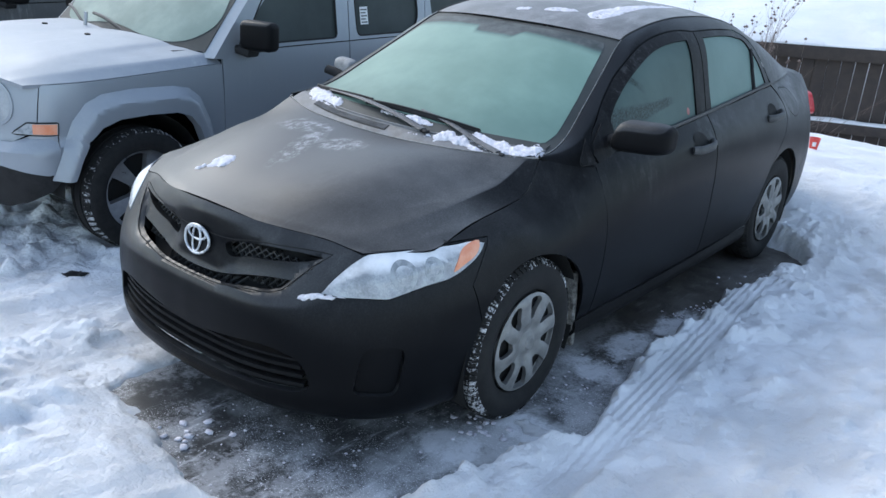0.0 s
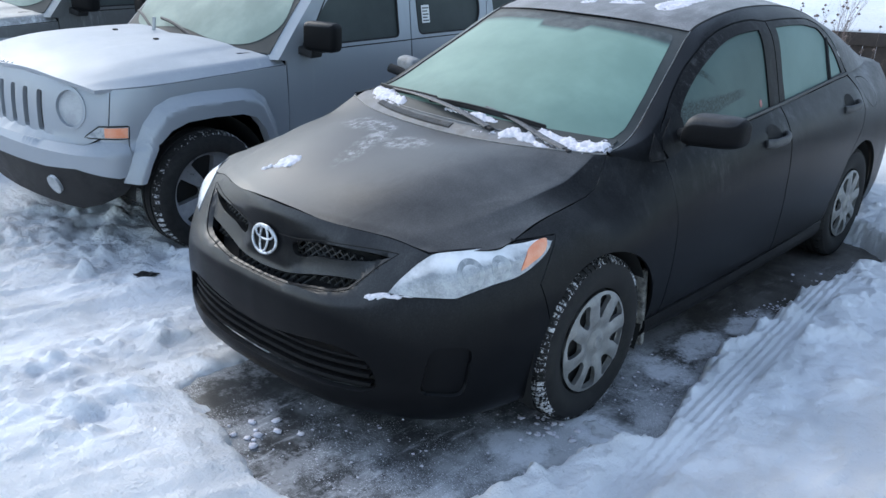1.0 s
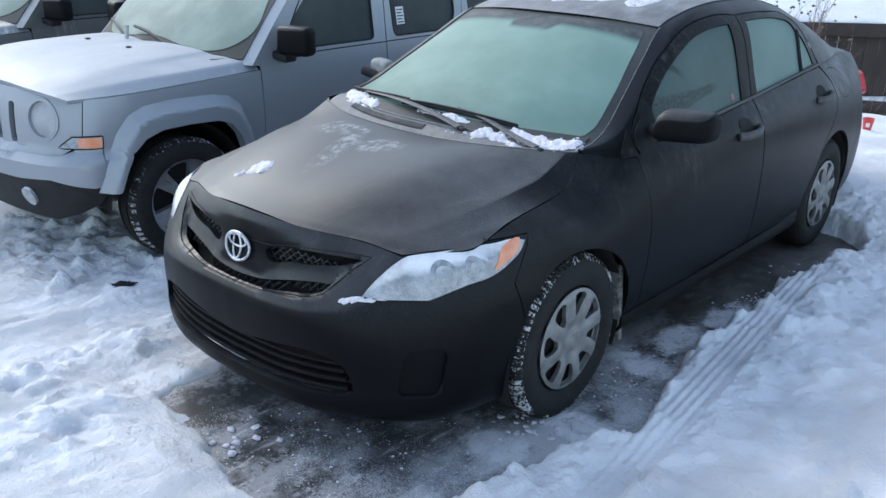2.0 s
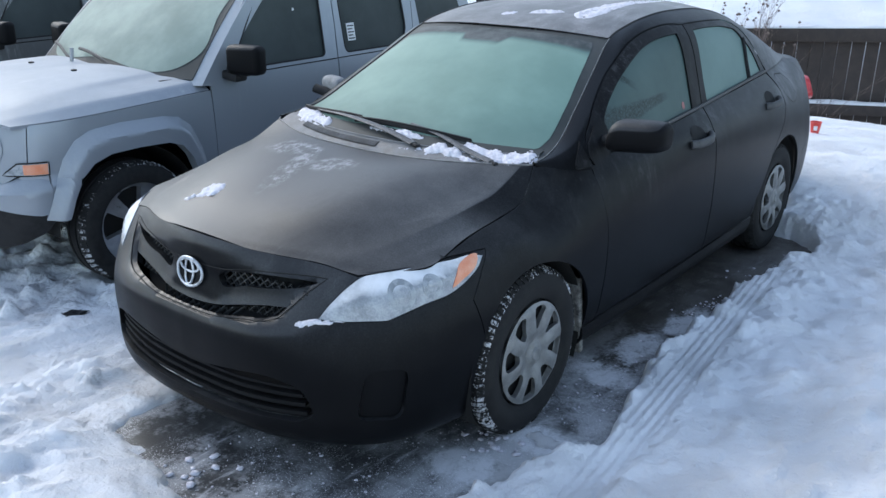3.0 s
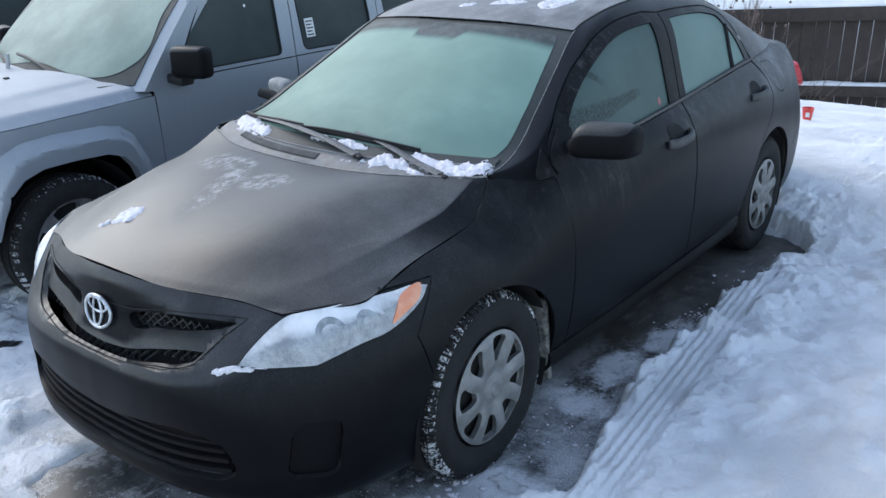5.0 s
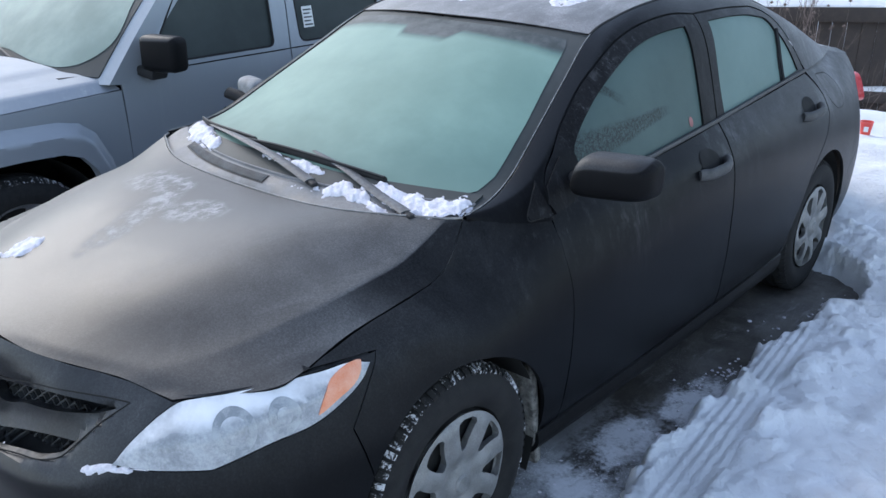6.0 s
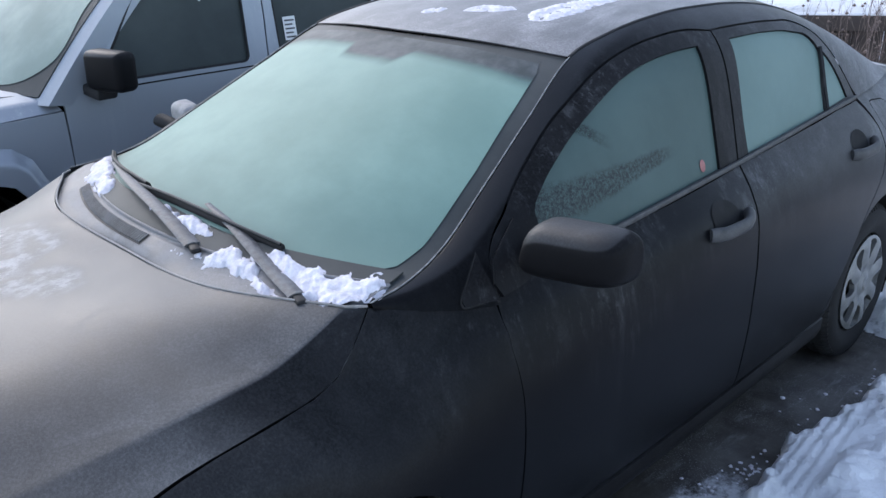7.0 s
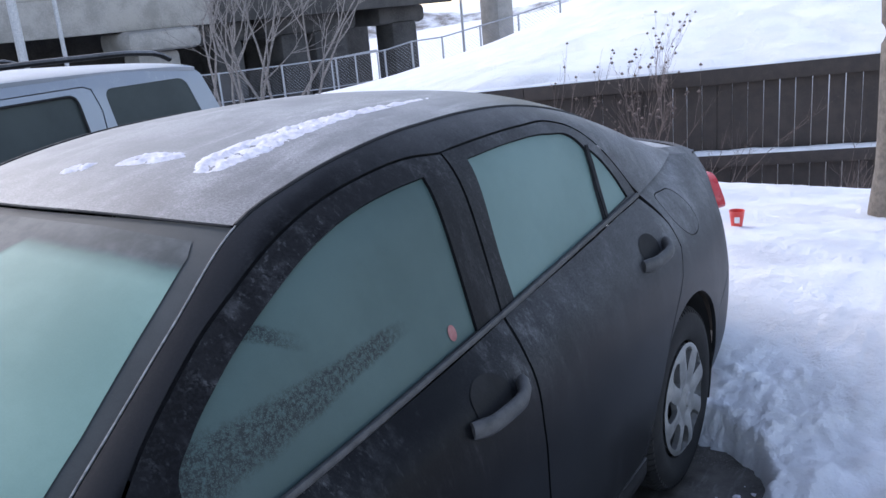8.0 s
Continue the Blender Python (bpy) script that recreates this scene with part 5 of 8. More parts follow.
    both("pillar_backing", poly(list(zip(by, bz - 0.016)) + list(zip(by[::-1], np.minimum(bz + 0.012, RAIL(by)[:, 1] - 0.012)[::-1])), 0.03), upper, TRIM, car, step=0.03, depth=0.0, lift=-0.012)
    for sgn in (1, -1):
        grid_sheet("side_frame", lambda q: pillar_skin(q) * (sgn, 1, 1), 220, 27, PILLAR, car, label="black pillar and roof side under thin frost", flip=sgn < 0, sharp=50)
    # chrome-dark strips along roof channel, screen edge and belt
    for sgn in (1, -1):
        ch = [(sgn * float(RAIL(np.array([y]))[0, 0] - 0.004), y, float(RAIL(np.array([y]))[0, 1]) + 0.001) for y in np.linspace(1.03, 2.56, 40)]
        tube("roof_channel", ch, 0.0045, TRIM, car, sides=6)
        e = [(sgn * float(RAIL(np.array([y]))[0, 0] - 0.003), y, float(RAIL(np.array([y]))[0, 1]) + 0.0005) for y in np.linspace(0.205, 1.03, 50)]
        tube("screen_moulding", e, 0.0019, EDGEGLINT, car, sides=6, label="windscreen edge trim with a bright reflection in its colour")
        w = [tuple(upper(np.array([beltpt(y, 0.004)]))[0] * (sgn, 1, 1) + (sgn * 0.004, 0, 0)) for y in np.linspace(0.66, 2.48, 50)]
        tube("belt_strip", w, 0.0065, GRILLEMESH, car, sides=6, flat=1.3)
        dv = [tuple(upper(np.array([(a, b)]))[0] * (sgn, 1, 1) + (sgn * -0.002, 0, 0)) for a, b in ((2.226, 1.042), (2.243, 1.12), (2.268, 1.19), (2.285, 1.238))]
        tube("window_divider", dv, 0.009, TRIM, car, sides=6)
    tube("roof_front_seam", [tuple(roof_at(np.array([(a, 0.0)]))[0] + (0, -0.004, -0.001)) for a in np.linspace(-0.98, 0.98, 40)], 0.0022, TRIM, car, sides=6)
    # small fixed corner piece ahead of the door
    back = poly([(0.38, 0.87), (0.56, 0.88), (0.66, 0.95), (0.60, 1.02), (0.50, 0.985), (0.44, 0.94)], 0.02)
    both("sail_backing", back, upper, TRIM, car, step=0.03, depth=0.0, lift=-0.008)
    c0, c1, c2 = (shell(np.array([sy(0.385, 0.908)]))[0], shell(np.array([sy(0.486, 0.896)]))[0], upper(np.array([(0.474, 0.99)]))[0])
    corner_at = lambda q: c0 + np.asarray(q)[:, :1] * (c1 - c0) + np.asarray(q)[:, 1:] * (c2 - c0)
    tri_ = smooth_outline([(0.02, 0.05), (0.07, 0.0), (0.5, 0.0), (0.97, 0.0), (0.5, 0.48), (0.02, 0.97), (0.0, 0.5)], 0.06, (3, 5))
    both("corner_groove", tri_ + (tri_ - tri_.mean(0)) * 0.10, corner_at, VOID, car, step=0.3, depth=0.0, lift=0.004)
    both("corner_piece", tri_, corner_at, TRIMFROST, car, step=0.3, depth=0.004, lift=0.0062, label="black triangular corner piece")
    qf = poly([(0.484, 0.93), (0.494, 0.904), (0.56, 0.912), (0.655, 0.936), (0.662, 1.03), (0.60, 1.036), (0.545, 1.0), (0.505, 0.972)], 0.012)
    both("mirror_sail", qf, upper, TRIMFROST, car, step=0.02, depth=0.01, lift=0.004, label="black mirror mount")
    # door handles
    for door, y0, y1, z, mir_ in ((fdl, 1.262, 1.472, 0.866, 1), (fdr, 1.262, 1.472, 0.866, -1), (rdl, 2.242, 2.452, 0.902, 1), (rdr, 2.242, 2.452, 0.902, -1)):
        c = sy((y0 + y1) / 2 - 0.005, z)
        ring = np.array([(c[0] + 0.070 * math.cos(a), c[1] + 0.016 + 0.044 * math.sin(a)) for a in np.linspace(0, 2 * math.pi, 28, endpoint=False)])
        # flat black disc on the door, for the shade in the grip's hollow
        panel("handle_cup_shade", ring, shell, VOID, door, step=0.02, depth=0.0, lift=0.0016, mirror=mir_ < 0)
        ln = [shell(np.array([sy(y, z + dz)]))[0] + (o, 0, 0) for y, o, dz in ((y0, 0.004, -0.006), (y0 + 0.03, 0.022, -0.006), (y0 + 0.09, 0.034, -0.003), (y0 + 0.16, 0.034, 0.002), (y1 - 0.025, 0.024, 0.006), (y1, 0.006, 0.008))]
        crv = through_points(ln)(np.linspace(0, 1, 18)) * (mir_, 1, 1)
        tube("door_handle", crv, 0.0138, GRILLEMESH, door, sides=10, flat=1.5, taper=[0.9, 1.0, 1.05] + [1.0] * 11 + [1.05, 1.1, 1.15, 1.0], label="frosted black pull handle")
        if y0 < 2 and mir_ > 0:
            lathe("key_lock", [(0.0, 0.0), (0.0, 0.008), (-0.004, 0.009)], CHROME, door, centre=tuple(shell(np.array([sy(y1 - 0.012, z + 0.004)]))[0] + (0.022, 0, 0)), n=16)
    # outside mirrors
    for sgn in (1, -1):
        cx_, cy_, sc_ = (0.927, 0.56, 0.97) if sgn > 0 else (0.80, 0.67, 0.64)

        def shape(q):
            th, ph = q[:, 0] * 2 * math.pi, (q[:, 1] - 0.5) * math.pi
            cp, sp = np.cos(ph), np.sin(ph)
            e = lambda v, n: np.sign(v) * np.abs(v) ** n
            x = 0.117 * e(sp, 0.45)
            r = np.abs(cp) ** 0.45
            slant = 0.14 * (1 - sp)
            y = np.where(np.sin(th) < 0, 0.085, 0.035) * e(np.sin(th), 0.8) * r
            z = 0.065 * e(np.cos(th), 0.62) * r * (1 - 0.1 * sp)
            return np.stack([sgn * (cx_ + sc_ * (x + slant * z)), cy_ + sc_ * (y + 0.16 * (x + 0.1)), 1.026 + sc_ * (z + 0.05 * x)], 1)
        mo = grid_sheet("door_mirror", shape, 49, 33, TRIMFROST if sgn > 0 else HOARFROST, car, label="frosted black door mirror" if sgn > 0 else "door mirror white with frost", flip=sgn < 0)
        arm = through_points([(sgn * 0.75, 0.625, 0.975), (sgn * 0.80, 0.62, 0.99), (sgn * 0.87, 0.60, 1.008)])(np.linspace(0, 1, 8))
        tube("mirror_arm", arm, 0.03, TRIM, mo, sides=12, flat=0.75)
    # cowl, wipers
    def cowl(q):
        """From under the hood's rear edge up onto the foot of the windscreen."""
        q = np.asarray(q, float)
        on = screen_at(np.stack([q[:, 0] * 0.985, 0.125 * q[:, 1] - 0.012], 1)) + (0, -0.002, 0.007)
        on[:, 2] -= 0.004 * np.exp(-(((q[:, 1] - 0.58) / 0.05) ** 2))
        side = np.interp(np.abs(on[:, 0]), [0, 0.36, 0.655, 0.684], [0, 1 / 3, 2 / 3, 1]) * np.sign(q[:, 0])
        rim = hood_at(np.stack([side, 0 * side], 1)) + (0, 0.004, -0.013)
        t = smooth01(q[:, 1], 0.0, 0.28)[:, None]
        return rim * (1 - t) + on * t

    panel("screen_border", square(-0.985, 0.985, 0.645, 1.10, 0.02), cowl, FRIT, car, step=0.022, depth=0.006, label="frosted black border of the windscreen")
    panel("cowl_cover", square(-0.99, 0.99, 0.0, 0.64, 0.02), cowl, COWLFROST, car, step=0.022, depth=0.01, label="frosted black plastic cowl")
    gv, gf_ = [], []
    for i in range(52):
        a = -0.69 + i * 0.0143
        p0, p1 = cowl(np.array([(a, 0.26)]))[0], cowl(np.array([(a + 0.003, 0.48)]))[0]
        k = len(gv)
        for p in (p0, p1):
            gv += [p + (-0.0013, 0, 0.001), p + (0.0013, 0, 0.001), p + (0.0013, 0, 0.005), p + (-0.0013, 0, 0.005)]
        gf_ += [(k, k + 3, k + 7, k + 4), (k + 3, k + 2, k + 6, k + 7), (k + 2, k + 1, k + 5, k + 6), (k, k + 1, k + 2, k + 3)]
    base = panel("vent_base", square(-0.70, 0.055, 0.24, 0.50, 0.03), lambda q: cowl(np.asarray(q)) + (0, 0, 0.0012), TRIM, car, step=0.03, depth=0)
    mesh_object("cowl_vent", gv, gf_, COWLFROST, base)
    for q1, a0, a1 in ((0.63, -0.93, 0.93),):
        tube("cowl_rib", [tuple(cowl(np.array([(a, q1)]))[0] + (0, 0, 0.001)) for a in np.linspace(a0, a1, 40)], 0.004, COWLFROST, car, sides=6)
    lip = [tuple(hood_at(np.array([(a, 0.0)]))[0] + (0, 0.002, 0.001)) for a in np.linspace(-0.99, 0.99, 70)]
    tube("hood_lip", lip, 0.0030, HOODLIP, car, sides=8, label="frosted rear edge of the hood")
    zg = lambda x, y: float(glass_top(x, y)[0])
    for arm, blade in (
        ([(0.547, 0.131, 0.010), (0.45, 0.148, 0.017), (0.27, 0.178, 0.016), (0.10, 0.205, 0.010)], [(-0.19, 0.180, 0.010), (-0.05, 0.178, 0.012), (0.1, 0.178, 0.012), (0.25, 0.185, 0.012), (0.40, 0.205, 0.010)]),
        ([(0.195, 0.104, 0.016), (0.02, 0.130, 0.026), (-0.20, 0.168, 0.028), (-0.48, 0.248, 0.020)], [(-0.64, 0.325, 0.010), (-0.52, 0.27, 0.010), (-0.40, 0.232, 0.010), (-0.27, 0.205, 0.010), (-0.16, 0.19, 0.010)]),
    ):
        wp = new("wiper")
        wp.parent = car
        ap = through_points([(x, y, zg(x, y) + h) for x, y, h in arm])(np.linspace(0, 1, 18))
        tube("wiper_arm", ap, 0.0145, WIPERFROST, wp, sides=8, flat=0.34, taper=np.r_[np.linspace(1.35, 1.15, 9), np.linspace(1.12, 0.5, 9)], label="frosted wiper arm")
        rounded_box("arm_cap", (0.024, 0.050, 0.014), ap[0] + (0.010, -0.003, -0.004), TRIM, wp, 0.007, turn=(0, 0, 72))
        bp = through_points([(x, y, zg(x, y) + h) for x, y, h in blade])(np.linspace(0, 1, 20))
        tube("wiper_blade", bp, 0.007, TRIM, wp, sides=6, flat=1.6, label="black wiper blade")
        tube("blade_rail", bp + (0, -0.004, 0.011), 0.004, TRIMFROST, wp, sides=6)
    # wheels, arch liners, floor
    for sgn in (1, -1):
        build_wheel(car, sgn * 0.855, 0.0, sgn)
        build_wheel(car, sgn * 0.855, 2.6, sgn, packed=False)
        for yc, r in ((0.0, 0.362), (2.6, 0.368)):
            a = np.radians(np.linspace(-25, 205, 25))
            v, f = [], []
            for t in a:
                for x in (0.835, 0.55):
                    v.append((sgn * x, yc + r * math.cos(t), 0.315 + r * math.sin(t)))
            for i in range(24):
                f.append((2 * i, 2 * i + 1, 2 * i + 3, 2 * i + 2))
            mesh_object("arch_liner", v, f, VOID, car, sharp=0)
        # mud flap with frozen slush
        rounded_box("splash_guard", (0.13, 0.03, 0.34), (sgn * 0.775, 0.362, 0.33), ICEMUD, car, 0.008, turn=(8, 0, 0), label="wheel arch liner caked with frozen slush")
    rounded_box("underbody", (1.50, 2.9, 0.12), (0, 1.28, 0.25), VOID, car, 0.03)
    rounded_box("cabin_core", (1.30, 2.4, 0.5), (0, 1.55, 0.62), VOID, car, 0.05)
    rounded_box("engine_core", (1.05, 0.9, 0.45), (0, -0.2, 0.45), VOID, car, 0.05)
    return car


sedan = build_sedan()


def snow_patch(name, label, outline, height, seed, lump=26.0, step=0.009, edge=0.035, crusted=False, torn=False):
    """A patch of lying snow on the sedan: outline in x, y; height over what it lies on."""
    loop = smooth_outline(outline, step)
    mid = loop.mean(0)
    wob = (vnoise(loop[:, 0] * 1.0 + seed, loop[:, 1], 45.0) - 0.5) * 0.022
    d = loop - mid
    loop = loop + d / np.maximum(np.linalg.norm(d, axis=1), 1e-6)[:, None] * wob[:, None]
    v, f = fill(loop, (), step)
    near = np.sqrt(((v[:, None] - loop[None]) ** 2).sum(-1)).min(1)
    rise = smooth01(near, 0, edge) ** 0.6
    h = rise * (0.15 + 1.5 * fbm(v[:, 0] + seed, v[:, 1], lump, 5, 0.6)) - 0.12 - 0.35 * (1 - rise)
    if torn:
        g = fbm(v[:, 0] + seed, v[:, 1], lump, 5, 0.66) - 0.5
        h = 0.85 * rise + 2.8 * g * (1 - 0.62 * rise) - 0.22
    if crusted:
        h = rise * (3.2 * fbm(v[:, 0] + seed, v[:, 1], lump, 5, 0.66) - 1.0) - 0.12
    return v, f, h


def lay_snow(name, label, outline, ground_of, height, seed, **kw):
    v, f, h = snow_patch(name, label, outline, height, seed, **kw)
    p = np.stack([v[:, 0], v[:, 1], ground_of(v[:, 0], v[:, 1]) + height * h], 1)
    tri = v[f]
    ccw = (tri[:, 1, 0] - tri[:, 0, 0]) * (tri[:, 2, 1] - tri[:, 0, 1]) - (tri[:, 1, 1] - tri[:, 0, 1]) * (tri[:, 2, 0] - tri[:, 0, 0]) > 0
    f = np.where(ccw[:, None], f, f[:, ::-1])
    ob = mesh_object(name, p, f, POWDER, sharp=0)
    return tagged(ob, label, "snow", kind="stuff")


on_roof = lambda x, y: lookup(_rs, x, y)
on_hood = lambda x, y: lookup(_hs, x, y)
on_cowl = lambda x, y: glass_top(x, y) + 0.0045
lay_snow("snow_patch", "ridge of crusted snow on the sedan roof", [(0.255, 1.18), (0.225, 1.34), (0.244, 1.5), (0.268, 1.63), (0.293, 1.80), (0.325, 2.0), (0.342, 1.80), (0.332, 1.62), (0.345, 1.40), (0.35, 1.27), (0.315, 1.165)], on_roof, 0.007, 3, lump=48.0, edge=0.022, step=0.007, crusted=True)
lay_snow("snow_patch", "thin crust of snow on the sedan roof", [(0.016, 1.168), (0.027, 1.22), (0.118, 1.262), (0.168, 1.239), (0.14, 1.192), (0.078, 1.16)], on_roof, 0.006, 5, edge=0.02, lump=48.0, step=0.006, crusted=True)
lay_snow("snow_patch", "thin crust of snow on the sedan roof", [(-0.098, 1.105), (-0.10, 1.155), (-0.05, 1.165), (-0.025, 1.12)], on_roof, 0.006, 6, edge=0.015, lump=48.0, step=0.006, crusted=True)
lay_snow("snow_patch", "loose snow heaped on the cowl below the windscreen", [(0.30, 0.155), (0.37, 0.14), (0.448, 0.130), (0.522, 0.124), (0.566, 0.138), (0.61, 0.142), (0.640, 0.168), (0.662, 0.218), (0.673, 0.269), (0.651, 0.289), (0.617, 0.286), (0.606, 0.265), (0.577, 0.26), (0.551, 0.235), (0.518, 0.226), (0.492, 0.216), (0.463, 0.214), (0.418, 0.213), (0.389, 0.18), (0.341, 0.17)], on_cowl, 0.019, 8, lump=34.0, step=0.005, edge=0.034, torn=True)
lay_snow("snow_patch", "loose snow drifted beside the wiper arm", [(0.265, 0.05), (0.30, 0.078), (0.36, 0.094), (0.43, 0.099), (0.505, 0.104), (0.50, 0.118), (0.441, 0.131), (0.378, 0.147), (0.326, 0.155), (0.26, 0.152), (0.249, 0.121), (0.20, 0.096), (0.14, 0.08), (0.19, 0.07), (0.238, 0.084)], on_cowl, 0.022, 14, lump=38.0, step=0.006, edge=0.026, torn=True)
lay_snow("snow_patch", "loose snow heaped in the far corner of the cowl", [(-0.58, 0.203), (-0.65, 0.269), (-0.655, 0.305), (-0.536, 0.272), (-0.39, 0.205), (-0.30, 0.158), (-0.307, 0.140), (-0.392, 0.143), (-0.499, 0.169)], on_cowl, 0.022, 9, lump=30.0, step=0.007, edge=0.026, torn=True)
lay_snow("snow_patch", "loose snow caught between the wipers", [(-0.101, 0.148), (-0.027, 0.160), (0.079, 0.164), (0.179, 0.166), (0.215, 0.145), (0.175, 0.123), (0.113, 0.124), (0.024, 0.128), (-0.049, 0.133)], on_cowl, 0.022, 10, lump=38.0, step=0.006, edge=0.018, torn=True)
lay_snow("snow_patch", "small clump of snow on the frosted hood", [(-0.261, -0.585), (-0.262, -0.51), (-0.215, -0.495), (-0.185, -0.555), (-0.21, -0.595)], on_hood, 0.011, 11, lump=48.0, step=0.005, edge=0.018, torn=True)
lay_snow("snow_patch", "crumb of snow on the frosted hood", [(-0.288, -0.62), (-0.282, -0.593), (-0.26, -0.60), (-0.262, -0.626)], on_hood, 0.012, 12, step=0.006, edge=0.01)


def ledge_strip():
    """Snow caught on the bumper under the inner corner of the headlamp."""
    loop = smooth_outline([sz(*p) for p in ((0.455, -0.80, 0.588), (0.478, -0.783, 0.603), (0.50, -0.765, 0.612), (0.54, -0.738, 0.614), (0.60, -0.702, 0.616), (0.56, -0.733, 0.604), (0.52, -0.762, 0.596), (0.48, -0.785, 0.587))], 0.006)
    loop = loop + (vnoise(loop[:, 0], loop[:, 1], 70.0) - 0.5)[:, None] * 0.010
    v, f = fill(loop, (), 0.006)
    near = np.sqrt(((v[:, None] - loop[None]) ** 2).sum(-1)).min(1)
    h = 0.012 * smooth01(near, 0, 0.012) * (0.4 + 1.2 * fbm(v[:, 0], v[:, 1], 60.0, 4)) - 0.001
    ob = mesh_object("snow_patch", shell(v) + h[:, None] * normals_of(shell, v), f, POWDER, sharp=0)
    tagged(ob, "strip of snow on the bumper below the headlamp", "snow", kind="stuff")


ledge_strip()

# ---- silver off-roader, and the grey one beyond it ----
class Shell:
    """A body skin over a plan outline: (arc length, height) -> point."""

    def __init__(self, plan, heights, insets, front=None):
        t = np.linspace(0, 1, 801)
        self.p = through_points(plan)(t)
        self.s = np.r_[0, np.cumsum(np.linalg.norm(np.diff(self.p, axis=0), axis=1))]
        tan = np.gradient(self.p, self.s, axis=0)
        tan /= np.linalg.norm(tan, axis=1)[:, None]
        self.n = np.stack([tan[:, 1], -tan[:, 0]], 1)
        self.side, self.front = hermite(heights, insets), front or hermite(heights, insets)
        self.s0, self.s1 = np.interp(0.74, self.p[:400, 0], self.s[:400]), np.interp(0.8, self.p[:400, 0], self.s[:400]) + 0.25

    def __call__(self, q):
        q = np.asarray(q, float)
        sg, s, z = np.where(q[:, 0] < 0, -1.0, 1.0), np.abs(q[:, 0]), q[:, 1]
        w = smooth01(s, self.s0, self.s1)
        off = self.side(z) * w + self.front(z) * (1 - w)
        x, y = np.interp(s, self.s, self.p[:, 0]), np.interp(s, self.s, self.p[:, 1])
        nx, ny = np.interp(s, self.s, self.n[:, 0]), np.interp(s, self.s, self.n[:, 1])
        return np.stack([sg * (x - off * nx), y - off * ny, z], 1)

    def y(self, y, z):
        s = np.linspace(self.s0 - 0.1, self.s[-1], 1200)
        return (float(s[np.argmin(abs(self(np.stack([s, np.full_like(s, z)], 1))[:, 1] - y))]), z)

    def x(self, x, z):
        s = np.linspace(0, self.s1, 800)
        return (float(s[np.argmin(abs(self(np.stack([s, np.full_like(s, z)], 1))[:, 0] - abs(x)))]) * (1 if x >= 0 else -1), z)


def fillet(pts, r, step=0.02):
    """A straight-sided outline with its corners rounded off."""
    p = np.asarray(pts, float)
    out = []
    for i in range(len(p)):
        a, b, c = p[i - 1], p[i], p[(i + 1) % len(p)]
        u, w = (a - b) / np.linalg.norm(a - b), (c - b) / np.linalg.norm(c - b)
        k = min(r, 0.45 * np.linalg.norm(a - b), 0.45 * np.linalg.norm(c - b))
        for t in np.linspace(0, 1, 6):
            out.append((1 - t) ** 2 * (b + k * u) + 2 * t * (1 - t) * b + t**2 * (b + k * w))
    return poly(out, step)


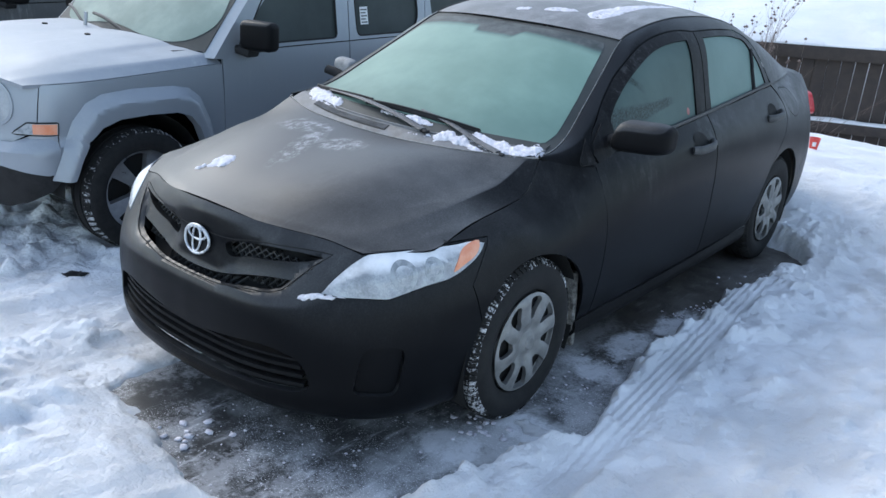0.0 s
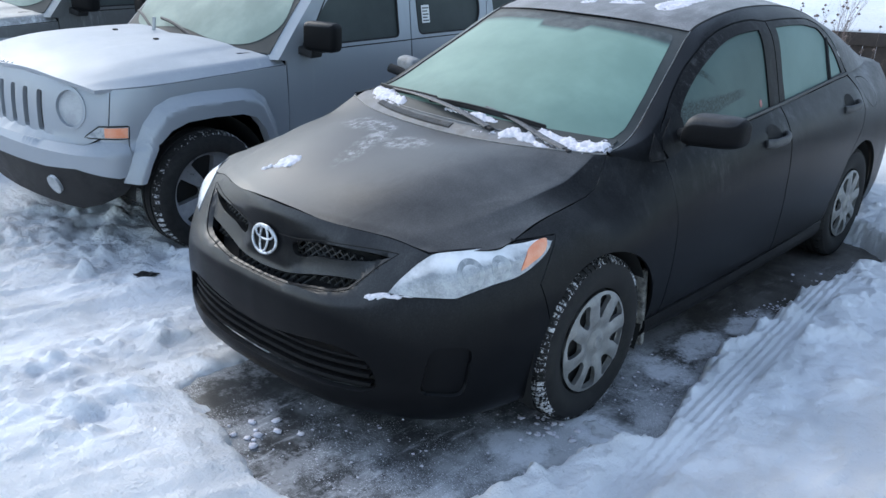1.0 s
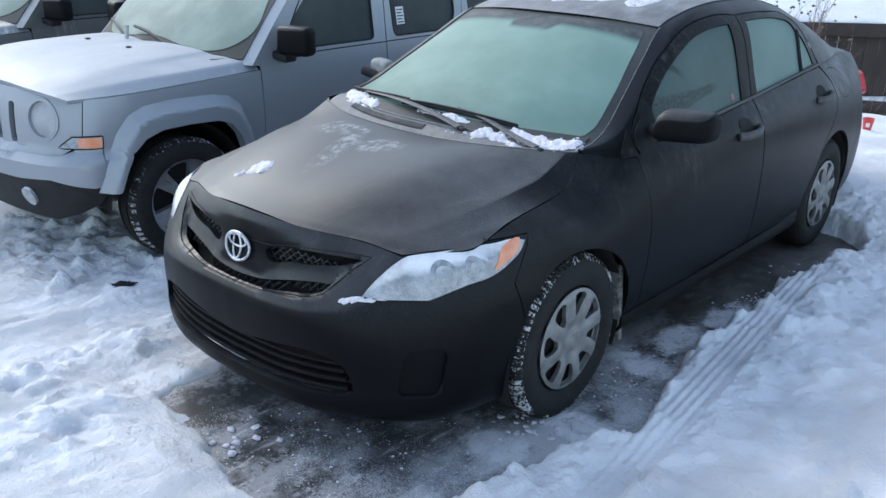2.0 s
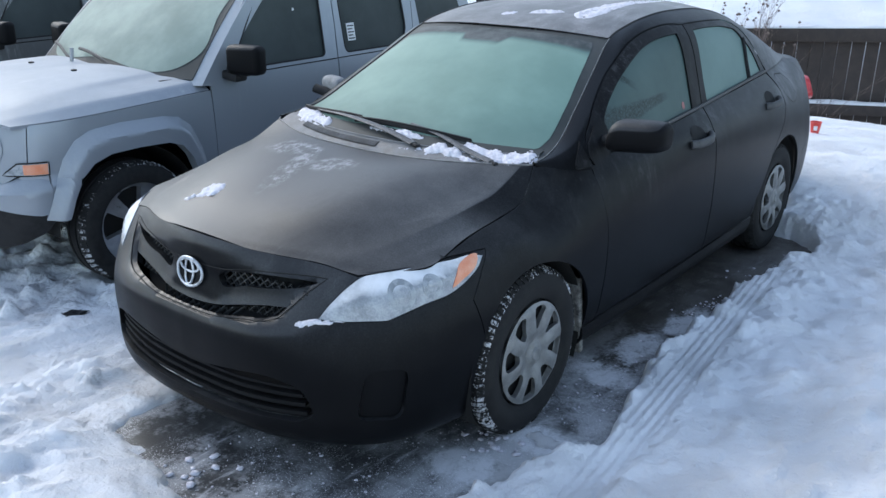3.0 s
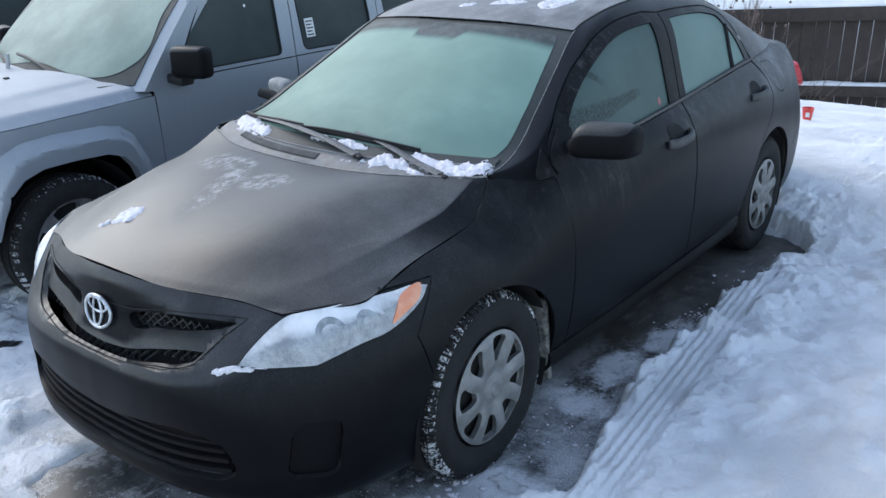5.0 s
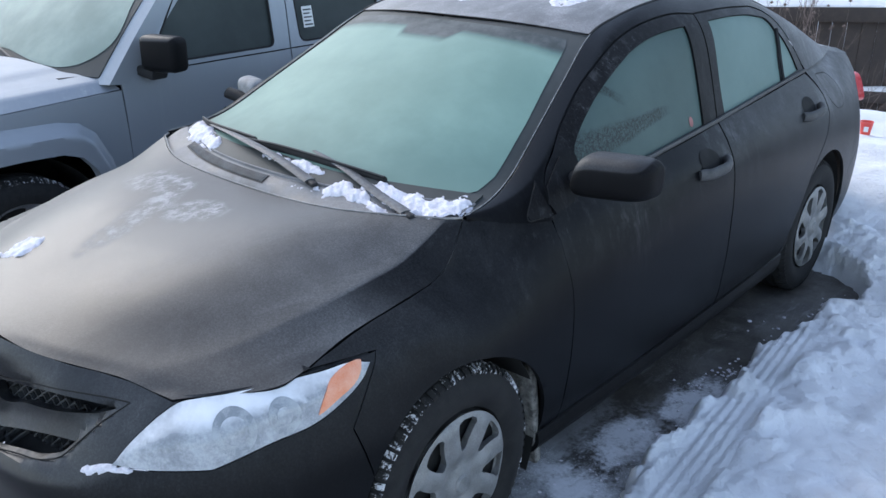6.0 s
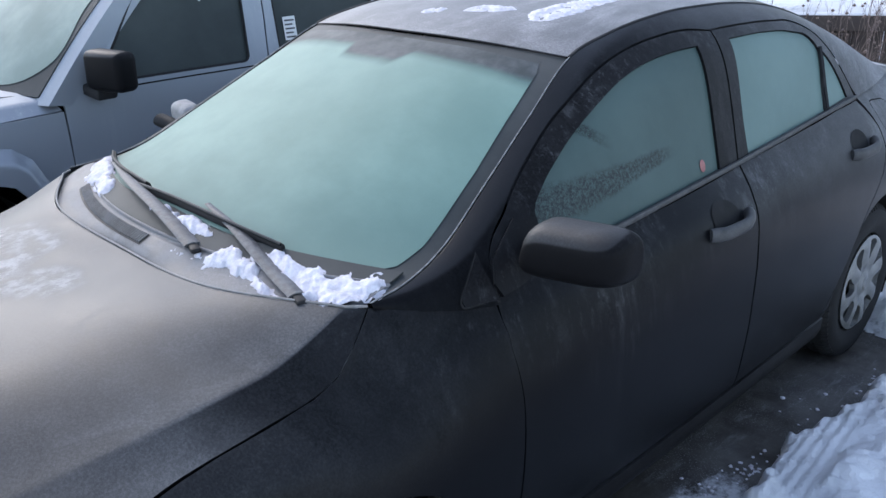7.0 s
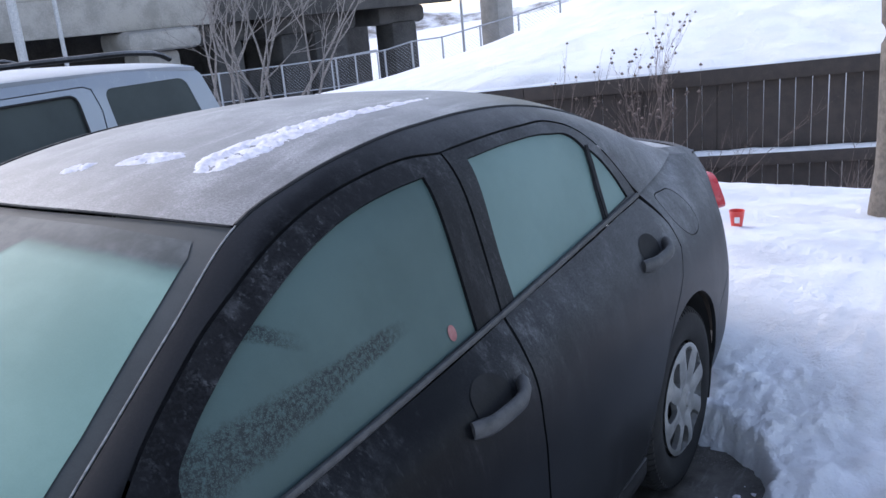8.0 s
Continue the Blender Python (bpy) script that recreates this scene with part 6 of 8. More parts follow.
def build_suv(name, label, paint, at, screen, detailed=True):
    car = tagged(new(name), label, "car")
    car.location = at
    hz = [0.2, 0.3, 0.45, 0.6, 0.75, 0.86, 0.93, 1.0, 1.05]
    sh = Shell([(0, -0.64), (0.3, -0.622), (0.55, -0.575), (0.72, -0.505), (0.81, -0.415), (0.855, -0.27), (0.868, 0.0), (0.87, 0.6), (0.87, 1.5), (0.868, 2.4), (0.855, 3.1)], hz, [0.03, 0.012, 0.002, 0.0, 0.002, 0.008, 0.014, 0.024, 0.03], hermite([0.2, 0.3, 0.4, 0.5, 0.545, 0.56, 0.65, 0.8, 0.86, 0.93, 1.05], [0.03, -0.02, -0.055, -0.06, -0.05, 0.0, 0.0, 0.012, 0.03, 0.06, 0.1]))
    deep = lambda d: (lambda q: sh(q) - d * normals_of(sh, np.asarray(q, float)))
    cy, cz, R = 0.07, 0.245, 0.43

    # window side: leans in above the belt
    def wall(q):
        q = np.asarray(q, float)
        x = hermite([0.9, 0.985, 1.1, 1.3, 1.42, 1.47, 1.52], [0.858, 0.848, 0.826, 0.788, 0.762, 0.74, 0.70])(q[:, 1])
        return np.stack([x - 0.03 * smooth01(q[:, 0], 2.6, 3.25), q[:, 0], q[:, 1]], 1)

    ARCH = [(-0.325, 0.36), (-0.29, 0.45), (-0.235, 0.55), (-0.16, 0.625), (-0.06, 0.658), (0.1, 0.665), (0.28, 0.66), (0.37, 0.63), (0.43, 0.56), (0.475, 0.45), (0.50, 0.33), (0.505, 0.24)]
    hoodseam = [sh.y(-0.47, 0.842), sh.y(-0.2, 0.852), sh.y(0.1, 0.866), sh.y(0.4, 0.882), sh.y(0.63, 0.895)]
    # front: grille panel with slots and lamps
    slots = []
    for i in range(-3, 4):
        x = 0.132 * i
        slots.append(fillet([(x - 0.025, 0.592), (x + 0.025, 0.592), (x + 0.025, 0.803), (x - 0.025, 0.803)], 0.02))
    lamps = [np.array([(g * 0.625 + 0.092 * math.cos(a), 0.735 + 0.096 * math.sin(a)) for a in np.linspace(0, 2 * math.pi, 40, endpoint=False)]) for g in (-1, 1)]
    gp = [sh.x(0.0, 0.885), sh.x(0.4, 0.872), sh.x(0.7, 0.852), sh.x(0.787, 0.842), sh.x(0.792, 0.66), sh.x(0.765, 0.60), sh.x(0.7, 0.555), sh.x(0.0, 0.545)]
    panel("grille_panel", poly(gp + [(-s, z) for s, z in gp[::-1]][1:-1], 0.03), sh, paint, car, holes=slots + lamps, step=0.035, gap=0.001, depth=0.03, label="painted grille panel with upright slots")
    for sl in slots:
        panel("grille_slot", inset(sl, -0.004), deep(0.025), VOID, car, step=0.03, depth=0)
    for lp in lamps:
        lm = panel("round_headlamp", inset(lp, 0.003), deep(0.012), SILVERLENS, car, step=0.02, depth=0.03, label="round headlamp whitened by frost")
        panel("lamp_ring", inset(lp, -0.012), deep(0.002), paint, lm, holes=[inset(lp, 0.004)], step=0.02, depth=0.02, lift=0.008)
    # bumper and dark lower skirt
    bp = [sh.x(0, 0.548), sh.x(0.7, 0.556), sh.x(0.78, 0.60), sh.y(-0.36, 0.592), sh.y(-0.36, 0.40), sh.y(-0.43, 0.395), sh.x(0.7, 0.44), sh.x(0.5, 0.425), sh.x(0, 0.42)]
    panel("front_bumper", poly(bp + [(-s, z) for s, z in bp[::-1]][1:-1], 0.03), sh, paint, car, step=0.03, gap=0.002, depth=0.03, lift=0.004, label="frosted painted front bumper")
    lw = [sh.x(0, 0.425), sh.x(0.5, 0.43), sh.x(0.7, 0.445), sh.y(-0.43, 0.40), sh.y(-0.34, 0.385), sh.y(-0.40, 0.30), sh.y(-0.48, 0.235), sh.x(0.6, 0.19), sh.x(0, 0.19)]
    panel("lower_skirt", poly(lw + [(-s, z) for s, z in lw[::-1]][1:-1], 0.03), deep(0.004), TRIM, car, step=0.04, depth=0.03, label="black plastic lower bumper")
    for g in (-1, 1):
        c = np.array([(g * 0.505 + 0.042 * math.cos(a), 0.325 + 0.05 * math.sin(a)) for a in np.linspace(0, 2 * math.pi, 28, endpoint=False)])
        panel("fog_lamp", c, deep(-0.012), LENS, car, step=0.02, depth=0.02)
        mir = g < 0
        tm = poly([sh.x(0.70, 0.60), sh.y(-0.36, 0.598), sh.y(-0.355, 0.655), sh.x(0.76, 0.655)], 0.02)
        panel("marker_groove", inset(tm, -0.007), deep(-0.0065), VOID, car, step=0.03, depth=0.0, mirror=mir)
        ts = panel("side_marker", tm, deep(-0.008), BOWL, car, step=0.02, depth=0.012, mirror=mir, label="frosted marker lamp")
        ta = poly([sh.y(-0.455, 0.602), sh.y(-0.363, 0.600), sh.y(-0.358, 0.652), sh.y(-0.455, 0.652)], 0.02)
        panel("amber_lens", ta, deep(-0.0095), AMBER, ts, step=0.02, depth=0.004, mirror=mir, label="amber side lens")
    # fender, flare, doors
    fen = [sh.x(0.789, 0.838), sh.x(0.794, 0.66), sh.y(-0.355, 0.66), sh.y(-0.355, 0.59), sh.y(-0.37, 0.40)] + [sh.y(y, z) for y, z in ARCH] + [ sh.y(0.645, 0.24), sh.y(0.645, 0.6), sh.y(0.636, 0.893)] + hoodseam[::-1][1:]
    both("fender", poly(fen, 0.025), sh, paint, car, step=0.03, gap=0.002, label="silver fender" if detailed else "")
    inner = ARCH[1:-1]
    flare = [(-0.41, 0.37), (-0.36, 0.50), (-0.285, 0.66), (-0.22, 0.745), (-0.13, 0.785), (0.05, 0.80), (0.30, 0.795), (0.40, 0.775), (0.47, 0.72), (0.54, 0.58), (0.585, 0.40), (0.595, 0.28)]
    fl = flare + [(0.512, 0.27)] + inner[::-1] + [(-0.318, 0.372)]
    rim_line = poly([sh.y(y, z) for y, z in flare], 0.02)[: -max(int(0.9 / 0.02), 1)]

    def flare_at(q):
        q = np.asarray(q, float)
        near = np.sqrt(((q[:, None] - rim_line[None]) ** 2).sum(-1)).min(1)
        return sh(q) + (0.004 + 0.056 * smooth01(near, 0.0, 0.062))[:, None] * normals_of(sh, q)
    both("wheel_arch_flare", poly([sh.y(y, z) for y, z in fl], 0.02), flare_at, paint, car, step=0.018, depth=0.07, label="squared wheel arch flare")
    fd = [sh.y(0.648, 0.24), sh.y(1.665, 0.24), sh.y(1.668, 0.6), sh.y(1.672, 0.975), sh.y(1.2, 0.966), sh.y(0.8, 0.956), sh.y(0.64, 0.95), sh.y(0.642, 0.7)]
    both("front_door", poly(fd, 0.03), sh, paint, car, step=0.04, gap=0.003)
    rd = [sh.y(1.672, 0.24), sh.y(2.1, 0.24), sh.y(2.16, 0.38), sh.y(2.28, 0.58), sh.y(2.44, 0.70), sh.y(2.45, 0.99), sh.y(2.0, 0.982), sh.y(1.677, 0.976), sh.y(1.673, 0.6)]
    both("rear_door", poly(rd, 0.03), sh, paint, car, step=0.04, gap=0.003)
    qp = [sh.y(2.455, 0.70), sh.y(2.6, 0.72), sh.y(2.8, 0.70), sh.y(2.95, 0.6), sh.y(3.02, 0.4), sh.y(3.25, 0.4), sh.y(3.28, 0.99), sh.y(2.455, 0.992)]
    both("rear_quarter", poly(qp, 0.04), sh, paint, car, step=0.05, gap=0.002)
    # window frames and panes
    w1 = fillet([(0.79, 0.982), (1.2, 0.99), (1.57, 0.996), (1.585, 1.40), (1.08, 1.40)], 0.04)
    w2 = fillet([(1.75, 1.0), (2.33, 1.01), (2.395, 1.12), (2.375, 1.41), (1.745, 1.405)], 0.05)
    w3 = fillet([(2.555, 1.02), (3.14, 1.03), (3.02, 1.412), (2.52, 1.415)], 0.05)
    f1 = poly([(0.64, 0.952), (0.8, 0.958), (1.2, 0.968), (1.672, 0.977), (1.688, 1.2), (1.692, 1.43), (1.3, 1.437), (1.06, 1.435), (1.02, 1.42), (0.88, 1.25), (0.72, 1.06)], 0.03)
    f2 = poly([(1.677, 0.978), (2.0, 0.984), (2.45, 0.992), (2.47, 1.15), (2.48, 1.32), (2.455, 1.42), (2.42, 1.437), (1.697, 1.434), (1.692, 1.2)], 0.03)
    f3 = poly([(2.455, 0.994), (3.27, 0.992), (3.22, 1.2), (3.14, 1.42), (3.08, 1.468), (2.8, 1.478), (2.0, 1.48), (1.4, 1.474), (1.12, 1.462), (1.05, 1.443), (1.3, 1.442), (1.692, 1.436), (2.42, 1.441), (2.46, 1.424), (2.485, 1.32), (2.475, 1.15)], 0.03)
    for mir in (False, True):
        a = panel("front_window", inset(w1, -0.012), wall, DARKGLASS, car, step=0.05, depth=0, lift=-0.012, mirror=mir, label="dark frosted side window")
        b = panel("rear_window", inset(w2, -0.012), wall, DARKGLASS, car, step=0.05, depth=0, lift=-0.012, mirror=mir, label="dark frosted side window")
        panel("cargo_window", inset(w3, -0.004), wall, DARKGLASS, car, step=0.05, depth=0, lift=-0.004, mirror=mir, label="dark rear side window")
        panel("front_window_frame", f1, wall, paint, car, holes=[w1], step=0.04, gap=0.002, depth=0.03, mirror=mir)
        panel("rear_window_frame", f2, wall, paint, car, holes=[w2], step=0.04, gap=0.002, depth=0.03, mirror=mir)
        panel("side_pillar", f3, wall, paint, car, holes=[w3], step=0.04, depth=0.02, mirror=mir)
        g = -1 if mir else 1
        for w in (w1, w2):
            lp = inset(w, 0.004)
            tube("window_seal", [tuple((wall(np.array([p]))[0] + (-0.004, 0, 0)) * (g, 1, 1)) for p in np.r_[lp, lp[:1]]], 0.007, TRIM, car, sides=6, caps=False)
        if detailed and not mir:
            st = poly([(1.80, 1.075), (1.875, 1.077), (1.875, 1.19), (1.80, 1.188)], 0.05)
            sk = panel("window_sticker", st, wall, WHITEPAPER, b, step=0.1, depth=0, lift=-0.006, label="white paper label with printed bars")
            for k in range(5):
                z = 1.17 - 0.02 * k
                panel("print_bar", poly([(1.808, z - 0.004), (1.866 - 0.012 * (k % 2), z - 0.004), (1.866 - 0.012 * (k % 2), z + 0.004), (1.808, z + 0.004)], 0.05), wall, INK, sk, step=0.1, depth=0, lift=-0.004)
            dot = np.array([(1.36 + 0.008 * math.cos(t), 1.30 + 0.009 * math.sin(t)) for t in np.linspace(0, 2 * math.pi, 12, endpoint=False)])
            panel("frost_spot", dot, wall, WHITEPAPER, a, step=0.05, depth=0, lift=-0.008)
    # roof, windscreen, hood
    roof = lambda q: np.stack([q[:, 0] * 0.735, 1.02 + 2.09 * q[:, 1] + 0.0 * q[:, 0], 1.455 + 0.045 * np.sin(np.clip(q[:, 1] * 0.9 + 0.1, 0, 1) * math.pi) ** 0.7 + 0.03 * (1 - np.abs(q[:, 0]) ** 4)], 1)
    panel("roof", square(-1, 1, 0, 1, 0.06), roof, paint, car, step=0.06, depth=0.02)
    scr = lambda q: np.stack([q[:, 0] * (0.80 - 0.10 * q[:, 1]), 0.42 + 0.60 * q[:, 1] + 0.14 * np.abs(q[:, 0]) ** 2 * (1 - 0.6 * q[:, 1]), 0.955 + 0.515 * q[:, 1] + 0.02 * np.sin(q[:, 1] * math.pi)], 1)
    sc = panel("windscreen", square(-1, 1, 0, 1, 0.06), scr, FRIT, car, step=0.06, depth=0.01, label="windscreen with black border")
    panel("frosted_pane", smooth_outline([(-0.9, 0.14), (0, 0.11), (0.9, 0.14), (0.95, 0.2), (0.94, 0.6), (0.92, 0.92), (0.5, 0.96), (-0.5, 0.96), (-0.92, 0.92), (-0.94, 0.6), (-0.95, 0.2)], 0.05), scr, screen, sc, step=0.06, depth=0, lift=0.003, label="pale frost on the windscreen")
    for g in (1, -1):
        pl = [scr(np.array([(g * 1.03, b)]))[0] + (g * 0.004, 0.02, 0.0) for b in np.linspace(-0.06, 1.0, 14)]
        pv, pf = [], []
        for p, b in zip(pl, np.linspace(0, 1, 14)):
            o = wall(np.array([(p[1] + 0.12, p[2] + 0.0)]))[0] * (g, 1, 1)
            q = np.array((p[0] - g * 0.04, p[1] - 0.02, p[2] + 0.004))
            oo = np.array((o[0], p[1] + 0.135, p[2] - 0.01))
            pv += [q, p + (g * 0.035, 0.015, 0.006), oo, oo + (-g * 0.05, 0, -0.02)]
        for i in range(13):
            for k in range(3):
                qd = (4 * i + k, 4 * i + k + 1, 4 * i + 4 + k + 1, 4 * i + 4 + k)
                pf.append(qd if g > 0 else qd[::-1])
        mesh_object("windscreen_pillar", pv, pf, paint, car, sharp=40)
    HB = [0, 0.35, 0.7, 1.0]
    edge = hermite(HB, np.array([(0.850, 0.632, 0.897), (0.858, 0.25, 0.877), (0.85, -0.2, 0.856), (0.775, -0.485, 0.845)]))
    sho = hermite(HB, np.array([(0.80, 0.60, 0.945), (0.80, 0.22, 0.925), (0.78, -0.2, 0.902), (0.70, -0.52, 0.862)]))
    rdg = hermite(HB, np.array([(0.60, 0.48, 0.968), (0.63, 0.18, 0.958), (0.665, -0.2, 0.935), (0.60, -0.55, 0.876)]))
    top = hermite(HB, np.array([(0.55, 0.46, 0.985), (0.585, 0.17, 0.975), (0.61, -0.2, 0.948), (0.52, -0.565, 0.882)]))
    mid = hermite(HB, np.array([(0.0, 0.40, 0.992), (0.0, 0.1, 0.983), (0.0, -0.25, 0.957), (0.0, -0.62, 0.888)]))

    def hood(q):
        q = np.asarray(q, float)
        a, b = np.abs(q[:, 0]), q[:, 1]
        nodes = np.stack([mid(b), top(b), rdg(b), sho(b), edge(b)], 1)
        k = np.array([0, 0.55, 0.62, 0.85, 1.0])
        i = np.clip(np.searchsorted(k, a, side="right") - 1, 0, 3)
        r = np.arange(len(a))
        t = ((a - k[i]) / (k[i + 1] - k[i]))[:, None]
        t = np.where((i == 0)[:, None], t, t)
        out = nodes[r, i] * (1 - t) + nodes[r, i + 1] * t
        out[:, 2] += np.where(i == 0, 0.012 * np.sin(t[:, 0] * math.pi), 0)
        out[:, 0] *= np.where(q[:, 0] < 0, -1, 1)
        return out

    panel("hood", square(-0.998, 0.998, 0, 1, 0.03), hood, paint, car, step=0.035, depth=0.02, flip=True, label="painted hood white with frost")
    panel("cowl", square(-0.74, 0.74, 0, 1, 0.06), lambda q: np.stack([q[:, 0] * 0.95, 0.33 + 0.10 * q[:, 1] + 0.16 * np.abs(q[:, 0]) ** 2, 0.955 - 0.0 * q[:, 1]], 1), TRIM, car, step=0.08, depth=0.02)
    # wipers, washers, antenna
    for a0, a1 in ((0.25, -0.30), (-0.35, -0.85)):
        tube("wiper", [scr(np.array([(a0 + (a1 - a0) * t, 0.03 + 0.10 * t)]))[0] + (0, -0.02, 0.02 + 0.02 * math.sin(t * 3)) for t in np.linspace(0, 1, 8)], 0.010, TRIMFROST, car, sides=6)
    for x in (0.24, -0.24):
        rounded_box("washer_jet", (0.03, 0.025, 0.014), (x, 0.17, 0.995), TRIM, car, 0.004)
    tube("antenna", [(-0.12, 0.36, 0.985), (-0.12, 0.365, 1.02), (-0.12, 0.372, 1.075)], 0.011, LENS, car, sides=6)
    if detailed:
        for x in (-0.05, 0.0, 0.05):
            rounded_box("hood_emblem", (0.035, 0.006, 0.018), (x + 0.02, -0.598, 0.898), REFLECTOR, car, 0.002, turn=(-60, 0, 0))
    # mirrors
    for g in (1, -1):
        m = rounded_box("door_mirror", (0.225, 0.11, 0.165), (g * 0.99, 0.80, 1.06), TRIMFROST, car, 0.032, label="blocky black door mirror", seg=3, turn=(0, 0, g * 14))
        rounded_box("mirror_step", (0.16, 0.085, 0.06), (g * 0.945, 0.795, 1.00), TRIM, m, 0.02, turn=(0, 0, g * 14))
        rounded_box("mirror_foot", (0.16, 0.10, 0.05), (g * 0.87, 0.785, 0.965), TRIM, m, 0.016, turn=(0, 8, g * 8))
        # roof rails
        rl = [(g * 0.66, y, z) for y, z in ((1.42, 1.50), (1.48, 1.528), (1.6, 1.545), (2.0, 1.560), (2.5, 1.562), (2.85, 1.552), (2.95, 1.538), (3.02, 1.505))]
        tube("roof_rail", through_points(rl)(np.linspace(0, 1, 30)), 0.02, TRIMFROST, car, sides=8, flat=0.7, label="black roof rail with frost")
        for wy, nm in ((cy, "wheel"), (2.5, "wheel")):
            w = new(nm)
            w.parent = car
            w.location = (g * 0.925, wy, cz)
            Rt = 0.34
            lathe("tyre", [(g * h, r) for h, r in ((-0.22, 0.2), (-0.225, 0.27), (-0.20, 0.325), (-0.17, Rt), (-0.155, Rt), (-0.153, Rt - 0.01), (-0.14, Rt - 0.01), (-0.138, Rt), (-0.09, Rt), (-0.088, Rt - 0.01), (-0.075, Rt - 0.01), (-0.073, Rt), (-0.05, Rt - 0.002), (-0.02, 0.325), (-0.004, 0.30), (0, 0.27), (-0.006, 0.24), (-0.02, 0.226))], RUBBER, w, n=64)
            tv, tf = [], []
            for i in range(60):
                a = 2 * math.pi * i / 60
                k = len(tv)
                for da in (-0.03, 0.03):
                    for h, r in ((-0.055, Rt + 0.002), (-0.018, Rt - 0.014), (-0.018, Rt - 0.03), (-0.055, Rt - 0.02)):
                        tv.append((g * h, r * math.cos(a + da), r * math.sin(a + da)))
                tf += [(k, k + 1, k + 5, k + 4), (k + 1, k + 2, k + 6, k + 5), (k, k + 3, k + 2, k + 1), (k + 4, k + 5, k + 6, k + 7)]
            mesh_object("tread", tv, tf, SNOWTREAD, w, sharp=20)
            circ = np.array([(0.228 * math.cos(t), 0.228 * math.sin(t)) for t in np.linspace(0, 2 * math.pi, 64, endpoint=False)])
            holes = []
            for i in range(5):
                t0 = 2 * math.pi * i / 5 + 0.5
                c, s_ = math.cos(t0), math.sin(t0)
                holes.append(smooth_outline([(r * c - q * s_, r * s_ + q * c) for r, q in ((0.07, -0.012), (0.12, -0.045), (0.185, -0.075), (0.203, -0.04), (0.207, 0), (0.203, 0.04), (0.185, 0.075), (0.12, 0.045), (0.07, 0.012))], 0.015, (2, 6)))
            rim = panel("rim", circ, lambda q: np.stack([-0.03 + 0.015 * np.cos(np.linalg.norm(q, axis=1) * 12), q[:, 0], q[:, 1]], 1), ALLOY, w, holes=holes, step=0.02, depth=0.04, label="grey five-spoke alloy rim")
            if g < 0:
                rim.scale = (-1, 1, 1)
            lathe("brake_disc", [(g * -0.09, 0.0), (g * -0.09, 0.22), (g * -0.15, 0.225)], VOID, w, n=32)
        v, f = [], []
        for t in np.radians(np.linspace(-15, 178, 24)):
            for x in (0.86, 0.5):
                v.append((g * x, cy + R * math.cos(t), cz + R * math.sin(t)))
        f = [(2 * i, 2 * i + 1, 2 * i + 3, 2 * i + 2) for i in range(23)]
        mesh_object("arch_liner", v, f, VOID, car, sharp=0)
    rounded_box("chassis", (1.5, 3.2, 0.2), (0, 1.4, 0.32), VOID, car, 0.04)
    rounded_box("cabin_core", (1.4, 2.5, 0.5), (0, 1.9, 0.72), VOID, car, 0.05)
    rounded_box("engine_core", (1.0, 0.95, 0.5), (0, -0.02, 0.55), VOID, car, 0.05)
    return car


suv = build_suv("off_road_vehicle", "silver boxy four-wheel-drive with frosted hood and windows", SILVER, (-2.63, 0.0, 0.0), PALESCREEN)
far_suv = build_suv("off_road_vehicle", "grey boxy vehicle with frosted glass parked farther along", GREY, (-5.22, -0.15, -0.02), PALESCREEN, False)

# ---- ground, snow ----
def pave_z(x):
    """The lot falls a little towards the other cars."""
    return -0.11 * smooth01(-x, 0.3, 1.7)


def hill(x, y):
    """The snowed-over embankment behind the board fence, the dip before it, and the drop towards the underpass."""
    az = np.degrees(np.arctan2(x - 1.69, np.maximum(y, 0.01)))
    d = np.hypot(x - 1.69, y)
    crest = np.interp(az, [-48, -40, -35.4, -30.5, -27.2, -25, -20, -10, 20, 60], [-0.15, 0.08, 0.36, 0.72, 1.08, 1.34, 1.8, 2.4, 2.6, 1.0])
    behind = smooth01(y - 10.8 - 0.15 * x, 0.1, 0.6)
    foot = 0.55 * smooth01(az, -40, -29)
    t = np.clip((d - 11.5) / 6.5, 0, 1)
    up = (foot * (1 - t) + crest * t) * behind * smooth01(az, -52, -44)
    dip = -1.15 * smooth01(y, 6.9, 9.2) * (1 - behind) * smooth01(az, -50, -38)
    past = -1.3 * smooth01(d, 18.5, 26) - 3.0 * smooth01(d, 32, 40)
    return (up + dip + past * smooth01(-az, 20, 30)) * (y > 0)


_e = np.r_[np.arange(-9, 9.01, 0.5), [9.4, 9.8, 10.2, 10.6, 11, 11.4, 11.8, 12.3, 13, 14, 16, 18, 20, 22.5, 25, 28, 32, 37, 44, 55, 75, 110, 200, 420]]
_axis = np.unique(np.r_[_e, -_e])
GX, GY = np.meshgrid(_axis, _axis)
gz = hill(GX.ravel(), GY.ravel()) - 0.10 + 0.06 * (fbm(GX.ravel(), GY.ravel(), 0.3, 3) - 0.5)
_n = len(_axis)
_i = np.arange(_n - 1)[:, None] * _n + np.arange(_n - 1)[None]
ground = mesh_object("ground", np.stack([GX.ravel(), GY.ravel(), gz], 1), np.stack([_i, _i + 1, _i + _n + 1, _i + _n], -1).reshape(-1, 4), SNOW, sharp=0)
tagged(ground, "snow-covered ground rising to a smooth white embankment", "ground", kind="structure")
slab = grid_sheet("pavement", lambda q: np.stack([-4.2 + 7.4 * q[:, 0], -4.2 + 8.7 * q[:, 1], pave_z(-4.2 + 7.4 * q[:, 0])], 1), 60, 4, SLAB)
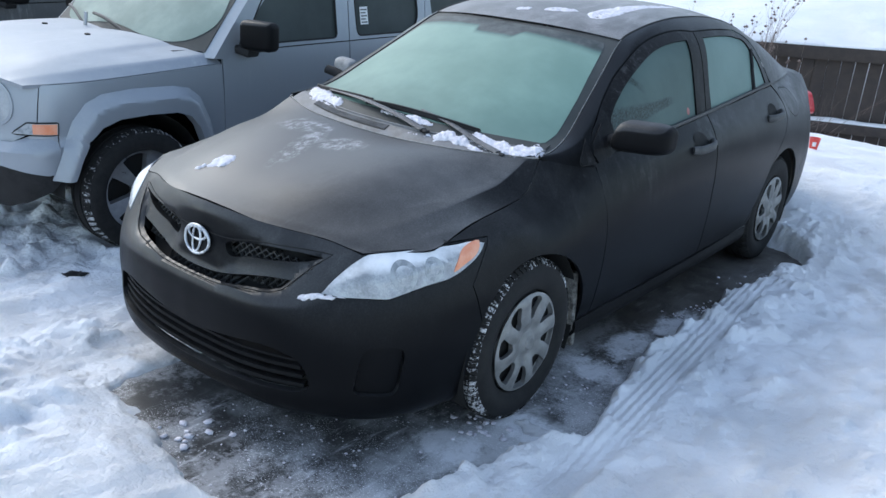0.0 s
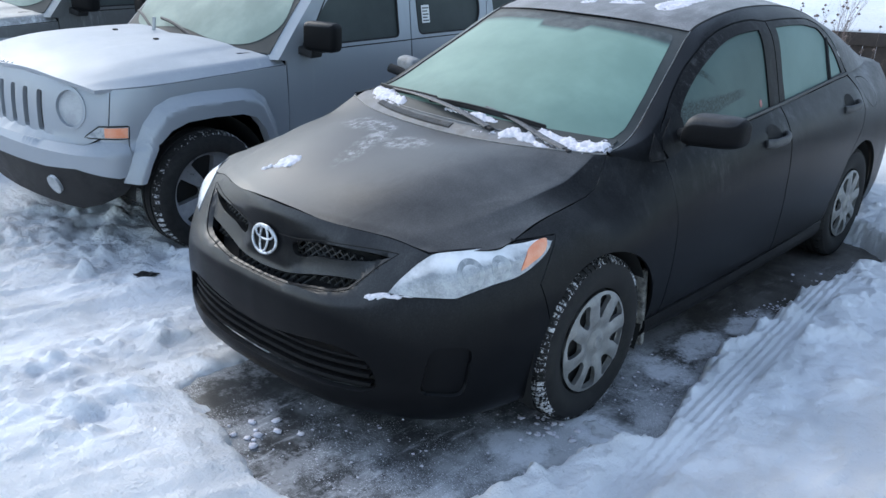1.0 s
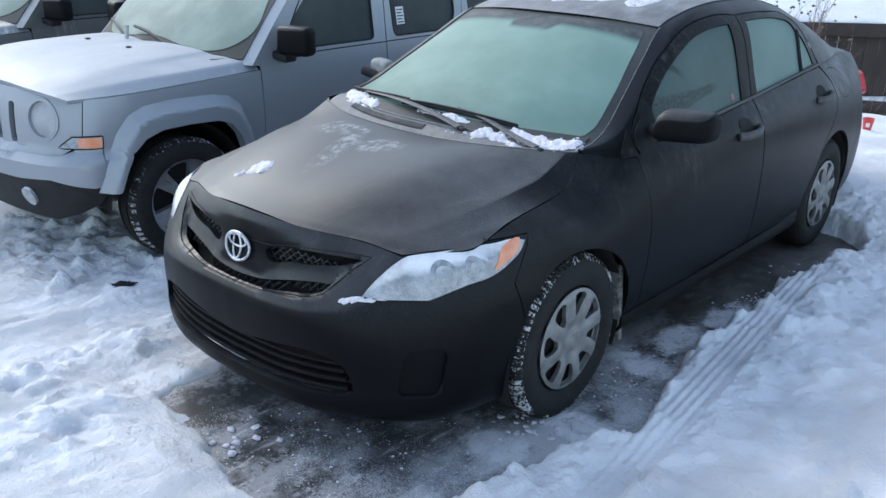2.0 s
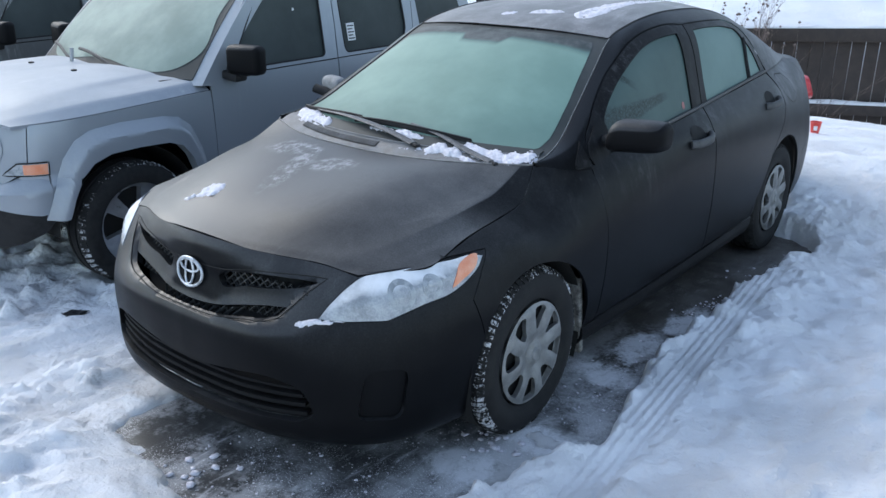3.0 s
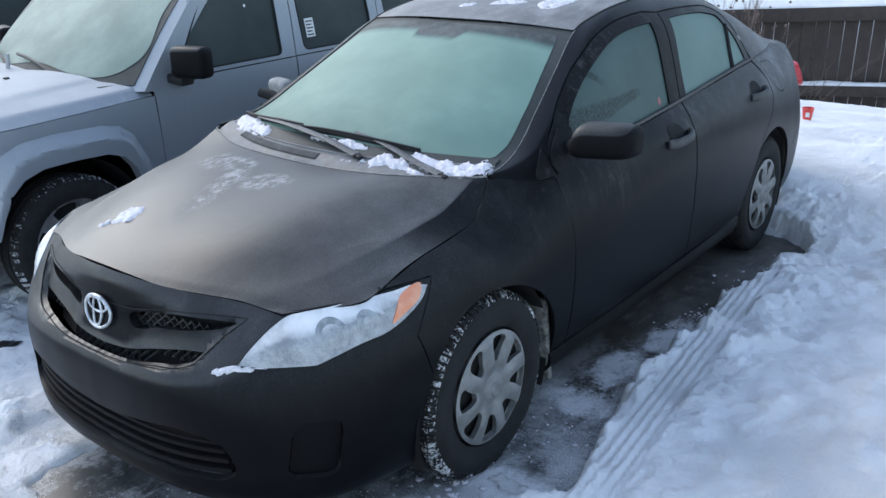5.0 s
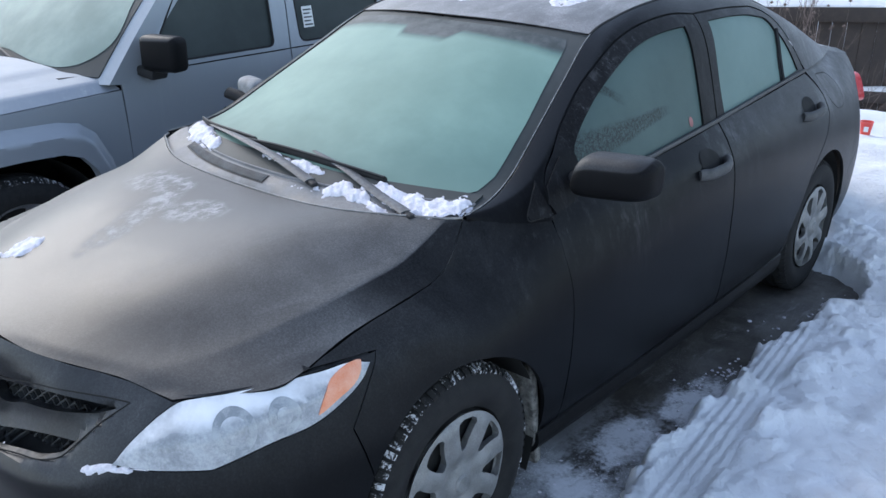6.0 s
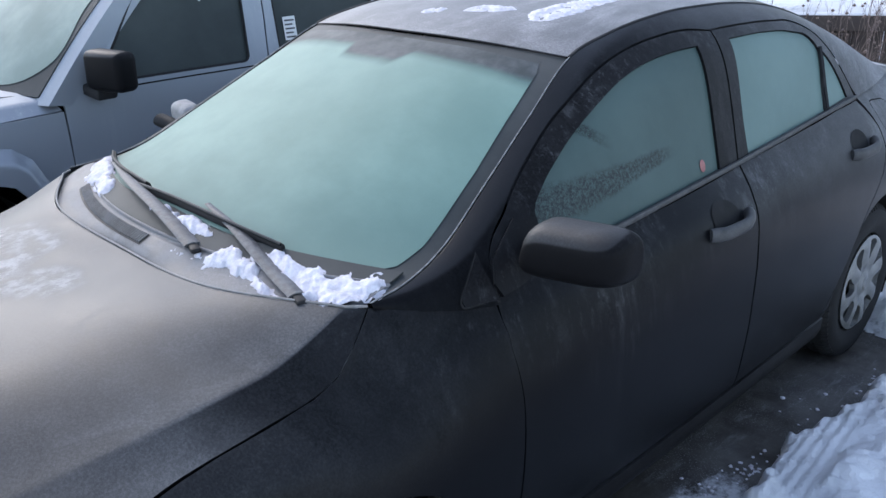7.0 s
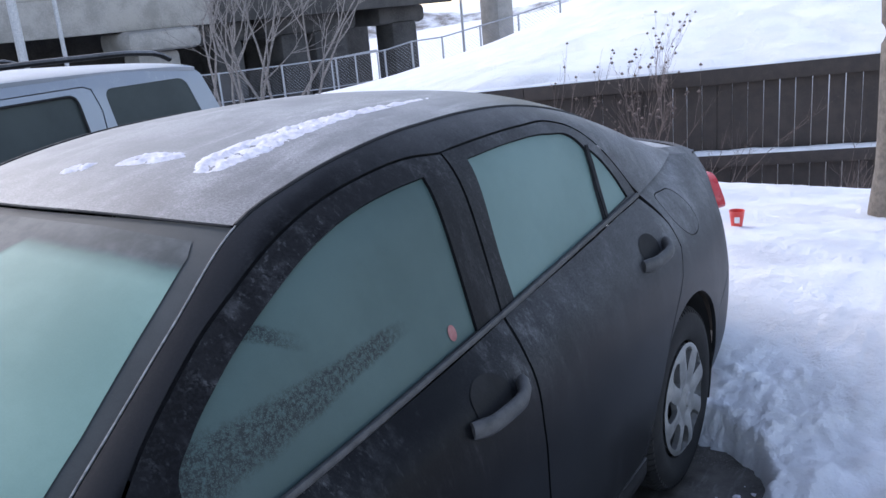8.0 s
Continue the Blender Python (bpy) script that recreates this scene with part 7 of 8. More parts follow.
tagged(slab, "wet grey concrete pavement with thin ice and grit", "pavement", kind="structure")


def track(x, y, x0, slope, half):
    """How deep a tyre has pressed: 0 outside, 1 in its middle."""
    c = x0 + slope * (y - 0.5)
    return 1 - smooth01(np.abs(x - c), half * 0.8, half * 1.15)


def snow_height(x, y):
    big, lump, fine = fbm(x, y, 0.9, 3), fbm(x, y, 2.6, 5, 0.55), fbm(x + 5, y, 11.0, 4, 0.6)
    clod = np.maximum(fbm(x - 3, y + 2, 7.0, 3, 0.6) - 0.52, 0)
    # ruts along the drive on the left, half blurred by drifting powder
    xr = x - 0.14 * y + 0.10 * (big - 0.5)
    ridge = fbm(xr, 0.16 * y, 3.2, 4, 0.55)
    comb = fbm(xr + 7, 0.05 * y, 13.0, 2, 0.5)
    worn = smooth01(fbm(x + 9, y, 1.5, 3), 0.36, 0.56)
    left = 0.055 + 0.05 * (big - 0.5) + 0.14 * (ridge - 0.5) + 0.035 * (comb - 0.5) * (1 - worn) + 0.06 * (lump - 0.5) + (0.02 + 0.075 * worn) * (fine - 0.5) + 0.20 * clod * worn
    left = left * (1 - 0.7 * smooth01(x, -0.95, -0.3) * smooth01(y, -1.5, -0.95))
    right = 0.08 + 0.05 * (big - 0.5) + 0.055 * (lump - 0.5) + 0.05 * (fine - 0.5) + 0.12 * clod
    calm = 1 - 0.72 * smooth01(y, 3.0, 3.9)
    right = 0.085 + (right - 0.085) * calm
    bank = 0.13 * smooth01(x, 1.35, 2.3) * (1 - smooth01(y, 4.4, 6.5)) + 0.16 * smooth01(y, 2.6, 3.55) + 0.06 * smooth01(y, 3.3, 4.4) - 0.122 * np.maximum(y - 4.4, 0)
    w = smooth01(x + 0.5 * (y + 1.0), 0.35, 0.9)
    h = left * (1 - w) + right * w + bank * smooth01(x + 0.6 * y, 0.8, 1.8)
    # wheel track beside the sedan, with ribs
    t = track(x, y, 1.17, -0.085, 0.082) * smooth01(y, -0.75, -0.2) * (1 - smooth01(y, 2.0, 2.25))
    c = x - (1.17 - 0.085 * (y - 0.5))
    h = h * (1 - t) + t * (0.068 + 0.0038 * np.cos(c * 2 * math.pi / 0.034) * (0.5 + fine) + 0.010 * (lump - 0.5))
    # the swept and thawed patch round the sedan
    ragged = 0.22 * (fbm(x, y, 2.4, 5, 0.6) - 0.5) + 0.10 * (fine - 0.5)
    inner = smooth01(x + ragged, -0.38, -0.22) * smooth01(y + ragged + 0.16 * x, -1.06, -0.90)
    edge = np.interp(y, [-1.2, -0.9, -0.65, -0.39, -0.19, 0.0, 0.25, 0.57, 0.84, 0.94, 1.27, 1.64, 1.82, 1.97, 2.29, 2.6, 2.8, 3.0], [0.68, 0.80, 0.90, 1.0, 1.03, 1.07, 1.03, 0.98, 0.93, 0.96, 0.95, 0.94, 0.96, 0.99, 1.01, 1.09, 0.98, 0.78])
    outer = 1 - smooth01(x + 0.6 * ragged, edge - 0.02, edge + 0.07)
    bare = inner * outer * (1 - smooth01(y + ragged, 2.78, 2.95))
    h = h - bare * (0.16 + h)
    # loose clods along the edges
    rim = np.exp(-(((x - edge - 0.10) / 0.07) ** 2)) * smooth01(y, -0.5, 0.2) * (1 - smooth01(y, 2.5, 2.9))
    h = h + rim * (0.05 * np.maximum(fbm(x, y, 6.0, 3) - 0.46, 0) * 3)
    # a wedge of snow pressed out from under the front wheel
    film = np.exp(-(((x - 0.95) / 0.13) ** 2 + ((y + 0.05) / 0.05) ** 2))
    film = smooth01(film + 1.2 * (fbm(x + 2, y - 4, 14.0, 5, 0.7) - 0.5), 0.45, 0.60) * smooth01(bare, 0.3, 0.7)
    h = h * (1 - film) + film * (0.002 + 0.014 * fine)
    # dug hollows behind the car
    hol = np.exp(-(((x - 0.75) / 0.5) ** 2 + ((y - 4.35) / 0.14) ** 2)) + 0.8 * np.exp(-(((x - 1.6) / 0.3) ** 2 + ((y - 4.5) / 0.12) ** 2))
    return h - 0.07 * hol + pave_z(x)


def snow_sheet(name, xs, ys):
    X, Y = np.meshgrid(xs, ys)
    v = np.stack([X.ravel(), Y.ravel(), snow_height(X.ravel(), Y.ravel())], 1)
    nx = len(xs)
    i = np.arange(len(ys) - 1)[:, None] * nx + np.arange(nx - 1)[None]
    return mesh_object(name, v, np.stack([i, i + 1, i + nx + 1, i + nx], -1).reshape(-1, 4), SNOW, sharp=0)


_xs = np.r_[np.arange(-9, -3, 0.12), np.arange(-3, 0.86, 0.018), np.arange(0.86, 1.32, 0.007), np.arange(1.32, 3.2, 0.016), np.arange(3.2, 9, 0.12)]
_ys = np.r_[np.arange(-5, -2.2, 0.1), np.arange(-2.2, 2.0, 0.017), np.arange(2.0, 3.2, 0.010), np.arange(3.2, 5.6, 0.035), np.arange(5.6, 7.5, 0.08)]
tagged(snow_sheet("snow", _xs, _ys), "trampled snow with tyre tracks and clods on the pavement", "snow", kind="stuff")

# ---- board fence ----
FENCE_Y = lambda x: 10.8 + 0.15 * x
FENCE_TOP = lambda x: 0.665 + 0.055 * x


def build_fence():
    """Upright boards between a deep top beam and a ledge rail, with daylight in some of the joints."""
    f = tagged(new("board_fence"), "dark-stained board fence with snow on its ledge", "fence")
    rnd = random.Random(4)
    pitch, first = 0.1755, -13.2325
    gaps = {66: 0.012, 72: 0.007, 73: 0.010, 75: 0.007, 76: 0.011, 77: 0.004}
    turn_z, turn_y = math.degrees(math.atan(0.15)), -math.degrees(math.atan(0.055))
    for i in range(104):
        x = first + pitch * i
        gap = gaps.get(i, rnd.choice([0.001, 0.001, 0.0015, 0.002]))
        y = FENCE_Y(x) + rnd.uniform(-0.004, 0.004)
        rounded_box("plank", (pitch - gap, 0.022, 1.85), (x - pitch / 2, y, FENCE_TOP(x) - 0.97), FENCEWOOD, f, 0.003, seg=1, turn=(0, 0, turn_z))
    for a, b in ((-13.2, -8.4), (-8.4, -3.7), (-3.7, 1.2), (1.2, 5.0)):
        m = (a + b) / 2
        long = (b - a) * 1.0127 - 0.004
        rounded_box("top_rail", (long, 0.15, 0.185), (m, FENCE_Y(m) - 0.05, FENCE_TOP(m) - 0.0925), FENCEWOOD, f, 0.008, turn=(0, turn_y, turn_z))
        rounded_box("ledge_rail", (long, 0.16, 0.15), (m, FENCE_Y(m) - 0.085, FENCE_TOP(m) - 1.115), FENCEWOOD, f, 0.008, turn=(0, turn_y, turn_z))
    for x in (-11.2, -8.4, -6.0, -3.7, -1.25, 1.2, 3.4):
        rounded_box("post", (0.12, 0.12, 2.1), (x, FENCE_Y(x) + 0.09, FENCE_TOP(x) - 1.15), FENCEWOOD, f, 0.008)
    return f


def fence_snow(label, rise, front, wide, thick, seed):
    """A long ragged strip of snow lying on one of the rails."""
    n = 420
    xs = np.linspace(-13.0, 4.9, n)
    h = thick * np.clip(0.15 + 1.5 * fbm(xs, np.full(n, seed), 1.6, 5, 0.6), 0.1, 1.6)
    v, fc = [], []
    for i, x in enumerate(xs):
        y, z = FENCE_Y(x) + front, FENCE_TOP(x) + rise
        i0 = len(v)
        v += [(x, y - 0.006, z - 0.002), (x, y - 0.004, z + h[i] * 0.7), (x, y + wide * 0.4, z + h[i]), (x, y + wide, z + h[i] * 0.8), (x, y + wide, z - 0.002)]
        if i:
            fc += [(i0 + j, i0 + j + 1, i0 - 5 + j + 1, i0 - 5 + j) for j in range(4)]
    tagged(mesh_object("ledge_snow", v, fc, SNOW, sharp=0), label, "snow", kind="stuff")


build_fence()
fence_snow("thin line of snow on the fence's top beam", 0.0, -0.13, 0.16, 0.03, 3.0)
fence_snow("thin line of snow on the fence's ledge rail", -1.04, -0.165, 0.15, 0.045, 9.0)


# ---- trees and shrubs ----
def branches(name, base, height, spread, material, seed, levels=4, thick=0.02, lean=(0, 0), heads=False, stems=4, parent=None):
    """Bare stems that fork again and again, in one mesh."""
    rnd = random.Random(seed)
    verts, faces = [], []

    def limb(p, d, length, r, level):
        seg = 5
        pts, q, dd = [Vector(p)], Vector(p), Vector(d).normalized()
        for _ in range(seg):
            dd = (dd + Vector((rnd.gauss(0, 0.09), rnd.gauss(0, 0.09), rnd.gauss(0.03, 0.06)))).normalized()
            q = q + dd * length / seg
            pts.append(q.copy())
        sides = 5 if level > 1 else 6
        k0 = len(verts)
        for i, c in enumerate(pts):
            rr = r * (1 - 0.55 * i / seg)
            a = dd.orthogonal().normalized()
            b = dd.cross(a)
            for j in range(sides):
                w = 2 * math.pi * j / sides
                verts.append(c + rr * (math.cos(w) * a + math.sin(w) * b))
            if i:
                for j in range(sides):
                    n = (j + 1) % sides
                    faces.append((k0 + (i - 1) * sides + j, k0 + (i - 1) * sides + n, k0 + i * sides + n, k0 + i * sides + j))
        if level < levels:
            for _ in range(rnd.choice((2, 3, 3))):
                i = rnd.randint(2, seg)
                side = Vector((rnd.gauss(0, 1), rnd.gauss(0, 1), rnd.gauss(0.2, 0.5))).normalized()
                limb(pts[i], dd + side * spread, length * rnd.uniform(0.5, 0.75), r * 0.55, level + 1)
        elif heads and rnd.random() < 0.35:
            c, s = pts[-1], rnd.uniform(0.012, 0.02) * (1 + 0.4 * (height > 1.2))
            k = len(verts)
            for dx, dy, dz in ((1, 0, 0), (-1, 0, 0), (0, 1, 0), (0, -1, 0), (0, 0, 1), (0, 0, -0.6)):
                verts.append(c + s * Vector((dx, dy, dz)))
            faces.extend((k + a, k + b, k + c2) for a, b, c2 in ((0, 2, 4), (2, 1, 4), (1, 3, 4), (3, 0, 4), (2, 0, 5), (1, 2, 5), (3, 1, 5), (0, 3, 5)))

    for s in range(stems):
        d = Vector((lean[0] + rnd.gauss(0, spread * 0.5), lean[1] + rnd.gauss(0, spread * 0.5), 1))
        limb(Vector(base) + Vector((rnd.gauss(0, 0.04), rnd.gauss(0, 0.04), 0)) * (height / 1.0), d, height * rnd.uniform(0.4, 0.55), thick, 1)
    return mesh_object(name, verts, faces, material, parent, sharp=0)


def bush(label, base, **kw):
    b = tagged(new("bare_shrub"), label, "shrub")
    b.location = base
    branches("crown", (0, 0, 0), parent=b, **kw)["kind"] = "stuff"
    return b


bush("bare brown shrub with dry seed heads before the fence", (-1.95, 9.9, -1.1), height=2.1, spread=0.36, material=TWIG, seed=3, levels=5, thick=0.012, heads=True, stems=6)
bush("bare brown twigs leaning beside the fence", (-1.15, 9.7, -1.1), height=1.55, spread=0.34, material=TWIG, seed=8, levels=4, thick=0.008, lean=(0.2, 0), stems=3)
bush("bare shrub with dry seed heads by the fence", (-2.95, 9.8, -1.1), height=1.95, spread=0.3, material=TWIG, seed=21, levels=4, thick=0.010, heads=True, lean=(-0.1, 0), stems=3)
bush("pale dry grass tuft standing in the snow", (0.62, 8.0, -0.62), height=0.85, spread=0.55, material=TWIG, seed=12, levels=3, thick=0.005, stems=10)


def tree_trunk():
    t = tagged(new("tree"), "grey-barked tree trunk standing in the snow by the fence", "tree")
    t.location = (1.17, 5.95, 0.02)
    pts = [(-0.0, 0, -0.1), (0.0, 0, 0.15), (0.005, 0, 0.5), (-0.005, 0, 0.9), (-0.02, 0, 1.3), (-0.06, 0, 1.8), (-0.1, 0.02, 2.6), (-0.05, 0.05, 3.6)]
    tube("trunk", through_points(pts)(np.linspace(0, 1, 30)), 0.165, BARK, t, sides=18, taper=np.r_[np.linspace(1.25, 1.0, 5), np.linspace(1.0, 0.6, 25)])
    branches("crown", (-0.05, 0.05, 2.9), height=3.0, spread=0.5, material=BARK, seed=5, levels=4, thick=0.05, stems=4, parent=t)


tree_trunk()


def bare_tree(label, base, height, seed, stems, thick):
    t = tagged(new("bare_tree"), label, "tree")
    t.location = base
    branches("crown", (0, 0, 0), height=height, spread=0.6, material=PALETWIG, seed=seed, levels=6, thick=thick, stems=stems, parent=t)["kind"] = "stuff"


for _az, _d, _seed in ((45.2, 15.0, 31), (43.0, 15.6, 37), (47.5, 16.5, 41)):
    bare_tree("bare multi-stemmed tree before the underpass", (1.69 - _d * math.sin(radians(_az)), _d * math.cos(radians(_az)), -0.1), 4.0, _seed, 4, 0.026)

# ---- red cup ----
cup = tagged(new("plastic_cup"), "red plastic cup with a white mark lying in snow", "cup")
cup.location = (0.385, 5.05, 0.232)
lathe("cup_wall", [(0.0, 0.0), (0.0, 0.032), (0.09, 0.045), (0.094, 0.047), (0.094, 0.043), (0.006, 0.029), (0.006, 0.0)], REDPLASTIC, cup, axis="z", n=28)
rounded_box("white_mark", (0.03, 0.004, 0.035), (0.012, -0.041, 0.045), WHITEPAPER, cup, 0.001, turn=(-8, 0, 12))



# ---- dark scrap in the snow ----
def build_rag():
    r = tagged(new("rag"), "dark wet scrap of cloth half buried in the snow", "rag")
    r.location = (-1.47, -0.50, float(snow_height(np.array([-1.47]), np.array([-0.50]))[0]) + 0.004)

    def fold(q):
        u, v = q[:, 0] - 0.5, q[:, 1] - 0.5
        x = 0.10 * u + 0.02 * v + 0.03 * (fbm(u, v, 5.0, 3) - 0.5)
        y = 0.15 * v + 0.04 * np.sin(7 * u)
        z = 0.06 * (fbm(u + 4, v, 4.0, 4) - 0.35) * (1 - 2.2 * (u * u + v * v)) + 0.004
        return np.stack([x * (1.4 - v), y, z], 1)
    grid_sheet("cloth", fold, 25, 31, TRIM, r, thick=0.004)
    r.scale = (0.62, 0.62, 0.62)


build_rag()


# ---- crumbs of snow on the bare pavement ----
def crumbs():
    rnd = np.random.RandomState(17)
    v, f = [], []
    t = (1 + 5**0.5) / 2
    ico = np.array([(-1, t, 0), (1, t, 0), (-1, -t, 0), (1, -t, 0), (0, -1, t), (0, 1, t), (0, -1, -t), (0, 1, -t), (t, 0, -1), (t, 0, 1), (-t, 0, -1), (-t, 0, 1)]) / 1.9
    tri = [(0, 11, 5), (0, 5, 1), (0, 1, 7), (0, 7, 10), (0, 10, 11), (1, 5, 9), (5, 11, 4), (11, 10, 2), (10, 7, 6), (7, 1, 8), (3, 9, 4), (3, 4, 2), (3, 2, 6), (3, 6, 8), (3, 8, 9), (4, 9, 5), (2, 4, 11), (6, 2, 10), (8, 6, 7), (9, 8, 1)]

    def lump(x, y, r):
        k = len(v)
        z = float(pave_z(np.array([x]))[0])
        for p in ico:
            q = p * r * 0.6 * (0.6 + 0.8 * rnd.rand())
            v.append((x + q[0] * 1.3, y + q[1] * 1.3, z + max(q[2] * 0.55 + 0.25 * r, -0.002)))
        f.extend((a + k, b + k, c + k) for a, b, c in tri)

    # clusters beside the doors, strays along the banks, dust before the bumper
    for cx, cy, n, spread, r in ((0.93, 1.55, 30, 0.035, 0.007), (0.90, 1.40, 12, 0.03, 0.006), (0.95, 1.12, 10, 0.06, 0.006), (0.96, 2.05, 12, 0.07, 0.008), (1.05, 2.50, 16, 0.06, 0.012), (0.92, 0.60, 22, 0.10, 0.006), (0.86, 0.30, 20, 0.10, 0.006), (0.80, -0.18, 30, 0.05, 0.014), (0.62, -0.45, 30, 0.16, 0.006), (0.25, -0.75, 60, 0.20, 0.005), (0.45, -0.62, 60, 0.22, 0.0045), (0.10, -0.95, 14, 0.05, 0.016)):
        for _ in range(n):
            lump(cx + rnd.normal(0, spread), cy + rnd.normal(0, spread * 1.3), r * (0.5 + rnd.rand()))
    for _ in range(36):
        y = rnd.uniform(0.1, 2.7)
        lump(float(np.interp(y, [0, 1.2, 2.0, 2.6], [0.97, 0.93, 0.97, 1.08])) + rnd.normal(0, 0.03), y, 0.009 * rnd.rand() + 0.003)
    ob = mesh_object("snow_crumbs", v, f, POWDER, sharp=0)
    tagged(ob, "crumbs and dust of snow scattered on wet pavement", "snow", kind="stuff")


crumbs()

# ---- underpass and what lies beyond ----
def polar(az, d, z=0.0):
    """A place by its bearing from the end of the walk, degrees from +y towards -x."""
    a = radians(az)
    return Vector((1.69 - d * math.sin(a), d * math.cos(a), z))


def build_bridge():
    b = tagged(new("road_bridge"), "grey concrete road bridge on columns with dark underside", "bridge")
    a, c = polar(70, 36), polar(25, 58)
    along = (c - a).normalized()
    across = Vector((-along.y, along.x, 0))
    if across.y < 0:
        across = -across
    yaw = math.degrees(math.atan2(along.y, along.x))
    span = (c - a).length
    mid = (a + c) / 2
    L = span + 60

    def on_line(az):
        """Where the bearing meets the bridge's near edge."""
        w = polar(az, 1.0) - Vector((1.69, 0, 0))
        m = Matrix(((w.x, -along.x), (w.y, -along.y)))
        q = m.inverted() @ Vector((a.x - 1.69, a.y))
        return a + along * q.y

    def on_row(az, back):
        """Where the bearing meets the line that runs behind the near edge."""
        s = np.linspace(-80, 120, 4000)
        p = np.array(a)[None] + np.array(along)[None] * s[:, None] + np.array(across)[None] * back
        bear = np.degrees(np.arctan2(1.69 - p[:, 0], p[:, 1]))
        return Vector(p[np.argmin(abs(bear - az))])

    up = lambda z: Vector((0, 0, z))
    left, right = on_line(70) - along * 40, on_line(32.1)
    L, mid = (right - left).length, (left + right) / 2
    rounded_box("deck", (L, 26, 0.8), mid + across * 13 + up(3.3), CONCRETE, b, 0.05, turn=(0, 0, yaw))
    # right of here the near girder takes the shaded colour too
    turn_at = on_line(47.2)
    for p, q, mat in ((left, turn_at, CONCRETE), (turn_at + along * 0.05, right, DECKSHADE)):
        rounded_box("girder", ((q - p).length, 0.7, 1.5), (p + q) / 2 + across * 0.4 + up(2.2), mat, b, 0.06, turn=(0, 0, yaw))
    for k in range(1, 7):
        rounded_box("girder", (L, 0.7, 1.5), mid + across * (0.4 + 3.8 * k) + up(2.2), DECKSHADE, b, 0.06, turn=(0, 0, yaw))
    rounded_box("parapet", (L, 0.35, 1.0), mid + across * 0.1 + up(4.1), CONCRETE, b, 0.05, turn=(0, 0, yaw))
    p = on_line(50.8)
    rounded_box("pier_cap", (3.4, 3.0, 0.9), p + across * 0.6 + up(1.0), CONCRETE, b, 0.3, turn=(0, 0, yaw))
    rounded_box("column", (2.0, 1.6, 6.5), p + across * 0.8 + up(-2.7), CONCRETE, b, 0.25, turn=(0, 0, yaw))
    # rear piers and abutment carry the same painted shade
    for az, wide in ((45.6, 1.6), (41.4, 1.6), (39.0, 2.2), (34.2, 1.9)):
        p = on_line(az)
        rounded_box("pier_cap", (wide + 1.6, 22, 1.0), p + across * 12.5 + up(1.0), DECKSHADE, b, 0.3, turn=(0, 0, yaw))
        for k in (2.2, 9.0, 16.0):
            rounded_box("column", (wide, 1.6, 6.5), p + across * k + up(-2.6), DECKSHADE, b, 0.25, turn=(0, 0, yaw))
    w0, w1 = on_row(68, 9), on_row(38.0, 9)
    rounded_box("abutment", ((w1 - w0).length, 1.0, 9), (w0 + w1) / 2 + up(-1.2), DECKSHADE, b, 0.1, turn=(0, 0, yaw))
    p = on_line(28.1)
    rounded_box("column", (1.5, 1.6, 8.5), p + across * 1.6 + up(-1.0), CONCRETE, b, 0.25, turn=(0, 0, yaw))
    return b


build_bridge()


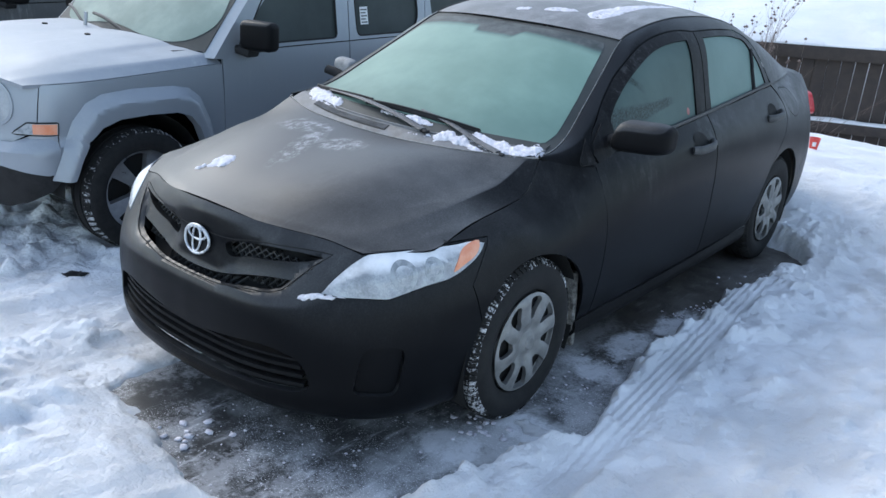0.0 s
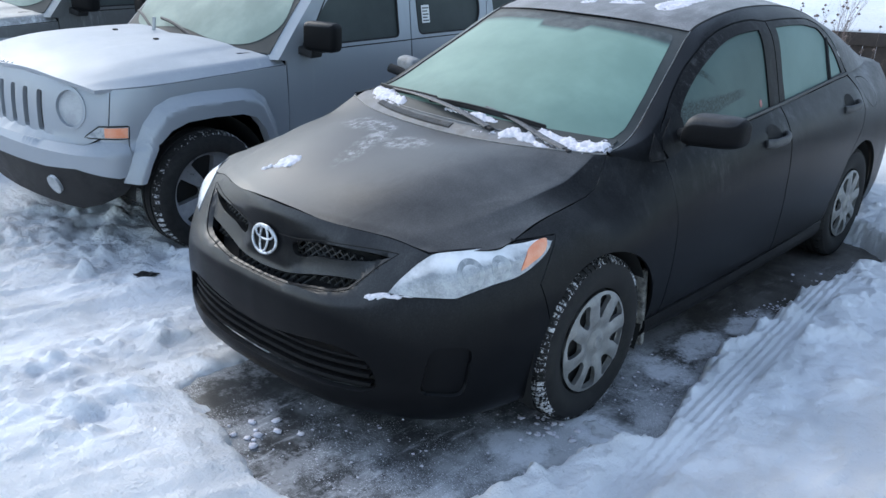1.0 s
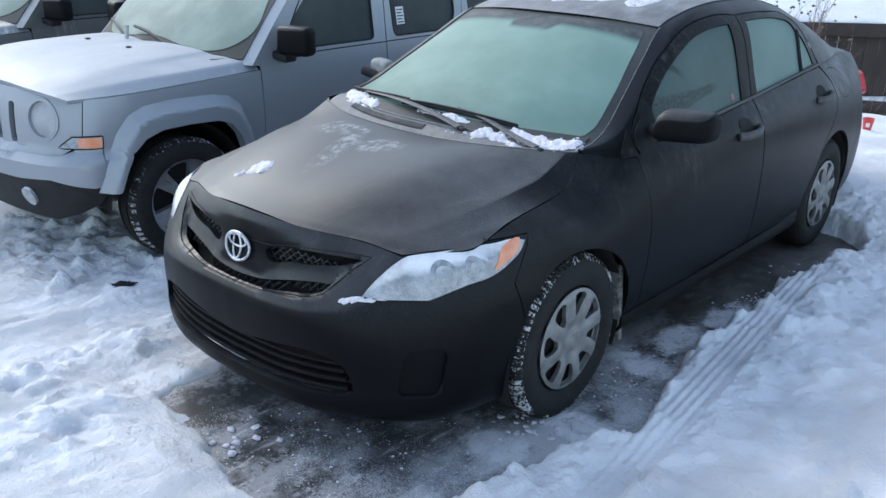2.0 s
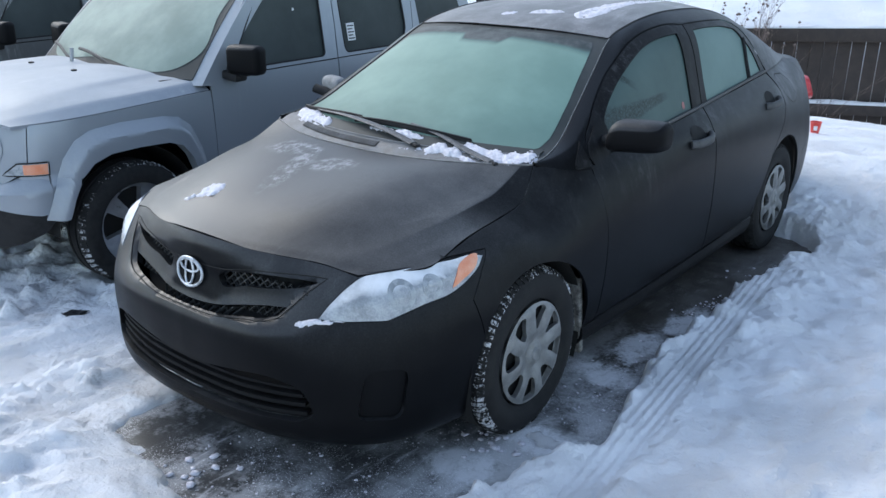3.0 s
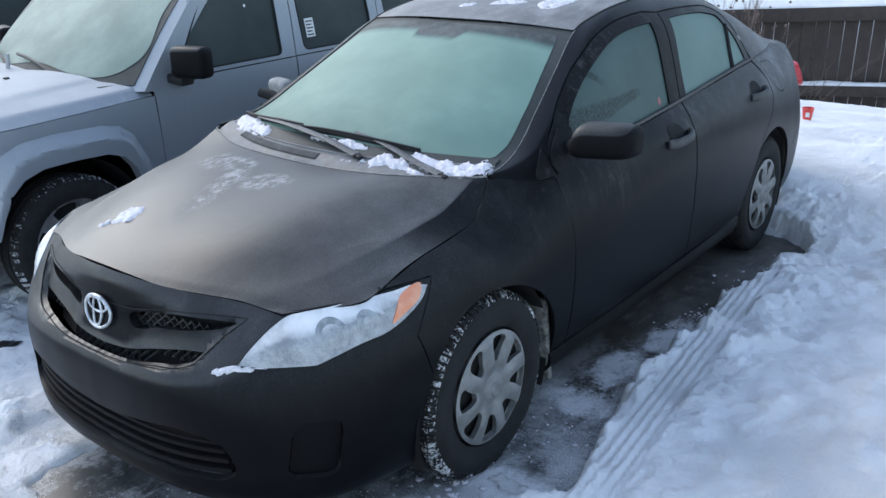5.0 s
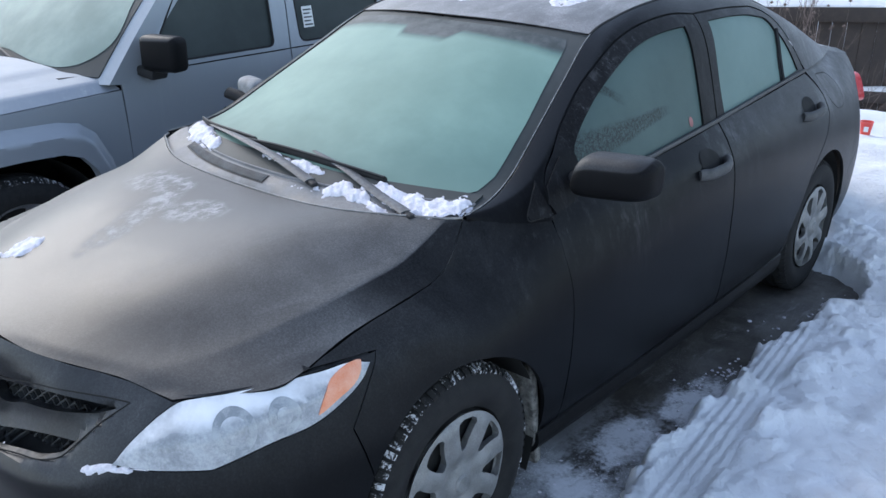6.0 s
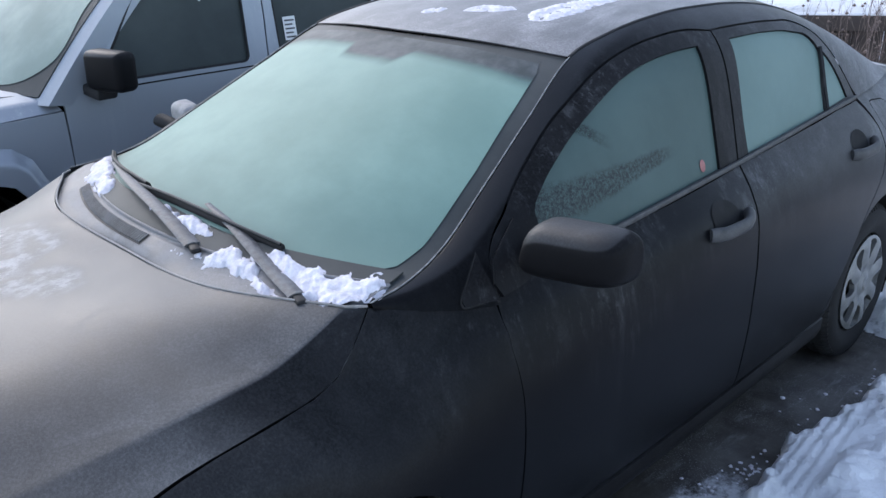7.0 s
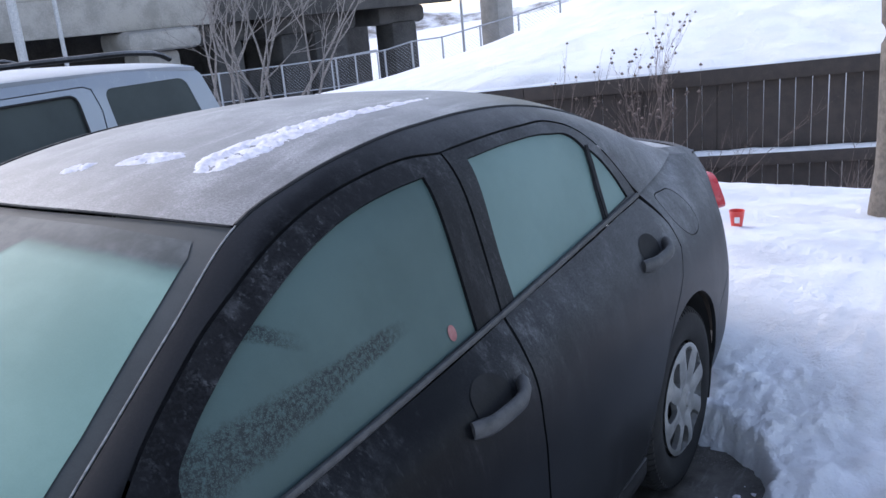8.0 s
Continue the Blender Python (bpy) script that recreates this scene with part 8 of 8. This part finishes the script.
def chain_fence():
    f = tagged(new("chain_link_fence"), "galvanised chain-link fence with rails along the embankment", "fence")
    tops = []
    for az, el in ((58, -3.3), (53, -3.35), (47.5, -3.4), (43.5, -3.3), (40.0, -3.16), (36.8, -2.95), (35.0, -2.55), (33.0, -2.45), (30.5, -1.95), (28.0, -1.45), (25.3, -0.8)):
        p = polar(az, 30)
        p.z = 1.69 + 30 * math.tan(radians(el))
        tops.append(p)
        tube("post", [p - Vector((0, 0, 1.25)), p + Vector((0, 0, 0.03))], 0.035, GALV, f, sides=8)
    for p, q in zip(tops, tops[1:]):
        tube("top_rail", [p, q], 0.026, GALV, f, sides=6)
        tube("low_rail", [p - Vector((0, 0, 0.95)), q - Vector((0, 0, 0.95))], 0.018, GALV, f, sides=6)
        v, fc = [], []
        d = q - p
        ln = d.length
        e = Vector((0.003, 0, 0.003))
        for k in range(-9, int(ln / 0.11) + 9):
            for s in (1, -1):
                t0, t1 = k * 0.11 / ln, k * 0.11 / ln + s * 0.9 / ln
                lo, hi = 0.0, 1.0
                if t1 != t0:
                    ends = sorted(((0 - t0) / (t1 - t0), (1 - t0) / (t1 - t0)))
                    lo, hi = max(lo, ends[0]), min(hi, ends[1])
                if hi - lo < 0.05:
                    continue
                pt = lambda w: p + d * (t0 + (t1 - t0) * w) - Vector((0, 0, 0.95 * (1 - w)))
                u, w = pt(lo), pt(hi)
                i = len(v)
                v += [u - e, u + e, w + e, w - e]
                fc.append((i, i + 1, i + 2, i + 3))
        m = mesh_object("wire_mesh", v, fc, GALV, f, smooth=False)
        m["kind"] = "stuff"
    # leaning gate frame between two posts
    g0, g1 = tops[4], tops[5]
    for r0, r1 in ((0.0, 0.05), (-1.1, -0.95)):
        tube("gate_bar", [g0 + Vector((0.1, -0.4, r0)), g1 + Vector((0, -0.4, r1))], 0.03, GALV, f, sides=6)
    for t in (0.04, 0.52, 0.97):
        q = g0 + (g1 - g0) * t + Vector((0.05, -0.4, 0))
        tube("gate_bar", [q, q - Vector((0, 0, 1.1))], 0.03, GALV, f, sides=6)


chain_fence()


def lamp_pole(az, d, top, r, label):
    p = polar(az, d)
    o = tagged(new("lamp_pole"), label, "pole")
    o.location = (p.x, p.y, -4.0)
    tube("shaft", [(0, 0, 0), (0, 0, 4.0 + top)], r, GALV, o, sides=10)
    rounded_box("base_collar", (r * 4, r * 4, 0.3), (0, 0, 0.15), GALV, o, 0.03)


lamp_pole(58.5, 27, 6.0, 0.13, "pale steel lamp pole beside the bridge")
lamp_pole(56.2, 30, 5.0, 0.07, "thin dark pole beside the bridge")
lamp_pole(31.6, 60, 8.0, 0.09, "thin far lamp pole beyond the bridge")
lamp_pole(30.0, 62, 8.0, 0.12, "thin far lamp pole beyond the bridge")


def backdrop_at(q):
    az = np.radians(12 + 75 * q[:, 0])
    d = 130 + 30 * q[:, 1]
    top = -3.5 + 6.5 * fbm(q[:, 0] * 11, 0 * q[:, 0], 1.0, 4)
    return np.stack([1.7 - d * np.sin(az), d * np.cos(az), -9 + q[:, 1] * (9 + top)], 1)


far = grid_sheet("backdrop", backdrop_at, 120, 8, BRUSHHILL)
tagged(far, "far snowy brush-covered slopes beyond the bridge", "hills", kind="structure")
